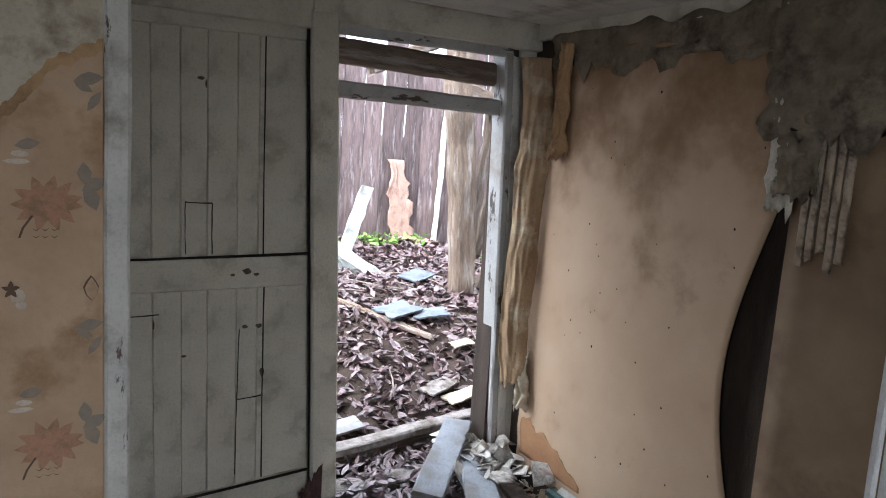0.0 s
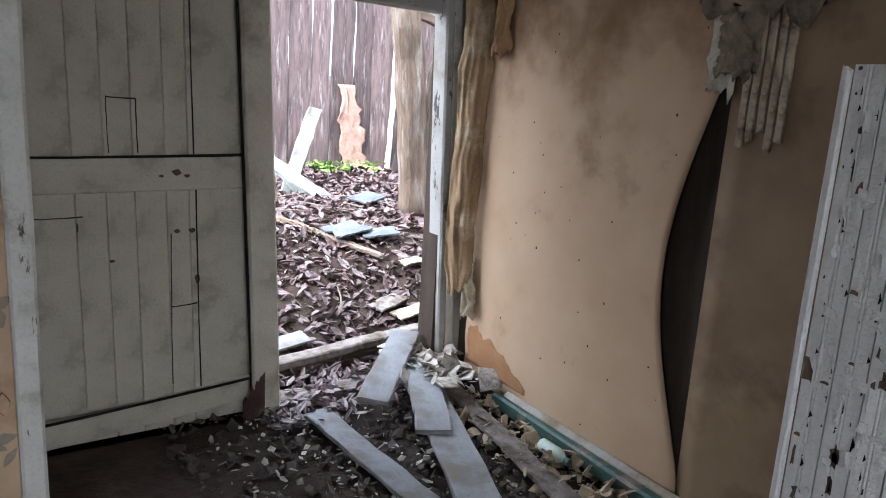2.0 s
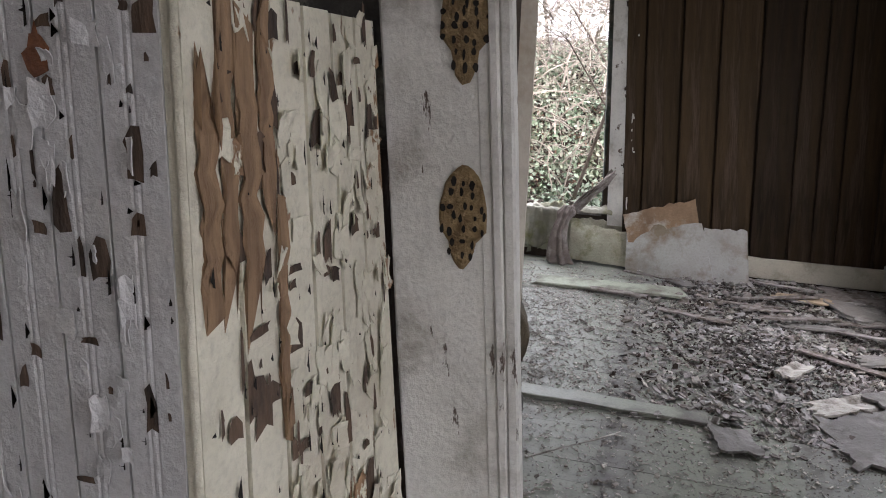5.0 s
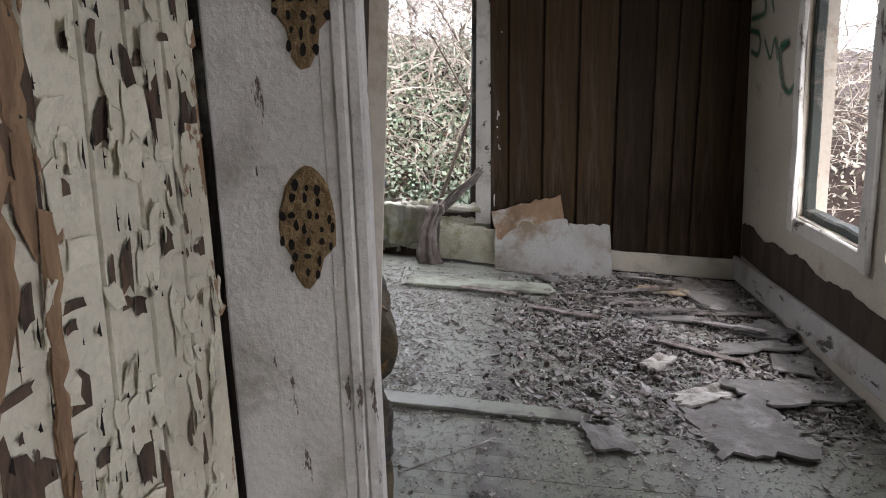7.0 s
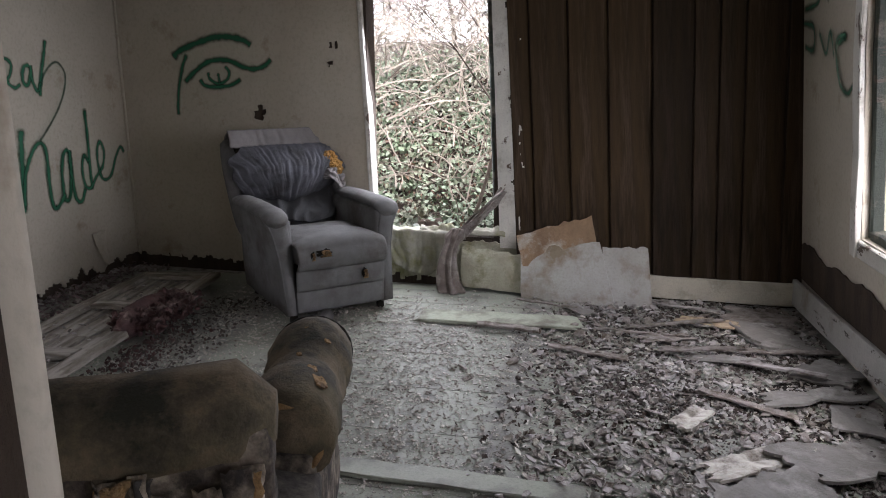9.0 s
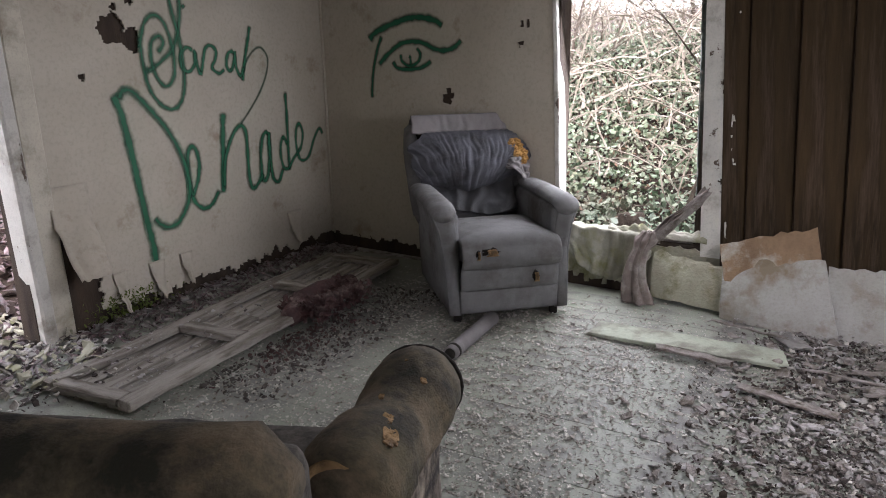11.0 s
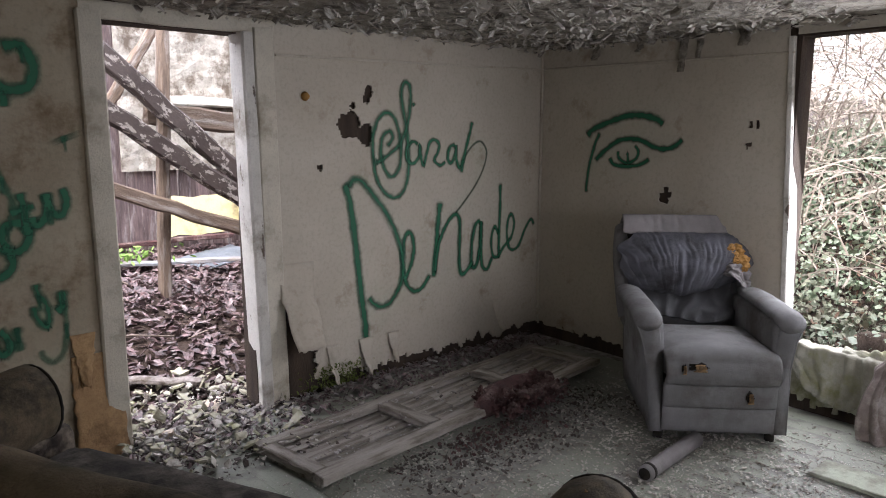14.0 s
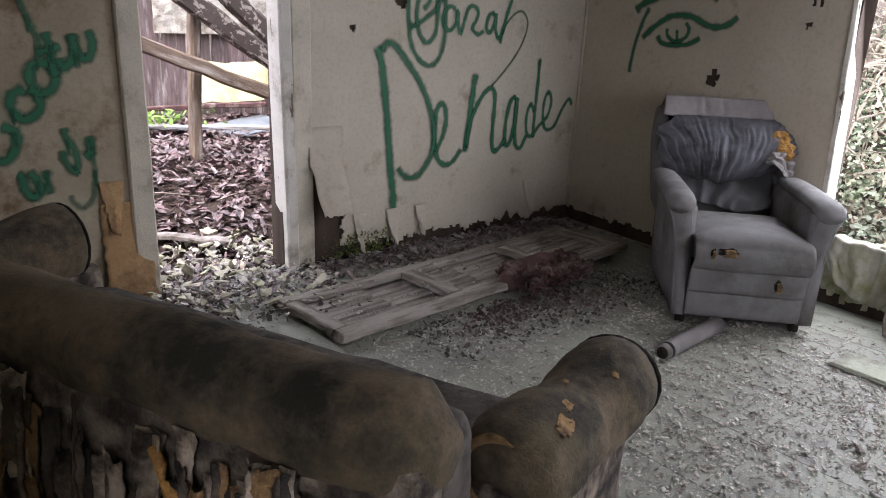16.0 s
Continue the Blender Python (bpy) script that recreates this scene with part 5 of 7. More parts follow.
def sprayed(name, strokes, label, drips=0):
    """Flat painted strokes, each a smooth ribbon just off the plaster."""
    V, F, UV = [], [], []
    rnd = random.Random(len(strokes))
    more = []
    for pts, place, width, strength in strokes:
        for _ in range(drips):
            u, z = rnd.choice(pts)
            more.append(([(u, z), (u + 0.003, z - rnd.uniform(0.03, 0.12))], place, 0.010, 0.8))
    for s, (pts, place, width, strength) in enumerate(list(strokes) + more):
        off = 0.0245 + 0.0004 * s
        P = [Vector((*p, 0)) for p in pts]
        P = [P[0] * 2 - P[1]] + P + [P[-1] * 2 - P[-2]]
        line = []
        for i in range(1, len(P) - 2):
            for k in range(6):
                t = k / 6
                a, b, c, d = P[i - 1:i + 3]
                line.append(0.5 * (2 * b + (c - a) * t + (2 * a - 5 * b + 4 * c - d) * t * t + (3 * b - a - 3 * c + d) * t ** 3))
        line.append(P[-2])
        base = len(V)
        n = len(line)
        for i, p in enumerate(line):
            d = (line[min(i + 1, n - 1)] - line[max(i - 1, 0)]).normalized()
            w = width * (1.6 if place is nw else 1.3 if place is ew else 0.95) * (0.85 + 0.3 * nz1(i * 0.35, s))
            q = Vector((-d.y, d.x, 0)) * w
            o = off + 0.0001 * (i % 2)
            V += [place(p.x - q.x, p.y - q.y, o), place(p.x + q.x, p.y + q.y, o)]
            fade = strength * (0.15 if i in (0, n - 1) else 1.0)
            UV += [(0.0, fade), (1.0, fade)]
        F += [(base + 2 * i, base + 2 * i + 1, base + 2 * i + 3, base + 2 * i + 2) for i in range(n - 1)]
    ob = mesh(name, V, F, M["green_paint"])
    lay = ob.data.uv_layers.new(name="across")
    for poly in ob.data.polygons:
        for li in poly.loop_indices:
            lay.data[li].uv = UV[ob.data.loops[li].vertex_index]
    return tagged(ob, label, "graffiti")


def sw(u, z, off=0.0):
    u = 1.83 + 0.85 * (u - 1.83)
    return tuple(SOUTH @ Vector((u, off - 0.015, z)))


sprayed("lettering", [
    stroke([(5.811, 1.538), (5.862, 1.595), (5.834, 1.638), (5.775, 1.595), (5.765, 1.477), (5.802, 1.379), (5.858, 1.345), (5.915, 1.402), (5.929, 1.530), (5.895, 1.692), (5.825, 1.755), (5.747, 1.715), (5.702, 1.602), (5.702, 1.461), (5.728, 1.335), (5.793, 1.241), (5.878, 1.204), (5.945, 1.241), (5.984, 1.326), (5.997, 1.474), (5.981, 1.639), (5.947, 1.801), (5.937, 1.890), (5.965, 1.951), (6.008, 1.929), (6.014, 1.821), (5.986, 1.676), (5.924, 1.559), (5.849, 1.501), (5.765, 1.452), (5.711, 1.435)], nw, 0.021, 0.85),
    stroke([(5.702, 1.439), (5.738, 1.446)], nw, 0.035, 0.7),
    stroke([(6.033, 1.822), (6.048, 1.801)], nw, 0.018, 0.9),
], "green spray-painted cursive word on the plaster", 0)
sprayed("lettering", [
    stroke([(6.080, 1.551), (6.031, 1.570), (5.977, 1.522), (5.983, 1.448), (6.037, 1.425), (6.086, 1.473), (6.095, 1.544), (6.101, 1.472), (6.127, 1.408), (6.157, 1.491), (6.181, 1.558), (6.222, 1.581), (6.270, 1.550), (6.255, 1.489), (6.224, 1.444), (6.278, 1.404), (6.330, 1.430)], nw, 0.017, 1),
    stroke([(6.425, 1.542), (6.371, 1.527), (6.351, 1.449), (6.385, 1.418), (6.427, 1.487), (6.431, 1.542), (6.433, 1.448), (6.468, 1.380), (6.505, 1.439)], nw, 0.018, 1),
], "green spray-painted cursive letters on the plaster", 0)
sprayed("lettering", [
    stroke([(6.593, 1.708), (6.568, 1.624), (6.531, 1.518), (6.500, 1.415), (6.486, 1.344)], nw, 0.018, 1),
    stroke([(6.495, 1.399), (6.543, 1.486), (6.616, 1.549), (6.685, 1.561), (6.740, 1.492), (6.715, 1.382), (6.637, 1.262), (6.525, 1.145), (6.426, 1.058)], nw, 0.011, 0.75),
], "green spray-painted cursive letter with a long tail", 0)
sprayed("lettering", [
    stroke([(5.478, 1.326), (5.515, 1.184), (5.547, 0.967), (5.572, 0.745), (5.593, 0.556), (5.614, 0.420), (5.622, 0.284)], nw, 0.036, 0.95),
    stroke([(5.507, 1.290), (5.533, 1.331), (5.599, 1.329), (5.701, 1.228), (5.812, 1.093), (5.888, 0.955), (5.938, 0.797), (5.933, 0.662), (5.875, 0.553), (5.788, 0.488), (5.698, 0.509), (5.647, 0.570)], nw, 0.03, 0.85),
], "large green spray-painted letter on plaster", 0)
sprayed("lettering", [
    stroke([(5.948, 0.640), (6.008, 0.731), (6.037, 0.845), (6.021, 0.940), (5.981, 0.959), (5.947, 0.892), (5.938, 0.739), (5.969, 0.610), (6.040, 0.549), (6.112, 0.567), (6.185, 0.650)], nw, 0.024, 0.95),
    stroke([(6.282, 1.155), (6.263, 1.022), (6.245, 0.864), (6.226, 0.725), (6.217, 0.617)], nw, 0.03, 1),
    stroke([(6.227, 0.644), (6.256, 0.823), (6.308, 0.938), (6.372, 1.022), (6.432, 1.050), (6.472, 0.998), (6.471, 0.842), (6.469, 0.697), (6.494, 0.606), (6.563, 0.644), (6.608, 0.694)], nw, 0.022, 1),
], "large green spray-painted cursive letters on plaster", 0)
sprayed("lettering", [
    stroke([(6.687, 0.982), (6.635, 0.961), (6.598, 0.830), (6.597, 0.661), (6.645, 0.656), (6.682, 0.801), (6.693, 0.981), (6.693, 0.821), (6.705, 0.649), (6.761, 0.612), (6.819, 0.701)], nw, 0.022, 1),
    stroke([(6.896, 1.256), (6.896, 1.103), (6.891, 0.932), (6.885, 0.781), (6.889, 0.671)], nw, 0.02, 1),
    stroke([(6.881, 0.868), (6.835, 0.928), (6.802, 0.832), (6.819, 0.714), (6.876, 0.694), (6.943, 0.762), (7.023, 0.825), (7.057, 0.927), (7.027, 1.008), (6.985, 0.959), (6.978, 0.838), (7.014, 0.737), (7.106, 0.746), (7.192, 0.885), (7.257, 0.948), (7.294, 0.900)], nw, 0.018, 0.95),
], "large green spray-painted cursive letters on plaster", 0)
sprayed("painted_eye", [
    stroke([(2.487, 1.603), (2.423, 1.656), (2.309, 1.697), (2.190, 1.733), (2.097, 1.748), (1.996, 1.744), (1.905, 1.722), (1.841, 1.685)], ew, 0.04, 1),
    stroke([(2.370, 1.633), (2.414, 1.535), (2.457, 1.390), (2.475, 1.264), (2.480, 1.184)], ew, 0.022, 0.95),
    stroke([(2.407, 1.425), (2.320, 1.498), (2.226, 1.560), (2.131, 1.586), (2.014, 1.577), (1.921, 1.538), (1.832, 1.522), (1.748, 1.543), (1.690, 1.592)], ew, 0.032, 1),
    stroke([(2.277, 1.451), (2.234, 1.405), (2.127, 1.394), (2.015, 1.411), (1.937, 1.453)], ew, 0.026, 1),
    stroke([(2.202, 1.502), (2.194, 1.454), (2.128, 1.418), (2.055, 1.445), (2.031, 1.500), (2.063, 1.545)], ew, 0.02, 1),
    stroke([(2.129, 1.488), (2.119, 1.477), (2.114, 1.418)], ew, 0.017, 1),
], "green spray-painted eye with a brow on plaster", 0)
for line, drip in (
    (stroke([(3.663, 2.006), (3.740, 2.017), (3.787, 1.932), (3.759, 1.839), (3.680, 1.820), (3.628, 1.849)], nw, 0.035, 1), 1),
    (stroke([(3.625, 1.813), (3.651, 1.795), (3.655, 1.742)], nw, 0.03, 1), 1),
    (stroke([(3.589, 1.515), (3.616, 1.436), (3.644, 1.349), (3.659, 1.281)], nw, 0.018, 0.75), 1),
    (stroke([(3.579, 1.115), (3.526, 1.092), (3.515, 1.038), (3.548, 0.982), (3.604, 0.997), (3.633, 1.046), (3.616, 1.097), (3.587, 1.120)], nw, 0.03, 1), 1),
    (stroke([(3.689, 1.228), (3.620, 1.220), (3.600, 1.159), (3.629, 1.097), (3.681, 1.108), (3.711, 1.170), (3.689, 1.220)], nw, 0.03, 1), 1),
    (stroke([(3.682, 1.366), (3.693, 1.306), (3.699, 1.232), (3.705, 1.158)], nw, 0.026, 1), 1),
    (stroke([(3.635, 1.269), (3.689, 1.286), (3.744, 1.302)], nw, 0.024, 1), 1),
    (stroke([(3.792, 1.362), (3.794, 1.282), (3.768, 1.220), (3.734, 1.212), (3.725, 1.252)], nw, 0.028, 1), 1),
    (stroke([(3.792, 1.357), (3.808, 1.282), (3.833, 1.245), (3.864, 1.263), (3.879, 1.321), (3.861, 1.378)], nw, 0.028, 1), 1),
    (stroke([(3.461, 0.954), (3.513, 0.933), (3.518, 0.875), (3.484, 0.813), (3.432, 0.792)], nw, 0.03, 1), 1),
    (stroke([(3.548, 0.742), (3.579, 0.705), (3.588, 0.645), (3.553, 0.622), (3.527, 0.665), (3.522, 0.718), (3.501, 0.734)], nw, 0.028, 0.95), 1),
    (stroke([(3.623, 0.748), (3.623, 0.681), (3.634, 0.626)], nw, 0.026, 0.8), 1),
    (stroke([(3.718, 0.939), (3.724, 0.886), (3.749, 0.844), (3.762, 0.776), (3.747, 0.723), (3.712, 0.767), (3.695, 0.835)], nw, 0.024, 0.85), 1),
    (stroke([(3.824, 0.893), (3.821, 0.812), (3.793, 0.787)], nw, 0.03, 0.95), 1),
    (stroke([(3.830, 0.852), (3.833, 0.728), (3.817, 0.604), (3.770, 0.545), (3.727, 0.573), (3.712, 0.616)], nw, 0.018, 0.6), 1),
    (stroke([(3.890, 1.622), (3.902, 1.591)], nw, 0.07, 0.6), 1),
):
    sprayed("lettering", [line], "green spray-painted letter stroke with drips on plaster", drip)
sprayed("lettering", [
    stroke([(7.97, 1.98), (7.70, 1.98), (7.65, 1.87), (8.00, 1.85)], sw, 0.04, 0.8),
    stroke([(7.52, 1.99), (7.43, 1.85)], sw, 0.035, 0.8),
    stroke([(8.03, 1.78), (7.75, 1.74), (7.75, 1.62), (7.96, 1.64)], sw, 0.04, 0.8),
    stroke([(7.63, 1.72), (7.47, 1.59), (7.39, 1.70), (7.30, 1.56)], sw, 0.035, 0.8),
    stroke([(7.26, 1.63), (7.10, 1.67), (7.27, 1.64), (7.20, 1.45), (7.04, 1.39), (6.90, 1.47)], sw, 0.04, 0.8),
], "faint green spray-painted letters beside the window", 0)


# ---- second room: floor, litter and things ----
fl = empty("floor_boards")
tagged(fl, "grey-green painted floor boards, worn and littered", "floor", kind="structure")
fb = [mesh("plank", *plank_mesh(5.0, 0.1464, 0.02, 12, 0.00012, s, 0.002, 0.05), M["floor"], fl) for s in range(3)]
k = 0
x = 2.87
while x < 7.2:
    if k < 3:
        ob = fb[k]
    else:
        ob = fb[k % 3].copy()
        scene.collection.objects.link(ob)
    ob.matrix_local = Matrix.Translation((x, 0.51, -0.002 - 0.0006 * (k % 3))) @ pose(0, 0, 0, 0, 0, 90)
    x += 0.147
    k += 1


def on_floor(x0, x1, y0, y1, power=1.0, z=0.012):
    def f(r):
        return (x0 + (x1 - x0) * r.random(), y0 + (y1 - y0) * r.random() ** power, z + r.uniform(0, 0.006))
    return f


def patchy(x0, x1, y0, y1, cut, scale=2.0, z=0.012, pile=0.0):
    """Places that gather in drifts."""
    def f(r):
        for _ in range(30):
            x, y = r.uniform(x0, x1), r.uniform(y0, y1)
            n = nz1(x * scale, y * scale, 7)
            if n > cut + r.uniform(-0.15, 0.15):
                break
        return (min(7.06, x + r.gauss(0, 0.10)), max(YS + 0.07, y + r.gauss(0, 0.16)), z + r.random() * pile * max(0.0, n))
    return f


crumbs("fine_litter", 14000, patchy(3.0, 7.05, YS + 0.08, 2.6, -0.12), (0.002, 0.0075), M["dust"], "fine paint flakes and grit over the floor", "litter", 0.4, 1, 0.25)
crumbs("near_litter", 22000, patchy(3.0, 6.4, YS + 0.08, 0.9, -0.2, 2.6, 0.010, 0.01), (0.0015, 0.0075), M["dust"], "grey flakes and grit drifted over the boards", "litter", 0.35, 12, 0.35)
crumbs("near_grit", 15000, patchy(3.1, 6.5, YS + 0.1, 0.9, -0.25, 2.9, 0.012, 0.008), (0.0030, 0.0125), M["chip"], "pale paint grit over the worn boards", "litter", 0.4, 64, 0.35)
crumbs("pale_grit", 13000, patchy(4.5, 6.9, -0.1, 2.0, -0.25, 2.4, 0.013, 0.006), (0.0035, 0.0125), M["chip"], "pale paint grit scattered over the floor", "litter", 0.4, 61, 0.3)
crumbs("wood_scraps", 1500, lambda r: (r.uniform(4.9, 6.6), 1.84 - 0.42 * r.random() ** 1.7 + 0.08 * nz1(r.random() * 9), 0.010 + 0.015 * r.random()), (0.003, 0.018), M["dust_dark"], "dark rotten scraps beside the fallen door", "litter", 0.4, 62, 0.5)
leaves("wall_foot_leaves", 900, lambda r: (r.uniform(5.0, 7.2), 2.90 - 0.35 * r.random() ** 1.6, 0.02 + 0.05 * r.random() ** 2), (0.01, 0.03), M["leaf"], "dead leaves gathered at the foot of the wall", "leaves", 63)
crumbs("dark_litter", 900, patchy(3.0, 7.05, YS + 0.08, 2.9, 0.0, 1.6), (0.002, 0.0088), M["dust_dark"], "dark crumbs of rotten wood on the floor", "litter", 0.5, 2, 0.4)
crumbs("soil_drift", 7000, patchy(4.8, 7.08, YS + 0.08, -0.55, -0.02, 1.9, 0.008, 0.03), (0.004, 0.019), M["dust_dark"], "dark soil and rotten crumbs drifted under the rubble", "litter", 0.5, 33, 0.4)
crumbs("pale_flakes", 900, patchy(4.7, 7.0, YS + 0.08, -0.35, -0.1, 2.2, 0.016, 0.05), (0.005, 0.028), M["chip"], "pale curled paint flakes in the rubble", "litter", 0.15, 31, 0.5)
crumbs("plaster_litter", 4600, patchy(4.5, 7.05, YS + 0.08, -0.40, -0.1, 2.2, 0.012, 0.045), (0.004, 0.031), M["dust"], "broken flakes of plaster and paint in drifts", "litter", 0.3, 3, 0.40)
crumbs("wood_litter", 900, patchy(4.6, 7.05, YS + 0.08, -0.3, -0.15, 2.4, 0.014, 0.06), (0.006, 0.045), M["timber_grey"], "splintered grey wood scraps on the floor", "litter", 0.2, 4, 0.35)
# leaf scraps, so many and dark that they paint shade between the flakes
crumbs("leaf_scraps", 2200, patchy(4.7, 7.1, YS + 0.05, -0.35, 0.0, 3.0, 0.014, 0.03), (0.006, 0.020), M["earth"], "dark leaf scraps that also paint the shaded gaps between the flakes", "litter", 0.1, 5, 0.5)
crumbs("wall_foot_litter", 1000, lambda r: (r.uniform(4.1, 7.2), 2.93 - 0.40 * r.random() ** 2, 0.012 + 0.03 * r.random()), (0.008, 0.035), M["dust"], "fallen plaster crumbs along the foot of the wall", "litter", 0.3, 6, 0.4)
crumbs("doorway_rubble", 320, lambda r: (r.uniform(3.98, 4.97), 2.35 + 1.35 * r.random(), 0.03 + 0.05 * r.random()), (0.008, 0.055), M["stone"], "pale rubble and plaster lumps in the doorway", "rubble", 0.25, 7, 0.5)
leaves("doorway_leaves", 420, lambda r: (r.uniform(4.0, 4.95), 2.45 + 0.9 * r.random(), 0.02 + 0.03 * r.random()), (0.015, 0.04), M["leaf"], "dead leaves blown into the doorway", "leaves", 19)
crumbs("doorway_flakes", 420, lambda r: (r.uniform(3.95, 5.0), 2.25 + 1.3 * r.random(), 0.03 + 0.05 * r.random()), (0.006, 0.040), M["chip"], "white paint flakes and plaster scraps in the doorway", "rubble", 0.2, 18, 0.5)
crumbs("doorway_rubble", 700, lambda r: (r.uniform(3.9, 5.0), 2.2 + 1.2 * r.random(), 0.012 + 0.03 * r.random()), (0.006, 0.03), M["dust_dark"], "dark leaf scraps and soil in the doorway", "rubble", 0.4, 8, 0.5)
rot_place = lambda r: (5.72 + 0.55 * r.random(), 1.88 + 0.30 * (r.random() - 0.4), 0.06 + 0.10 * r.random())
crumbs("rotten_heap", 1300, rot_place, (0.006, 0.03), M["rot"], "reddish brown rotten wood crumbling over the fallen door", "debris", 0.7, 9, 0.9)
crumbs("rotten_crumbs", 320, lambda r: (r.gauss(5.6, 0.22), r.gauss(1.74, 0.08), 0.012 + 0.02 * r.random()), (0.004, 0.018), M["rot"], "reddish rotten crumbs on the floor", "debris", 0.6, 10, 0.8)
crumbs("door_litter", 500, lambda r: (r.uniform(4.6, 6.8), r.uniform(1.95, 2.5), 0.075 + 0.012 * r.random()), (0.004, 0.016), M["dust"], "grit on the fallen door", "litter", 0.4, 11, 0.3)

log("rotten_log", [(5.66, 1.94, 0.08), (5.85, 1.98, 0.10), (6.1, 2.02, 0.10), (6.38, 2.03, 0.08)], [0.05, 0.085, 0.08, 0.05], M["rot"], "reddish rotten timber crumbling on the door", "timber", 3)

# strips of lath and board among the rubble
rnd = random.Random(21)
spots = [(5.9, -1.55, 0.55, 70), (6.1, -1.2, 0.6, 100), (6.35, -0.9, 0.7, 85), (5.5, -1.3, 0.6, 60), (6.6, -1.45, 0.6, 95), (6.75, -0.35, 0.5, 80), 
         (6.0, -0.6, 0.6, 75), (6.5, -1.1, 0.8, 110), (6.85, -1.2, 0.6, 70), (6.2, -1.65, 0.7, 95), (6.3, -0.15, 0.5, 88)]
for i, (x, y, ln, a) in enumerate(spots):
    d = Vector((math.cos(radians(a)), math.sin(radians(a)), rnd.uniform(-0.03, 0.05))) * ln * 0.36
    c = Vector((x, y, 0.035 + rnd.uniform(0, 0.03)))
    tagged(plank("broken_board", c - d, c + d, rnd.uniform(0.02, 0.06), rnd.uniform(0.008, 0.016), M["timber_grey"] if i % 4 else M["dust"], None, (0, 0, 1), i, 0.004, 0.03), "broken grey board strip lying in the rubble", "board", "broken boards")
tagged(plank("floor_beam", (4.66, 0.45, 0.02), (4.62, -0.60, 0.022), 0.11, 0.018, M["floor"], None, (0, 0, 1), 41), "grey painted board lying on the floor", "board")
tagged(plank("green_board", (6.46, 0.42, 0.03), (6.45, -0.55, 0.035), 0.20, 0.02, M["board_green"], None, (0, 0, 1), 42, 0.004, 0.04), "pale green painted board lying on the floor", "board")
for i, (x, y, sx, sy, a) in enumerate(((4.45, -0.70, 0.22, 0.16, 10), (4.85, -1.3, 0.35, 0.22, 35), (6.35, -1.6, 0.30, 0.22, 20), (5.45, -1.75, 0.35, 0.20, -15), (6.75, -0.55, 0.25, 0.12, 30), (5.9, -1.75, 0.28, 0.2, 60))):
    ob = sheet("plaster_sheet", 10, 8, lambda u, v: ((u - 0.5) * sx * (1 + 0.2 * nz1(v * 4, i)), (v - 0.5) * sy * (1 + 0.2 * nz1(u * 4, i + 5)), 0.02 + 0.012 * nz1(u * 3, v * 3, i)), M["slab"], 0.010, None, False, None, pose(x, y, 0.008, 2, 3, a))
    tagged(ob, "broken grey sheet of plaster lying on rubble", "plaster")


# a hole broken through the boards, edged with splintered ends, and slabs of lining around it
tagged(sheet("floor_hole", 16, 10, lambda u, v: (5.66 + 0.20 * u + (0.10 + 0.03 * nz1(u * 7, 3)) * (v - 0.5), -1.30 - 0.48 * u + 0.04 * (v - 0.5), 0.0125), M["dark"], 0.002, None, False, lambda u, v: abs(2 * v - 1) < 0.95 - 0.5 * abs(nz1(u * 6, 2.0))), "dark hole broken through the floor boards", "hole", kind="structure")
for i, (x, y, sx, sy, a, mt) in enumerate(((5.62, -1.62, 0.16, 0.46, 20, "slab"), (6.45, -1.62, 0.40, 0.30, 15, "slab"), (6.62, -1.30, 0.10, 0.34, -25, "chip_tan"), (5.95, -1.80, 0.26, 0.22, 40, "slab"), (5.05, -1.62, 0.30, 0.55, 25, "slab"), (4.62, -1.28, 0.42, 0.40, 12, "slab"), (4.95, -1.22, 0.12, 0.42, 35, "chip"), (6.30, -1.04, 0.09, 0.30, 30, "timber_grey"), (6.02, -1.30, 0.08, 0.36, -15, "slab"), (6.75, -1.62, 0.30, 0.36, 5, "timber_grey"), (5.30, -1.05, 0.10, 0.26, 60, "chip"))):
    ob = sheet("lining_slab", 14, 12, lambda u, v: ((u - 0.5) * sx * (1 + 0.5 * nz1(v * 3, i) + 0.2 * nz1(v * 9, i)), (v - 0.5) * sy * (1 + 0.5 * nz1(u * 3, i + 5) + 0.2 * nz1(u * 9, i)), 0.012 * nz1(u * 3, v * 3, i) + 0.02 * (u - 0.5) ** 2), M[mt], 0.012, None, False, None, pose(x, y, 0.034, 5 * math.sin(i * 2.1), 4 * math.cos(i * 1.7), a))
    tagged(ob, "broken slab of wall lining lying in the rubble", "slab", "slabs in the rubble")
log("loose_wire", [(4.04, 0.07, 0.03), (4.15, -0.05, 0.035), (4.27, -0.17, 0.03), (4.37, -0.26, 0.028)], 0.0035, M["chip"], "thin pale wire lying on the litter", "wire", 4, 6)


# leaning sheets under the window
def leaning(name, pts, material, label, sag=0.02, n=14, seed=0):
    """A broken sheet between four corners: two feet, two tops."""
    a, b, c, d = [Vector(p) for p in pts]

    def f(u, v):
        p = (a * (1 - u) + b * u) * (1 - v) + (d * (1 - u) + c * u) * v
        edge = 1 if 0 < u < 1 and 0 < v < 1 else 0
        return tuple(p + Vector((-sag * math.sin(v * 3.1) * (1 + 0.4 * nz1(u * 2, seed)), 0, (1 - edge) * (0.03 * nz1(u * 4, v * 4, seed) + 0.016 * nz1(u * 15, v * 15, seed)) * (0.2 + v))))
    return tagged(sheet(name, n, n, f, material, 0.010, None, False), label, "board")


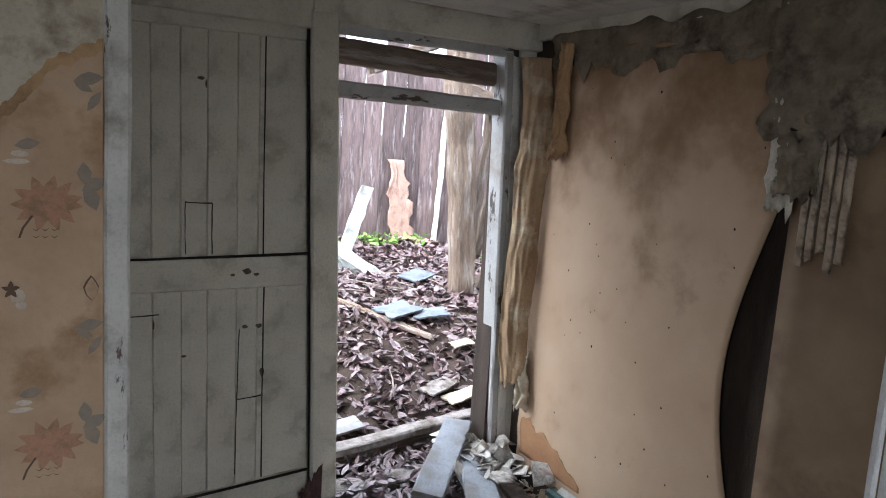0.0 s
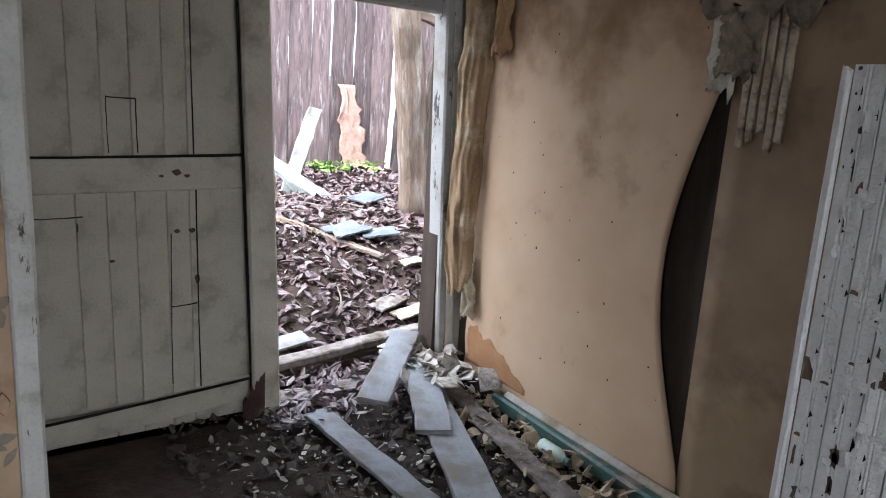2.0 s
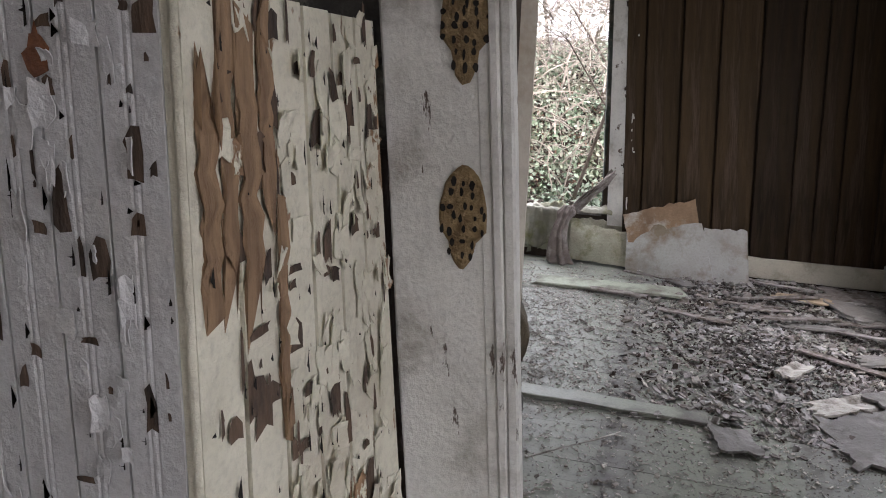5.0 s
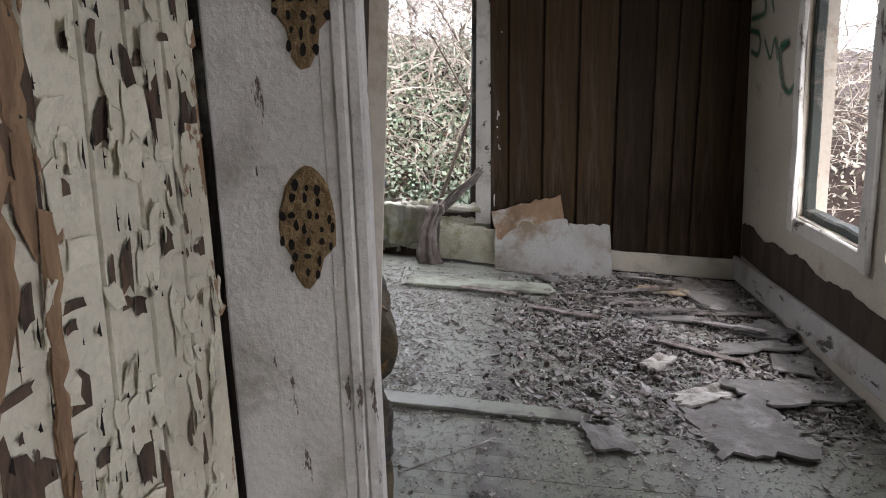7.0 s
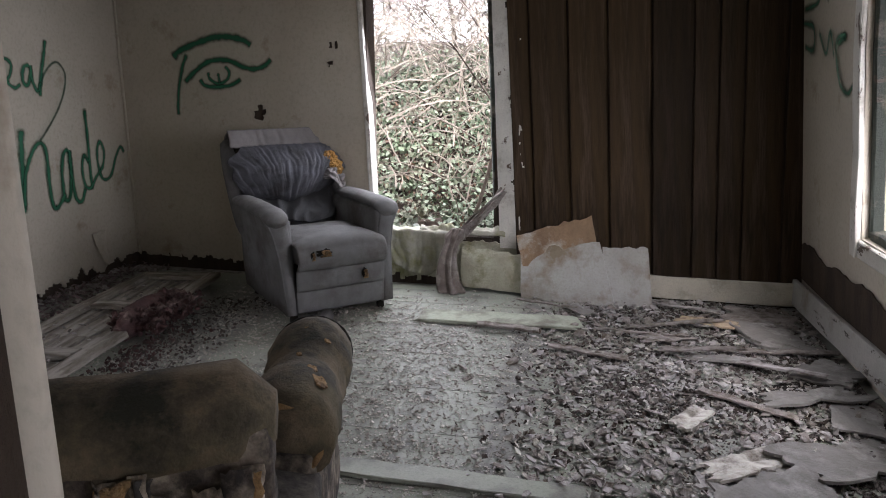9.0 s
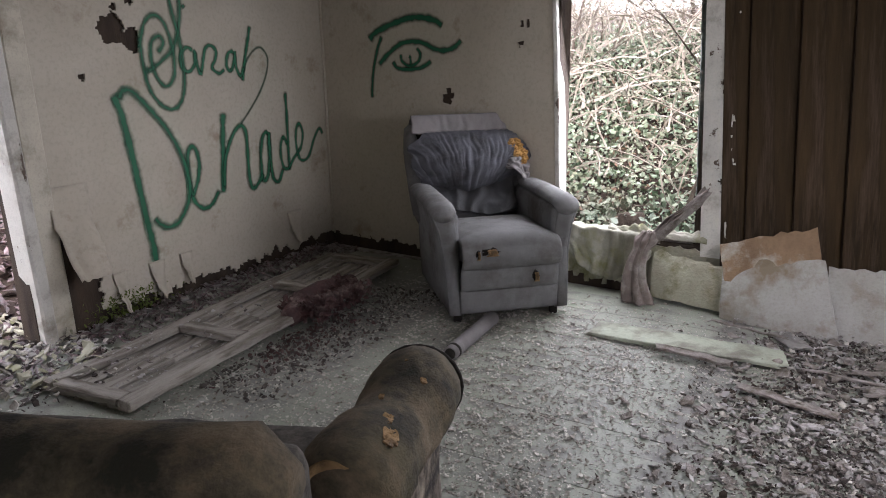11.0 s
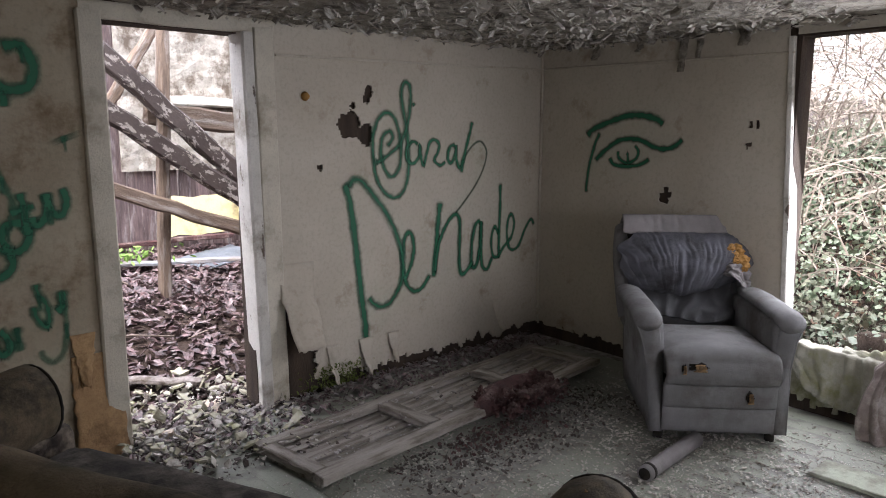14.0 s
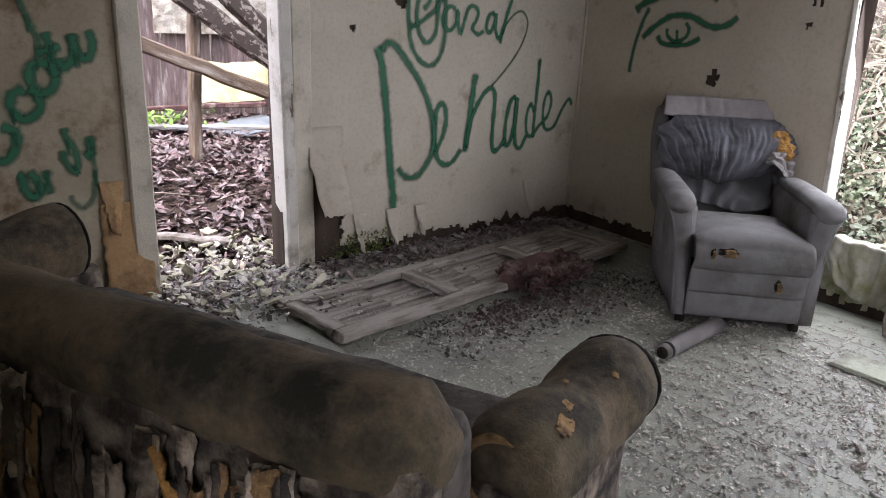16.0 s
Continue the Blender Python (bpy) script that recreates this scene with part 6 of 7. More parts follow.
leaning("leaning_board", [(6.98, -0.16, 0.0), (6.86, -0.78, 0.0), (7.05, -0.66, 0.40), (7.10, -0.14, 0.30)], M["plasterboard"], "grey plasterboard sheet leaning on the wall", 0.03, 16, 1)
leaning("leaning_board", [(7.03, -0.16, 0.22), (7.06, -0.68, 0.22), (7.10, -0.60, 0.57), (7.15, -0.10, 0.40)], M["board_raw"], "brown torn board leaning behind the sheet", 0.01, 14, 2)
leaning("leaning_board", [(6.93, -0.72, 0.0), (6.90, -1.01, 0.0), (7.06, -0.97, 0.37), (7.06, -0.68, 0.37)], M["plasterboard"], "grey plasterboard offcut leaning on the wall", 0.02, 12, 3)
leaning("leaning_board", [(7.12, 0.28, 0.03), (7.02, -0.20, 0.03), (7.12, -0.16, 0.28), (7.18, 0.28, 0.30)], M["stone"], "broken wall lining under the window", 0.02, 12, 4)


# cloth over the sill
def drape(u, v):
    y = 0.86 - u * 0.56
    s = v * 1.0
    if s < 0.3:
        p = Vector((xfar(y) + 0.06 - s * 0.3, y, 0.40))
    else:
        q = (s - 0.3) / 0.7
        p = Vector((xfar(y) - 0.035 - 0.02 * q, y, 0.40 - q * (0.12 + 0.20 * math.sin(u * 3.14) ** 0.7)))
    fold = (0.016 * math.sin(u * 26 + 7.0 * v * (u - 0.5) + 3 * nz1(u * 3, v * 2)) + 0.012 * (1 - 2 * abs(nz1(u * 4, v * 6 - 3 * u, 4)))) * (0.3 + v)
    return tuple(p + Vector((-abs(fold) - 0.01, 0.2 * fold, 0.3 * fold + 0.015 * nz1(u * 8, v * 4))))


tagged(sheet("draped_cloth", 60, 26, drape, M["cloth"], 0.004), "dirty pale cloth hanging over the window sill", "cloth")


def tail(u, v):
    a = u * 6.283 + 2.4 * v
    r = (0.030 + 0.055 * v ** 1.4 + 0.022 * math.exp(-((v - 0.12) / 0.07) ** 2)) * (1 + 0.30 * math.sin(6 * a) + 0.25 * nz1(math.cos(a) * 2, math.sin(a) * 2, v * 2.2))
    x = 7.085 - 0.05 * math.sin(v * 2.2)
    return (x + 0.75 * r * math.cos(a), 0.30 + 0.06 * math.sin(v * 2.6) + r * math.sin(a), 0.45 - 0.44 * v)


tagged(sheet("twisted_cloth", 96, 40, tail, M["cloth_pink"], 0.004), "twisted faded cloth hanging from the sill", "cloth")


def rag_end(u, v):
    """The free end of the cloth, pulled up to the window post."""
    w = (0.02 + 0.07 * math.sin(min(1, v * 1.15) * 2.6)) * (u - 0.5) * 2
    f = 0.016 * math.sin(u * 16 + 3 * v) + 0.008 * nz1(u * 9, v * 5)
    return (7.09 + 0.06 * v + f, 0.28 - 0.27 * v - 0.5 * w, 0.44 + 0.25 * v + 0.75 * w + 0.02 * nz1(u * 6, v * 3))


tagged(sheet("knotted_rag", 40, 26, rag_end, M["cloth_pink"], 0.004), "faded rag end knotted to the cloth in the window", "cloth")


def sill_heap(u, v):
    y = 0.60 - 0.62 * u
    q = v * 3.0
    h = 0.07 + 0.05 * nz1(u * 5, 2.0) + 0.02 * nz1(u * 14, v * 4)
    return (xfar(y) + 0.11 - 0.14 * v - 0.03 * math.sin(q), y, 0.375 + h * math.sin(q) * (0.6 + 0.6 * abs(nz1(u * 9, v * 3, 5))))


tagged(sheet("rumpled_cloth", 70, 20, sill_heap, M["cloth"], 0.004), "dirty pale cloth heaped along the window sill", "cloth")
tagged(plank("splintered_stick", (7.12, 0.30, 0.36), (7.16, 0.00, 0.70), 0.06, 0.02, M["timber_grey"], None, (1, 0, 0), 8, 0.006, 0.05), "splintered grey stick standing in the window", "stick")
log("stump", [(8.5, 0.79, -0.2), (8.5, 0.79, 0.1), (8.51, 0.80, 0.22)], [0.14, 0.12, 0.11], M["bark"], "mossy cut stump outside the window", "stump", 5, 14)


# rolled tube on the floor
def tube():
    t = empty("paper_tube", Matrix.Translation((5.74, 0.93, 0.045)) @ pose(0, 0, 0, 0, 0, 3.5))
    tagged(t, "rolled grey paper tube lying on the floor", "tube")
    k = 20
    rings = []
    for x, r in ((0.0, 0.030), (0.0, 0.040), (0.09, 0.040), (0.10, 0.037), (0.105, 0.040), (0.12, 0.037), (0.125, 0.040), (0.55, 0.041)):
        rings.append([Vector((x, r * math.cos(6.2832 * j / k), r * math.sin(6.2832 * j / k))) for j in range(k)])
    loft("roll", rings, M["cover_pale"], t)
    loft("plug", [[Vector((x, 0.029 * math.cos(6.2832 * j / k), 0.029 * math.sin(6.2832 * j / k))) for j in range(k)] for x in (-0.004, 0.02)], M["dark"], t)
    loft("band", [[Vector((x, 0.0415 * math.cos(6.2832 * j / k), 0.0415 * math.sin(6.2832 * j / k))) for j in range(k)] for x in (0.03, 0.05)], M["dark"], t)


tube()

# insect-eaten patches in the casing
def eaten(y, z, h, seed):
    rnd = random.Random(seed)
    p = empty("insect_damage", pose(2.6905, y, z))
    tagged(p, "insect-eaten honeycomb patch in the painted casing", "damage", kind="structure")
    n = 26
    ring = [(0.040 * math.cos(6.2832 * i / n) * (1 + 0.12 * nz1(i * 0.9, seed)) * (1 if math.sin(6.2832 * i / n) > -0.3 else 0.65), h * 0.5 * math.sin(6.2832 * i / n) * (1 + 0.06 * nz1(i * 0.7, seed + 4))) for i in range(n)]
    V = [(0.0, a, b) for a, b in ring] + [(-0.0035, a * 0.9, b * 0.93) for a, b in ring]
    F = [(i, (i + 1) % n, n + (i + 1) % n, n + i)[::-1] for i in range(n)] + [tuple(n + i for i in range(n))]
    mesh("eaten_wood", V, F, M["eaten"], p)
    V, F = [], []
    for r in range(int(h / 0.019)):
        for c in range(5):
            a, b = (c - 2) * 0.0175 + rnd.uniform(-0.004, 0.004), -h * 0.45 + r * 0.019 + rnd.uniform(-0.005, 0.005)
            if (a / 0.04) ** 2 + (b / (h * 0.46)) ** 2 > 0.85:
                continue
            base = len(V)
            w, t = rnd.uniform(0.0025, 0.0055), rnd.uniform(0.004, 0.009)
            V += [(-0.0042, a + w * math.cos(q) * rnd.uniform(0.7, 1.2), b + t * math.sin(q) * rnd.uniform(0.7, 1.2)) for q in [6.2832 * j / 7 for j in range(7)]]
            F.append(tuple(range(base, base + 7))[::-1])
    tagged(mesh("bore_holes", V, F, M["dark"], p), "dark bore holes", kind="stuff")


M["eaten"] = mat("eaten_wood", (0.30, 0.21, 0.10), (0.17, 0.11, 0.05), 40, 0.9, 0.8, 120)
eaten(0.0, 1.202, 0.168, 1)
eaten(0.006, 1.503, 0.19, 2)

# south wall: bare strip and loose skirting
tagged(sheet("wall_south_strip", 60, 8, lambda u, v: SOUTH @ Vector((7.05 - u * 2.85, 0.008, 0.22 + v * (0.24 + 0.05 * nz1(u * 9) + 0.02 * nz1(u * 40) - 0.06 * max(0, 0.25 - u)))), M["core"], 0.006, None, False), "bare dark boards where plaster fell off", "wall", kind="structure")
trim("skirting_south", (7.18, YS + 0.06, 0.12), (4.5, YS + 0.03, 0.20), 0.16, 0.03, M["paint_grey"], "loose cream skirting board", NB, 30, 0.003)
trim("trim_rail_north", (5.02, YN - 0.024, 2.06), (7.36, YN - 0.024, 2.105), 0.014, 0.014, M["plaster"], "thin plaster bead along the wall", NB, 31, 0.001, 0)
trim("trim_rail_east", (xfar(2.9) - 0.024, 2.94, 2.105), (xfar(1.0) - 0.024, 1.0, 2.09), 0.014, 0.014, M["plaster"], "thin plaster bead along the wall", EB, 32, 0.001, 0)
trim("trim_corner", (7.35, YN - 0.03, 0.1), (7.35, YN - 0.03, ZC), 0.018, 0.018, M["plaster"], "plaster bead in the corner", EB, 33, 0.001, 0)

# curled plaster and paper at the foot of the wall
def curl(name, place, u0, w, z0, z1, out, material, label, seed=0, tip=0.0, n=14):
    def f(a, b):
        z = z1 + (z0 - z1) * b
        o = 0.026 + out * b * b + 0.4 * out * nz1(a * 2, b * 2, seed) * b
        taper = 1 - tip * b
        return place(u0 + (a - 0.5) * w * taper + 0.03 * nz1(b * 4, seed) * b + 0.012 * nz1(b * 15, a * 3, seed), z + 0.02 * nz1(a * 8, seed) * b, o + 0.012 * math.sin(a * 3.1) * b)
    return tagged(sheet(name, n, n, f, material, 0.004), label, "peeling plaster")


# dark sheet over the plaster: bare boards and the flap's shadow in one colour
tagged(sheet("wall_bare_patch", 16, 16, lambda u, v: nw(5.02 + u * (0.20 - 0.05 * v) + 0.02 * nz1(v * 5, 3), 0.04 + v * (0.50 + 0.05 * nz1(u * 6, 2)), 0.031), M["core"], 0.003, None, False), "dark patch for bare boards and the shadow under the peeled plaster", "wall", kind="structure")
curl("peeling_flap", nw, 5.11, 0.25, 0.36, 0.86, 0.16, M["plaster"], "curled sheet of plaster peeling beside the doorway", 1, 0.25)
curl("peeling_flap", nw, 5.36, 0.10, 0.06, 0.30, 0.05, M["plaster"], "peeling plaster point at the foot of the wall", 2, 0.8)
curl("peeling_flap", nw, 5.62, 0.12, 0.07, 0.30, 0.05, M["plaster"], "peeling plaster point at the foot of the wall", 3, 0.8)
curl("peeling_flap", nw, 5.85, 0.10, 0.10, 0.30, 0.04, M["plaster"], "peeling plaster point at the foot of the wall", 4, 0.8)
curl("peeling_flap", nw, 6.9, 0.16, 0.12, 0.36, 0.05, M["plaster"], "peeling plaster point at the foot of the wall", 5, 0.7)
curl("folded_cardboard", nw, 3.95, 0.22, 0.02, 0.55, 0.05, M["paper_tan"], "folded brown lining paper at the door post", 6, -0.1)
curl("peeling_flap", nw, 3.90, 0.12, 0.40, 0.66, 0.03, M["paper_tan"], "torn brown lining paper beside the post", 7, 0.7)
for i, (y, w, z0) in enumerate(((1.72, 0.07, 2.02), (2.42, 0.08, 2.14), (1.60, 0.05, 2.10), (1.30, 0.09, 2.15), (2.05, 0.06, 2.17))):
    curl("hanging_scrap", ew, y, w, z0, ZC, 0.03, M["ceiling"], "strip of plaster hanging from the ceiling edge", 10 + i, 0.3, 8)
crumbs("ceiling_scabs", 1500, lambda r: (r.uniform(4.2, 7.25), r.uniform(0.6, 2.9), ZC - 0.022 - 0.018 * r.random()), (0.01, 0.05), M["chip"], "scabs of loose ceiling plaster", "plaster", 0.2, 15, 0.45)
# moss at the wall foot
leaves("moss", 500, lambda r: (r.gauss(5.38, 0.12), YN - 0.03 - 0.03 * r.random(), 0.05 + 0.14 * r.random() ** 2), (0.006, 0.016), M["moss"], "green moss at the foot of the wall", "moss", 17, 0.8)


# ---- first room: paper, stains and debris ----
def ww(u, z, off=0.0):
    return (u, 1.95 - off, z)


def flat(name, polys, place, material, off, parent=None):
    """Thin printed shapes on a wall, each a polygon of (u, z)."""
    V, F = [], []
    for i, poly in enumerate(polys):
        b = len(V)
        V += [place(u, z, off + 0.00012 * i) for u, z in poly]
        F.append(tuple(range(b, b + len(poly))))
    return mesh(name, V, F, material, parent)


def blob(u, z, rx, rz, n=9, rough=0.25, seed=0.0, turn=0.0):
    c, s = math.cos(turn), math.sin(turn)
    out = []
    for i in range(n):
        a = 6.2832 * i / n
        r = 1 + rough * nz1(i * 1.9, seed)
        x, y = rx * r * math.cos(a), rz * r * math.sin(a)
        out.append((u + x * c - y * s, z + x * s + y * c))
    return out


def leaf_shape(u, z, ln, w, turn):
    c, s = math.cos(turn), math.sin(turn)
    pts = [(-1, 0), (-0.5, 0.7), (0.1, 1), (0.6, 0.55), (1, 0), (0.6, -0.5), (0.1, -0.9), (-0.5, -0.65)]
    return [(u + ln * a * c - w * b * s, z + ln * a * s + w * b * c) for a, b in pts]


for r in range(-1, 4):
    z0 = 1.391 + 0.62 - 0.62 * r
    prt = empty("printed_flower", (pose(0, 0, 0)))
    tagged(prt, "faded orange flower and grey leaves printed on wallpaper", "wallpaper print", "wallpaper flowers", kind="structure")
    flat("petals", [leaf_shape(0.535 + 0.038 * math.cos(a), z0 + 0.030 * math.sin(a), 0.042, 0.017, a + 0.1 * math.sin(3 * a)) for a in [0.2 + i * 0.60 for i in range(11)]], ww, M["flower"], 0.0030, prt)
    flat("flower_heart", [blob(0.537, z0 - 0.012, 0.02, 0.016, 8, 0.3, r)], ww, M["flower"], 0.0052, prt)
    flat("stem", [[(0.50, z0 - 0.03), (0.48, z0 - 0.06), (0.472, z0 - 0.085), (0.477, z0 - 0.085), (0.486, z0 - 0.06), (0.506, z0 - 0.03)]]
         + [[(0.50 + q * 0.02, z0 - 0.06 - w), (0.51 + q * 0.02, z0 - 0.068 - w), (0.52 + q * 0.02, z0 - 0.06 - w), (0.51 + q * 0.02, z0 - 0.0655 - w)] for q in range(3) for w in (0, 0.018)], ww, M["print_dark"], 0.0038, prt)
    flat("grey_leaves", [leaf_shape(0.618, z0 + 0.075, 0.03, 0.018, 1.7), leaf_shape(0.640, z0 + 0.048, 0.034, 0.018, 0.5), leaf_shape(0.632, z0 + 0.015, 0.034, 0.020, -1.2), leaf_shape(0.495, z0 + 0.142, 0.028, 0.015, 0.2),
                         leaf_shape(0.628, z0 - 0.312, 0.034, 0.017, 0.2), leaf_shape(0.615, z0 - 0.332, 0.024, 0.012, -0.5), leaf_shape(0.640, z0 + 0.255, 0.03, 0.012, 1.0)], ww, M["print_grey"], 0.0030, prt)
    flat("outline_leaf", [leaf_shape(0.632, z0 - 0.215, 0.034, 0.0195, 1.6)], ww, M["print_dark"], 0.0026, prt)
    flat("outline_leaf_inside", [leaf_shape(0.633, z0 - 0.217, 0.030, 0.0165, 1.6)], ww, M["wallpaper"], 0.0046, prt)
    flat("pale_spots", [blob(0.478, z0 + 0.118, 0.020, 0.008, 8, 0.3, 1), blob(0.472, z0 + 0.100, 0.028, 0.007, 8, 0.2, 2), blob(0.470, z0 - 0.228, 0.016, 0.018, 8, 0.4, 3), blob(0.476, z0 - 0.252, 0.012, 0.010, 8, 0.3, 4)], ww, M["print_white"], 0.0030, prt)
    flat("small_flower", [leaf_shape(0.455 + 0.008 * math.cos(a), z0 - 0.212 + 0.010 * math.sin(a), 0.013, 0.006, a) for a in [0.3 + i * 1.257 for i in range(5)]], ww, M["print_dark"], 0.0056, prt)
# bare plaster where the wallpaper tore off at the top
def tear_foot(x):
    """Height of the torn edge of the wallpaper along the wall."""
    if x > 0.44:
        z = 1.62 + 0.13 * min(1, (x - 0.44) / 0.12) + 0.05 * max(0, x - 0.56) / 0.1
    else:
        z = 1.33 + 0.29 * max(0, (x - 0.375) / 0.065) - 0.25 * max(0, 0.2 - x)
    return z + 0.014 * nz1(x * 40) + 0.008 * nz1(x * 130)


tagged(sheet("wall_torn_paper", 260, 30, lambda u, v: ww(-0.9 + u * 1.56, 2.2 - v * (2.2 - tear_foot(-0.9 + u * 1.56)), 0.0075), M["lining"], 0.003, None, False),
       "pale mottled wall lining where wallpaper tore away", "wall", kind="structure")
tagged(sheet("wall_paper_core", 260, 3, lambda u, v: ww(-0.9 + u * 1.56, tear_foot(-0.9 + u * 1.56) - v * (0.030 + 0.025 * nz1(u * 14, 3) + 0.07 * max(0, 0.42 + 0.9 - u * 1.56) * (u > 0.6)), 0.0055), M["paper_tan"], 0.002, None, False),
       "bare tan paper along the torn edge", "wall", kind="structure")

# ceiling boards of the first room
cb = empty("ceiling_boards")
tagged(cb, "white painted ceiling boards with dark joints", "ceiling", kind="structure")
for i in range(26):
    y = -2.0 + i * 0.19
    plank("plank", (-2.3, y, ZC - 0.04), (2.69, y, ZC - 0.045), 0.184, 0.014, M["ceiling_white"], cb, seed=i, jit=0.001, n=4)

# nail holes in the hardboard
V, F = [], []
rnd = random.Random(8)
for _ in range(38):
    u, v = rnd.uniform(0.06, 0.97), rnd.uniform(0.04, 0.96)
    p = Vector(hard1(u, v))
    r = rnd.uniform(0.002, 0.005)
    b = len(V)
    V += [p + Vector((-0.0045, r * math.cos(a) * rnd.uniform(0.7, 1.2), r * math.sin(a) * rnd.uniform(0.8, 1.5))) for a in [k * 6.2832 / 7 for k in range(7)]]
    F.append(tuple(range(b, b + 7)))
tagged(mesh("nail_holes", V, F, M["dark"]), "dark nail holes in the hardboard", "nail holes", kind="stuff")
# water stain at the foot of the hardboard
tagged(sheet("wall_stain", 24, 8, lambda u, v: (lambda p: (p[0] - 0.0045, p[1], p[2]))(hard1(0.02 + 0.36 * u, 0.035 + v * (0.085 + 0.06 * nz1(u * 5, 3) + 0.05 * math.sin(u * 3.1) + 0.02 * nz1(u * 22)) * (1.0 - 0.85 * u))), M["stain"], 0.001), "brown water stain at the foot of the hardboard", "stain", kind="structure")


def hang(name, y0, y1, z0, z1, x, material, label, seed=0, fold=0.02, bulge=0.03, ragged=0.05, n=(18, 34), lean=0.0):
    """Old paper hanging on the partition, folded and torn along its edges."""
    def f(u, v):
        z = z1 + (z0 - z1) * v + (ragged * (nz1(u * 6, seed) + 0.5 * nz1(u * 23, seed + 1)) if v > 0.98 else 0) + (0.3 * ragged * nz1(u * 9, seed + 2) if v < 0.02 else 0)
        y = y0 + (y1 - y0) * u + 0.3 * ragged * nz1(v * 6, seed + u * 3) * abs(2 * u - 1) ** 2 + lean * v
        return (x - bulge * math.sin(u * 3.14) * (0.4 + v) - fold * abs(math.sin(u * 7 + 4 * nz1(v * 2, seed))) - 0.012 * nz1(u * 5, v * 9, seed) - 0.009 * nz1(u * 9, v * 24, seed + 3), y, z)
    return tagged(sheet(name, n[0], n[1], f, material, 0.003), label, "torn paper")


M["paper_brown"] = mat("brown_lining_paper", (0.36, 0.25, 0.145), (0.25, 0.165, 0.09), 5, 0.85, 0.35, 60, (0.50, 0.42, 0.30), 4, 0.3)
def corner_paper(u, v):
    """A broad torn sheet that hangs across the corner from the door casing to the partition."""
    e = 2 * u - 1
    w = 0.075 + 0.012 * nz1(v * 5, 2.0) + 0.010 * nz1(v * 17, 6.0) - 0.035 * max(0, v - 0.8) * 5 * (0.6 + 0.4 * nz1(u * 4, 8))
    drift = 0.035 * math.sin(v * 5.0) * (1 - v) + 0.012 * nz1(v * 4, 1.0)
    s = e * w + drift
    ridge = 0.022 * (1 - 2 * abs(nz1(u * 2.6 + v * 1.5, v * 2.5, 3))) + 0.010 * (1 - 2 * abs(nz1(u * 5, v * 9, 5)))
    return (2.640 + 0.72 * s - 0.7 * ridge - 0.02 * math.cos(e * 1.5), 2.855 - 0.69 * s - 0.7 * ridge - 0.02 * math.cos(e * 1.5), 2.04 - 1.62 * v + (0.07 * nz1(u * 5, 4) + 0.03 * nz1(u * 19, 4) if v > 0.97 else 0))


tagged(sheet("hanging_paper", 26, 90, corner_paper, M["paper_brown"], 0.003), "brown lining paper crumpled and hanging in the corner", "torn paper")
hang("hanging_paper", 2.86, 2.78, 0.30, 0.60, 2.690, M["lining"], "pale lining paper hanging in the corner", 3, 0.03, 0.03, lean=-0.03)
hang("hanging_paper", 2.72, 2.63, 1.58, 2.10, 2.690, M["paper_tan"], "curled strip of tan paper hanging from the cornice", 4, 0.02, 0.035)
hang("torn_paper", 2.80, 1.58, 1.98, 2.15, 2.695, M["paper_grey"], "grey torn paper along the top of the wall", 5, 0.006, 0.006, 0.14, (50, 8))
hang("torn_paper", 1.60, 1.10, 1.70, 2.16, 2.690, M["paper_grey"], "grey mouldy paper peeling off the wall", 6, 0.012, 0.015, 0.12)
hang("torn_paper", 1.52, 1.36, 1.50, 1.78, 2.684, M["paper_grey"], "torn strip of grey paper on the wall", 9, 0.01, 0.012, 0.06)
hang("torn_paper", 1.55, 1.44, 1.45, 1.85, 2.685, M["paint_cream"], "pale broken edge strip", 7, 0.004, 0.004, 0.05)
for i in range(5):
    y = 1.405 - i * 0.034
    tagged(plank("lath", (2.698, y, 1.28 + 0.03 * (i % 3)), (2.692, y - 0.005, 1.86 - 0.04 * i), 0.026, 0.012, M["chip_tan"], None, EB, i, 0.0015, 0.02), "pale thin lath under torn paper", "lath", "laths on the wall")
tagged(sheet("wall_mottled", 30, 16, lambda u, v: (2.722, 1.15 - u * 1.05, 1.30 + v * 0.95), M["mottled"], 0.004), "dark mottled old paint above the cupboard", "wall", kind="structure")
tagged(sheet("cupboard_top", 8, 8, lambda u, v: (2.20 + u * 0.50, 0.18 + v * 0.60, 1.47), M["core"], 0.02), "dusty dark top inside the cupboard", "shelf")

# boards and rubble by the doorway
def loose(name, a, b, w, t, material, label, seed, up=(0, 0, 1), jit=0.004):
    return tagged(plank(name, a, b, w, t, material, None, up, seed, jit, 0.015, 8), label, "board", "loose boards by the doorway")


loose("loose_board", (2.46, 2.98, 0.02), (2.04, 1.70, -0.05), 0.17, 0.022, M["timber_pale"], "long pale grey board lying in rubble", 1)
loose("loose_board", (2.44, 2.86, 0.055), (2.17, 2.28, 0.0), 0.155, 0.03, M["timber_pale"], "short grey board with peeled paint", 2)
loose("loose_board", (2.50, 3.12, 0.13), (2.05, 2.62, 0.02), 0.15, 0.03, M["timber_pale"], "grey board with peeling white paint", 3)
loose("loose_board", (1.85, 2.78, -0.06), (1.93, 1.95, -0.085), 0.12, 0.022, M["timber_pale"], "pale board lying on the dirt", 4)
loose("loose_board", (2.53, 2.72, -0.03), (2.38, 1.50, -0.08), 0.10, 0.02, M["timber_grey"], "grey split board lying by the wall", 5)
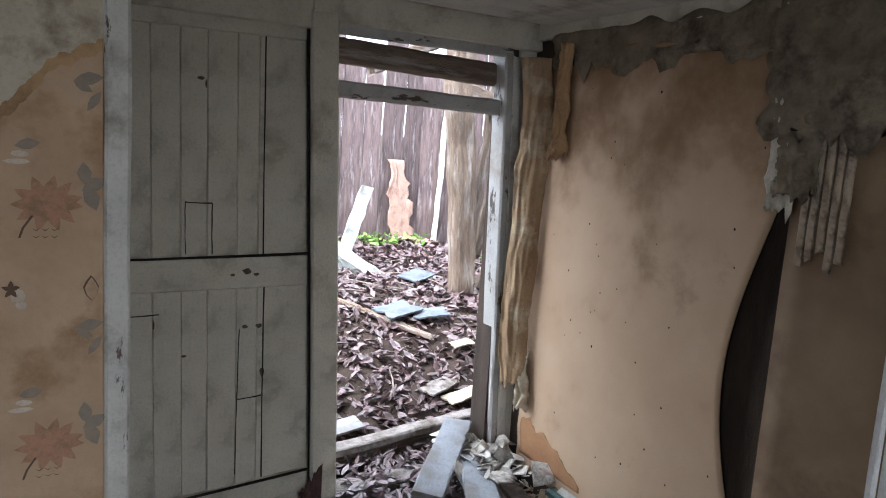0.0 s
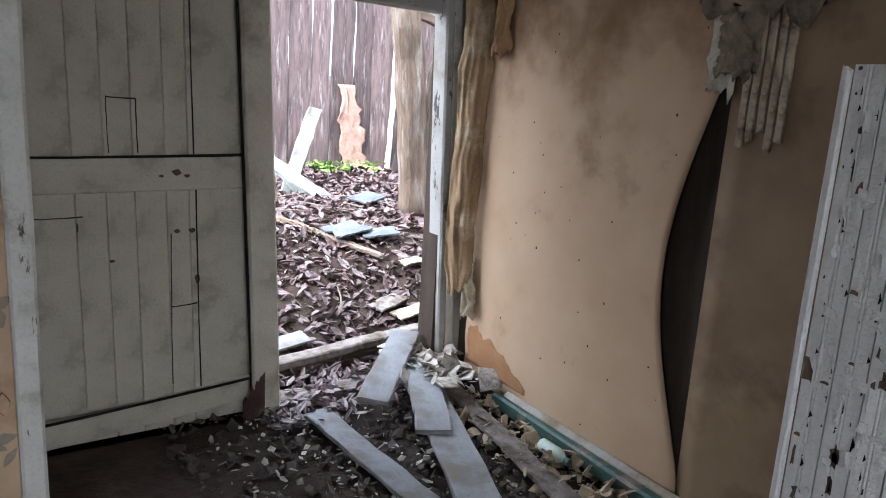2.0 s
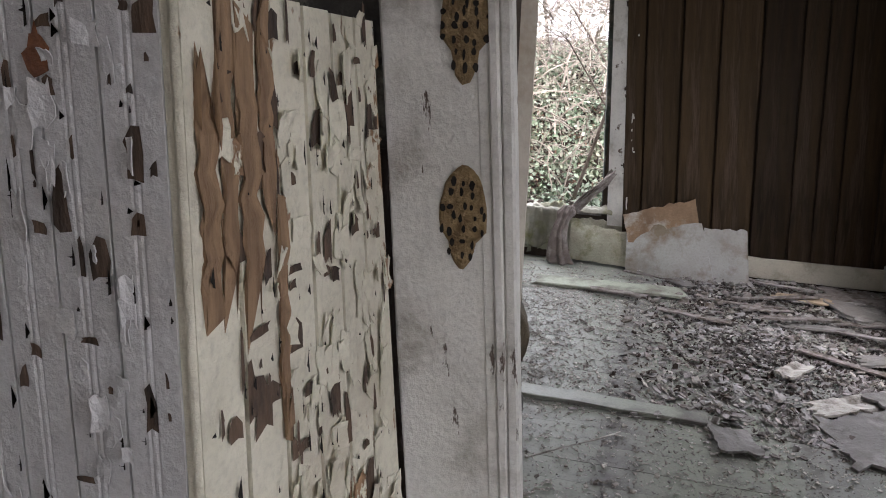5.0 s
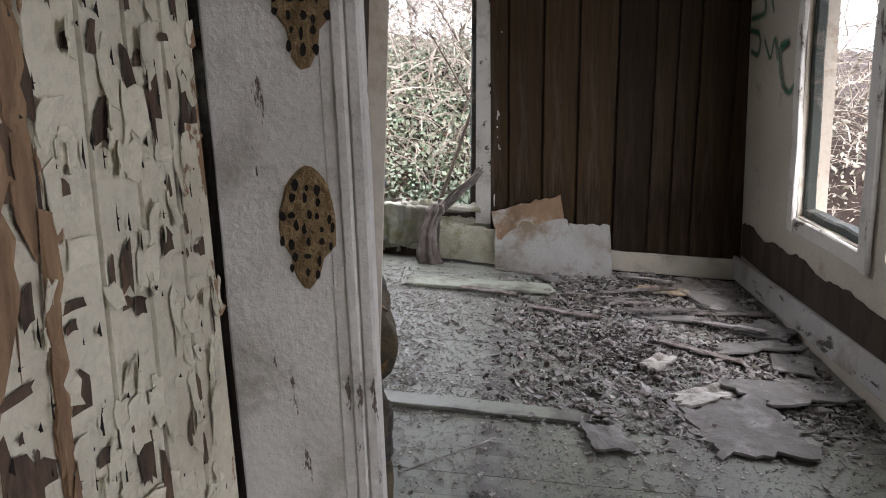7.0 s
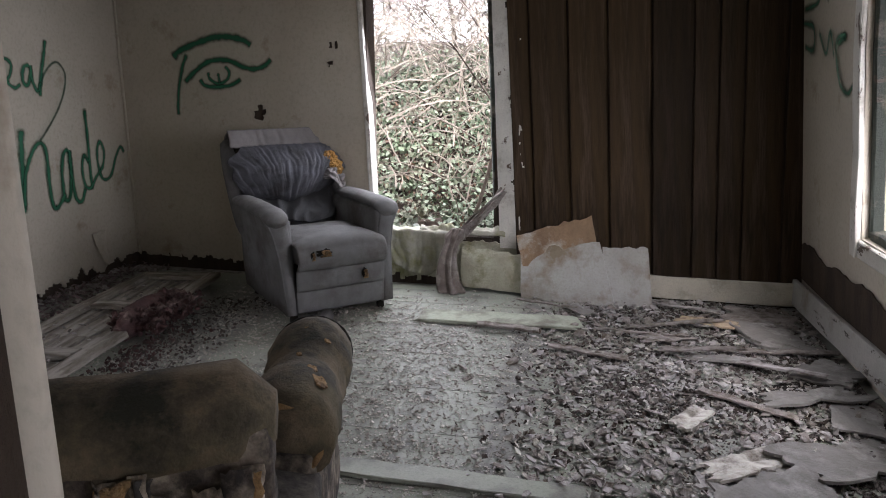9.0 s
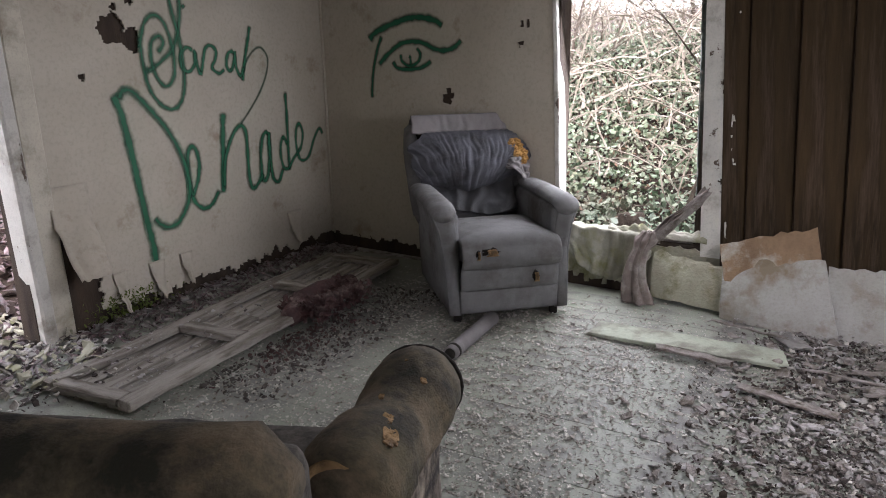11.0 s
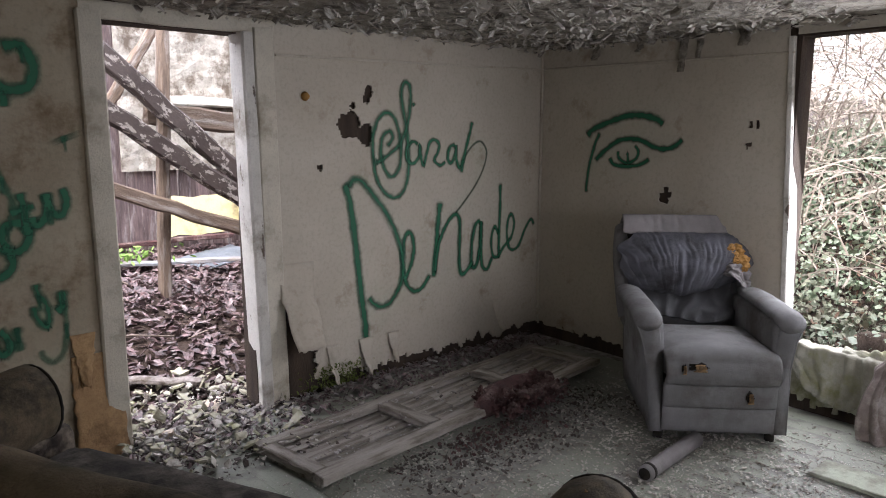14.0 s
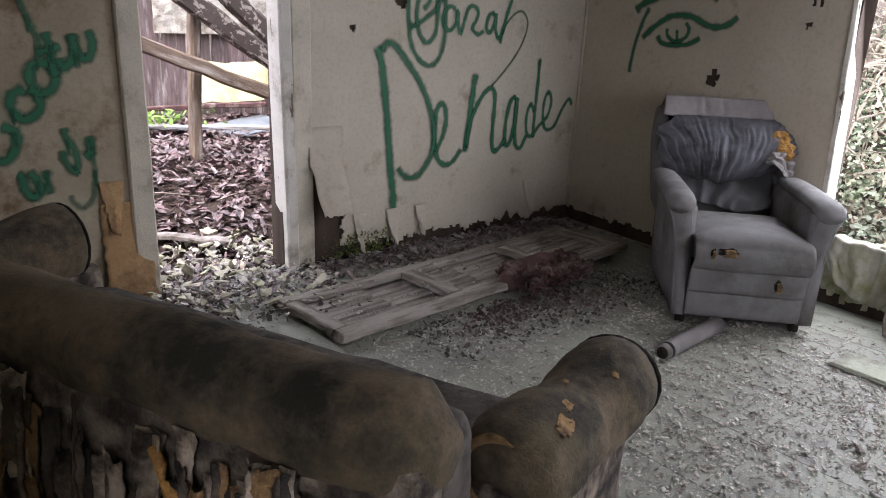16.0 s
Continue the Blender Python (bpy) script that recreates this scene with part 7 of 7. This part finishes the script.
loose("threshold_beam", (1.62, 3.27, -0.02), (3.05, 3.42, 0.05), 0.10, 0.045, M["timber_grey"], "pale blue-grey beam across the doorway", 6)
loose("threshold_beam", (1.60, 3.30, -0.11), (3.05, 3.46, -0.04), 0.10, 0.10, M["timber"], "dark beam under the threshold", 7)
loose("threshold_beam", (1.64, 3.06, -0.10), (2.28, 3.00, -0.08), 0.14, 0.05, M["timber_grey"], "worn threshold board covered with leaves", 8)
tagged(plank("pipe_board", (2.665, 2.50, -0.03), (2.64, 1.25, -0.05), 0.07, 0.06, M["teal"], None, EB, 9, 0.002, 0.01), "dark teal painted skirting board", "skirting")
tagged(sheet("skirting_pale", 4, 20, lambda u, v: (2.69 - 0.03 * u, 2.45 - v * 1.25, 0.02 - 0.015 * v - 0.02 * u), M["plasterboard"], 0.012), "pale ledge along the foot of the wall", "skirting", kind="structure")


def bottle():
    b = empty("plastic_bottle", Matrix.Translation((2.575, 2.06, -0.045)) @ pose(0, 0, 0, 0, 0, -92))
    tagged(b, "small clear greenish plastic bottle lying in rubble", "bottle")
    k = 18
    prof = [(0.0, 0.005), (0.002, 0.028), (0.03, 0.031), (0.04, 0.029), (0.05, 0.031), (0.06, 0.029), (0.07, 0.031), (0.09, 0.031), (0.115, 0.030), (0.14, 0.014), (0.16, 0.012)]
    loft("body", [[Vector((x, r * math.cos(6.2832 * j / k), r * math.sin(6.2832 * j / k))) for j in range(k)] for x, r in prof], M["bottle"], b)
    loft("cap", [[Vector((x, 0.015 * math.cos(6.2832 * j / k), 0.015 * math.sin(6.2832 * j / k))) for j in range(k)] for x in (0.155, 0.18)], M["teal"], b, smooth=False)


M["bottle"] = mat("greenish_plastic", (0.34, 0.44, 0.38), (0.42, 0.50, 0.44), 10, 0.35, 0.1, 60, spec=0.5)
bottle()
crumbs("paint_curls", 150, lambda r: (r.gauss(2.48, 0.08), r.gauss(2.82, 0.13), 0.03 + 0.06 * r.random()), (0.02, 0.085), M["chip"], "heap of curled white paint flakes on the boards", "rubble", 0.08, 21, 0.5)
crumbs("wall_rubble", 420, lambda r: (2.66 - 0.30 * r.random() ** 1.5, 2.9 - 1.6 * r.random(), ZA + 0.01 + 0.07 * r.random()), (0.015, 0.06), M["chip_tan"], "torn paper and plaster bits along the wall", "rubble", 0.15, 22, 0.6)
crumbs("floor_rubble", 1600, lambda r: (r.uniform(1.2, 2.7), r.uniform(0.9, 3.1), ZA + 0.005 + 0.03 * r.random()), (0.008, 0.04), M["dust_dark"], "dark dirt crumbs on the rotten floor", "rubble", 0.4, 23, 0.5)
crumbs("floor_flakes", 700, lambda r: (r.uniform(1.3, 2.7), r.uniform(1.0, 3.1), ZA + 0.02 + 0.03 * r.random()), (0.006, 0.025), M["chip"], "pale flakes on the dirt floor", "rubble", 0.2, 24, 0.5)
leaves("threshold_leaves", 500, lambda r: (r.uniform(1.66, 2.6), r.uniform(2.7, 3.3), -0.09 + 0.05 * r.random()), (0.02, 0.05), M["leaf"], "dead leaves blown over the threshold", "leaves", 25)
# rotten foot of the door post
tagged(sheet("rot_patch", 10, 10, lambda u, v: (1.56 + u * 0.10, YN - 0.040 - 0.004 * nz1(u * 4, v * 4), ZA + 0.01 + v * (0.10 + 0.12 * u + 0.06 * nz1(u * 9))), M["rot"], 0.002), "rotten brown wood at the post foot", "rot", kind="structure")

# ---- outside, near the doorways ----
tagged(plank("fallen_stick", (2.25, 4.80, 0.52), (2.87, 4.13, 0.30), 0.05, 0.035, M["timber"], None, (0, 0, 1), 1, 0.008, 0.03), "dark stick lying on the leaves", "stick")
for i, (x, y, sx, sy, a, mt, lb) in enumerate(((2.75, 4.42, 0.30, 0.22, 20, "slate", "blue-grey slate lying on the leaves"), (2.98, 4.36, 0.24, 0.18, -15, "slate", "blue-grey slate lying on the leaves"), (3.05, 4.02, 0.16, 0.09, 5, "lining", "pale torn sheet on the leaves"),
                                                  (2.72, 3.72, 0.28, 0.12, 25, "timber_grey", "pale torn board on the leaves"), (2.85, 3.62, 0.30, 0.12, 10, "lining", "pale torn board on the leaves"), (2.15, 4.45, 0.22, 0.20, 60, "slate", "grey slate lying on the leaves"),
                                                  (3.25, 5.1, 0.3, 0.2, 30, "slate", "grey slate lying on the leaves"), (6.2, 6.3, 0.75, 0.5, 12, "slate", "dark blue-grey sheet lying on the leaves"), (1.95, 3.5, 0.30, 0.14, 8, "timber_pale", "grey board lying in the leaves"))):
    ob = sheet("fallen_sheet", 8, 8, lambda u, v: ((u - 0.5) * sx * (1 + 0.25 * nz1(v * 3, i)), (v - 0.5) * sy * (1 + 0.25 * nz1(u * 3, i + 4)), 0.01 * nz1(u * 3, v * 3, i)), M[mt], 0.012, None, False, None, pose(x, y, ground_z(x, y) + 0.06, 6, -5, a))
    tagged(ob, lb, "debris")
rnd = random.Random(31)
for i, (x, y, s) in enumerate(((4.72, 3.34, 0.13), (4.58, 3.42, 0.12), (4.88, 3.5, 0.10), (4.4, 3.15, 0.09), (4.25, 3.3, 0.08), (4.5, 3.05, 0.07), (4.35, 2.75, 0.06), (4.15, 3.6, 0.08), (4.7, 3.75, 0.07), (4.28, 2.95, 0.06), (4.6, 2.72, 0.05))):
    bm = bmesh.new()
    bmesh.ops.create_cube(bm, size=1.0)
    bmesh.ops.subdivide_edges(bm, edges=bm.edges[:], cuts=2, use_grid_fill=True)
    for v in bm.verts:
        v.co = Vector((v.co.x * s * 1.3, v.co.y * s, v.co.z * s * 0.65)) * (1 + 0.25 * nz1(*(v.co * 3 + Vector((i, 0, 0)))))
    me = bpy.data.meshes.new("plaster_lump")
    bm.to_mesh(me)
    bm.free()
    me.materials.append(M["stone"] if i % 3 else M["print_white"])
    ob = new("plaster_lump", me)
    ob.matrix_world = pose(x, y, max(ground_z(x, y) if y > 3.1 else 0.0, -0.12) + s * 0.3, rnd.uniform(-12, 12), rnd.uniform(-12, 12), rnd.uniform(0, 180))
    tagged(ob, "yellowed lump of broken plaster in the doorway", "rubble", "plaster lumps")
# leaning pale boards left of the doorway view
for i, (x0, y0, z1, dx, w) in enumerate(((2.50, 5.1, 1.9, -0.22, 0.05), (2.75, 5.6, 1.2, 0.35, 0.12), (2.95, 5.5, 1.0, -0.5, 0.10), (2.6, 5.9, 1.6, 0.12, 0.14), (2.4, 5.7, 1.3, -0.1, 0.12), (2.85, 6.2, 1.7, -0.15, 0.15), (3.1, 5.3, 0.75, -0.45, 0.09))):
    z0 = ground_z(x0, y0) - 0.03
    beam("leaning_board", (x0, y0, z0), (x0 + dx, y0 + 0.25, z1), w, 0.025, M["timber"] if i == 0 else M["lime_board"], "pale painted board leaning outside", seed=70 + i, cat="board")
tagged(sheet("torn_rag", 14, 24, lambda u, v: (4.02 + 0.16 * v + (u - 0.5) * (0.20 + 0.10 * v) + (0.10 * nz1(v * 4, 5.0) + 0.05 * nz1(v * 15, 3.0)) * (u < 0.4) + (0.12 * nz1(v * 5, 9.0) + 0.05 * nz1(v * 18, 7.0)) * (u > 0.6), 7.20 - 0.03 * abs(nz1(u * 4, v * 5)), 1.42 - v * 1.02), M["rag"], 0.004), "torn tan paper hanging on the ruined wall", "torn paper")
tagged(sheet("fallen_paper", 10, 8, lambda u, v: (4.0 + u * 0.45, 6.85 + v * 0.25, ground_z(4.0 + u * 0.45, 6.9) + 0.05 + 0.05 * nz1(u * 4, v * 4)), M["rag"], 0.004), "torn tan paper fallen on the leaves", "torn paper")
beam("ruin_batten", (4.55, 7.18, 0.5), (4.62, 7.18, 2.0), 0.06, 0.03, M["paint_white"], "white painted batten on the ruined wall", seed=80, cat="batten")

for i, (a, b, w, t, lb) in enumerate((((2.40, 4.3, 2.05), (3.05, 4.5, 2.35), 0.09, 0.07, "dark roof timber hanging over the yard"), ((3.35, 4.72, 2.02), (3.95, 4.85, 1.86), 0.16, 0.05, "mossy broken board nailed to the post"), ((3.66, 4.9, 0.72), (3.98, 4.95, 1.95), 0.09, 0.07, "dark charred brace leaning on the post"))):
    beam("broken_timber", a, b, w, t, M["timber"], lb, seed=90 + i, cat="timber")
# second half of the ruin: flaking wall, ledge and yellowed panel
tagged(sheet("wall_flaking", 60, 40, lambda u, v: (5.6 + u * 5.4, 7.16 - 0.02 * nz1(u * 40, v * 20), 1.2 + v * 2.4), M["flaky"], 0.03, None, False), "flaking limewashed wall of the ruin", "wall", kind="structure")
beam("wall_ledge", (5.9, 7.08, 1.95), (8.2, 7.08, 1.92), 0.10, 0.16, M["paint_white"], "white ledge on the ruined wall", seed=81, cat="ledge")
for i, (x, z, w, h) in enumerate(((6.35, 0.72, 0.85, 0.42), (6.95, 0.80, 0.5, 0.5))):
    ob = sheet("yellow_panel", 8, 8, lambda u, v: ((u - 0.5) * w, 0.04 * v, (v - 0.5) * h + 0.03 * nz1(u * 4, i)), M["yellow"], 0.03, None, False, None, pose(x, 6.85 - 0.1 * i, z, -8, 0, 3))
    tagged(ob, "yellowed painted panel leaning on the ruin", "panel")
beam("fallen_plank", (4.9, 6.15, 0.42), (6.6, 5.55, 0.38), 0.14, 0.03, M["timber_pale"], "pale plank lying across the leaves", (0, 0, 1), 82, cat="board")
beam("fallen_plank", (4.95, 6.6, 0.5), (6.5, 6.5, 0.52), 0.06, 0.05, M["rot"], "reddish rotten plank on the leaves", (0, 0, 1), 83, cat="board")
beam("fallen_plank", (3.95, 3.95, 0.16), (4.75, 3.55, 0.05), 0.10, 0.025, M["timber_grey"], "grey plank lying on the leaves", (0, 0, 1), 84, cat="board")
leaves("green_sprouts", 260, lambda r: (r.gauss(4.9, 0.35), r.gauss(6.1, 0.2), 0.46 + 0.08 * r.random()), (0.02, 0.05), M["sprout"], "small bright green weeds among the leaves", "weeds", 41, 0.7)
leaves("green_sprouts", 200, lambda r: (r.gauss(3.85, 0.25), r.gauss(6.95, 0.1), 0.52 + 0.10 * r.random()), (0.02, 0.05), M["sprout"], "small bright green weeds by the ruined wall", "weeds", 42, 0.7)
for i in range(40):
    r = random.Random(100 + i)
    x, y, a, ln = r.uniform(2.2, 6.2), r.uniform(3.5, 6.6), r.uniform(0, 3.1), r.uniform(0.2, 0.6)
    d = Vector((math.cos(a), math.sin(a), 0)) * ln / 2
    p = Vector((x, y, 0))
    pts = [p - d, p + Vector((0.02, 0.02, 0)), p + d]
    pts = [(q.x, q.y, ground_z(q.x, q.y) + 0.05) for q in pts]
    tagged(log("fallen_twig", pts, [0.007, 0.006, 0.003], M["twig"], "thin bare twig lying on the leaves", "twig", i, 5), group="twigs on the leaves")


# ---- wooded banks seen through the windows ----
def bank(x0, x1, y0, y1, lift):
    def f(r):
        x, y = r.uniform(x0, x1), r.uniform(y0, y1)
        return (x, y, ground_z(x, y) + lift * r.random() ** 1.5)
    return f


leaves("ivy", 24000, bank(8.3, 12.2, -2.0, 4.5, 0.34), (0.012, 0.038), M["ivy"], "pale green ivy covering the bank", "ivy", 51, 0.7, (0.55, 0.85))
leaves("ivy", 13000, bank(8.3, 12.4, -2.0, 4.5, 0.25), (0.012, 0.036), M["ivy_shaded"], "ivy coloured darker for the shaded gaps between the pale leaves", "ivy", 55, 0.9, (0.55, 0.85))
leaves("dead_leaves", 3500, bank(8.3, 11.5, -2.0, 4.5, 0.22), (0.014, 0.040), M["leaf_russet"], "russet dead leaves caught in the ivy", "leaves", 56, 0.9)
leaves("undergrowth", 12000, bank(9.5, 16.0, -4.0, 7.5, 0.9), (0.02, 0.055), M["ivy_far"], "brown undergrowth and dead leaves on the bank", "undergrowth", 52, 0.9)
leaves("brush", 16000, bank(9.6, 15.0, -3.5, 7.0, 4.0), (0.008, 0.024), M["ivy_far"], "sparse dry leaves in the brush above the bank", "undergrowth", 54, 0.9)
leaves("ivy", 11000, bank(2.5, 13.0, -8.0, -3.2, 1.1), (0.015, 0.045), M["ivy_far"], "pale undergrowth behind the house", "undergrowth", 53, 0.8)


def bare_tree(x, y, h, seed, lean=(0, 0), r0=0.05):
    rnd = random.Random(seed)
    t = empty("bare_tree", pose(x, y, ground_z(x, y) - 0.05))
    tagged(t, "leafless thin tree with fine twigs on the bank", "tree", "bare trees")
    V, F = [], []

    def limb(p, d, ln, r, depth, k):
        n = 5
        pts = []
        for i in range(n + 1):
            pts.append(p.copy())
            d = (d + Vector((rnd.gauss(0, 0.10), rnd.gauss(0, 0.10), rnd.gauss(0.03, 0.07)))).normalized()
            p = p + d * ln / n
        base = len(V)
        for i, q in enumerate(pts):
            dd = (pts[min(i + 1, n)] - pts[max(i - 1, 0)]).normalized()
            s = dd.orthogonal().normalized()
            u = dd.cross(s)
            rr = r * (1 - 0.75 * i / n)
            V.extend(q + (s * math.cos(6.2832 * j / k) + u * math.sin(6.2832 * j / k)) * rr for j in range(k))
        F.extend((base + i * k + j, base + i * k + (j + 1) % k, base + (i + 1) * k + (j + 1) % k, base + (i + 1) * k + j) for i in range(n) for j in range(k))
        if depth:
            for _ in range(rnd.choice((4, 5, 6)) if depth > 1 else 4):
                i = rnd.randint(1, n)
                a = rnd.uniform(0, 6.28)
                side = Vector((math.cos(a), math.sin(a), rnd.uniform(0.2, 1.0))).normalized()
                limb(pts[i], (dd * 0.5 + side).normalized(), ln * rnd.uniform(0.35, 0.6), max(r * 0.45, 0.003), depth - 1, 4 if depth < 3 else 5)
    limb(Vector((0, 0, 0)), Vector((lean[0], lean[1], 1)).normalized(), h, r0, 3, 7)
    mesh("trunk_and_branches", V, F, M["twig"], t, True)
    return t


def brambles(n, x0, x1, y0, y1, high, seed):
    """A thicket of thin arching stems."""
    r = random.Random(seed)
    V, F = [], []
    for _ in range(n):
        x, y = r.uniform(x0, x1), r.uniform(y0, y1)
        p = Vector((x, y, ground_z(x, y) + high * r.random()))
        d = Vector((r.gauss(0, 0.7), r.gauss(0, 0.7), r.uniform(0.2, 1.2))).normalized()
        ln, w = r.uniform(0.3, 1.3), r.uniform(0.004, 0.012)
        b = len(V)
        for i in range(5):
            s = d.orthogonal().normalized()
            u = d.cross(s)
            V += [p + (s * math.cos(2.0944 * j) + u * math.sin(2.0944 * j)) * w * (1 - 0.15 * i) for j in range(3)]
            p = p + d * ln / 4
            d = (d + Vector((r.gauss(0, 0.2), r.gauss(0, 0.2), -0.22))).normalized()
        F += [(b + 3 * i + j, b + 3 * i + (j + 1) % 3, b + 3 * i + 3 + (j + 1) % 3, b + 3 * i + 3 + j) for i in range(4) for j in range(3)]
    tagged(mesh("brambles", V, F, M["bramble"]), "thicket of thin bare stems on the bank", "brambles", kind="stuff")


M["bramble"] = mat("pale_stems", (0.44, 0.39, 0.33), (0.30, 0.26, 0.21), 8, 0.9, 0.2, 40)
brambles(11000, 9.0, 14.5, -3.5, 6.5, 4.6, 71)
brambles(3400, 2.5, 12.0, -7.5, -3.6, 3.0, 72)

r = random.Random(9)
for i in range(16):
    bare_tree(r.uniform(9.2, 15), -2.5 + i * 0.62 + r.uniform(-0.3, 0.3), r.uniform(2.6, 4.5), 200 + i, (r.uniform(-0.35, 0.2), r.uniform(-0.4, 0.4)), r.uniform(0.018, 0.04))
for i in range(9):
    bare_tree(3.5 + i * 1.0 + r.uniform(-0.3, 0.3), r.uniform(-8, -4.2), r.uniform(2.6, 4.0), 300 + i, (r.uniform(-0.3, 0.3), r.uniform(-0.2, 0.3)), r.uniform(0.018, 0.04))
bare_tree(9.0, 0.55, 3.2, 401, (-0.05, -0.35), 0.022)

tagged(roll("fungus_knob", [(5.21, YN - 0.02, 1.84), (5.21, YN - 0.045, 1.84)], lambda a: 0.028 - 0.012 * a, M["foam"], None, 12), "small orange-brown knob on the plaster", "knob")

# knocked paint and dents on the door
for u, z, a, b in ((1.30, 1.015, 0.018, 0.012), (1.34, 1.00, 0.012, 0.007), (1.24, 1.0, 0.010, 0.006), (1.38, 0.56, 0.010, 0.022), (1.36, 0.77, 0.014, 0.010), (1.30, 0.77, 0.012, 0.008), (1.12, 1.78, 0.004, 0.018), (1.05, 0.66, 0.010, 0.006), (1.10, 1.80, 0.014, 0.008), (0.93, 0.80, 0.004, 0.02)):
    tagged(flat("paint_chip", [blob(u, z, a, b, 11, 0.5, u * 9 + z)], lambda p, q, off: (p, YN + 0.016 - off, q), M["bare_wood"], 0.012 if 0.95 < z < 1.06 else 0.0), "small chip of lost paint on the door", "chip", kind="structure")
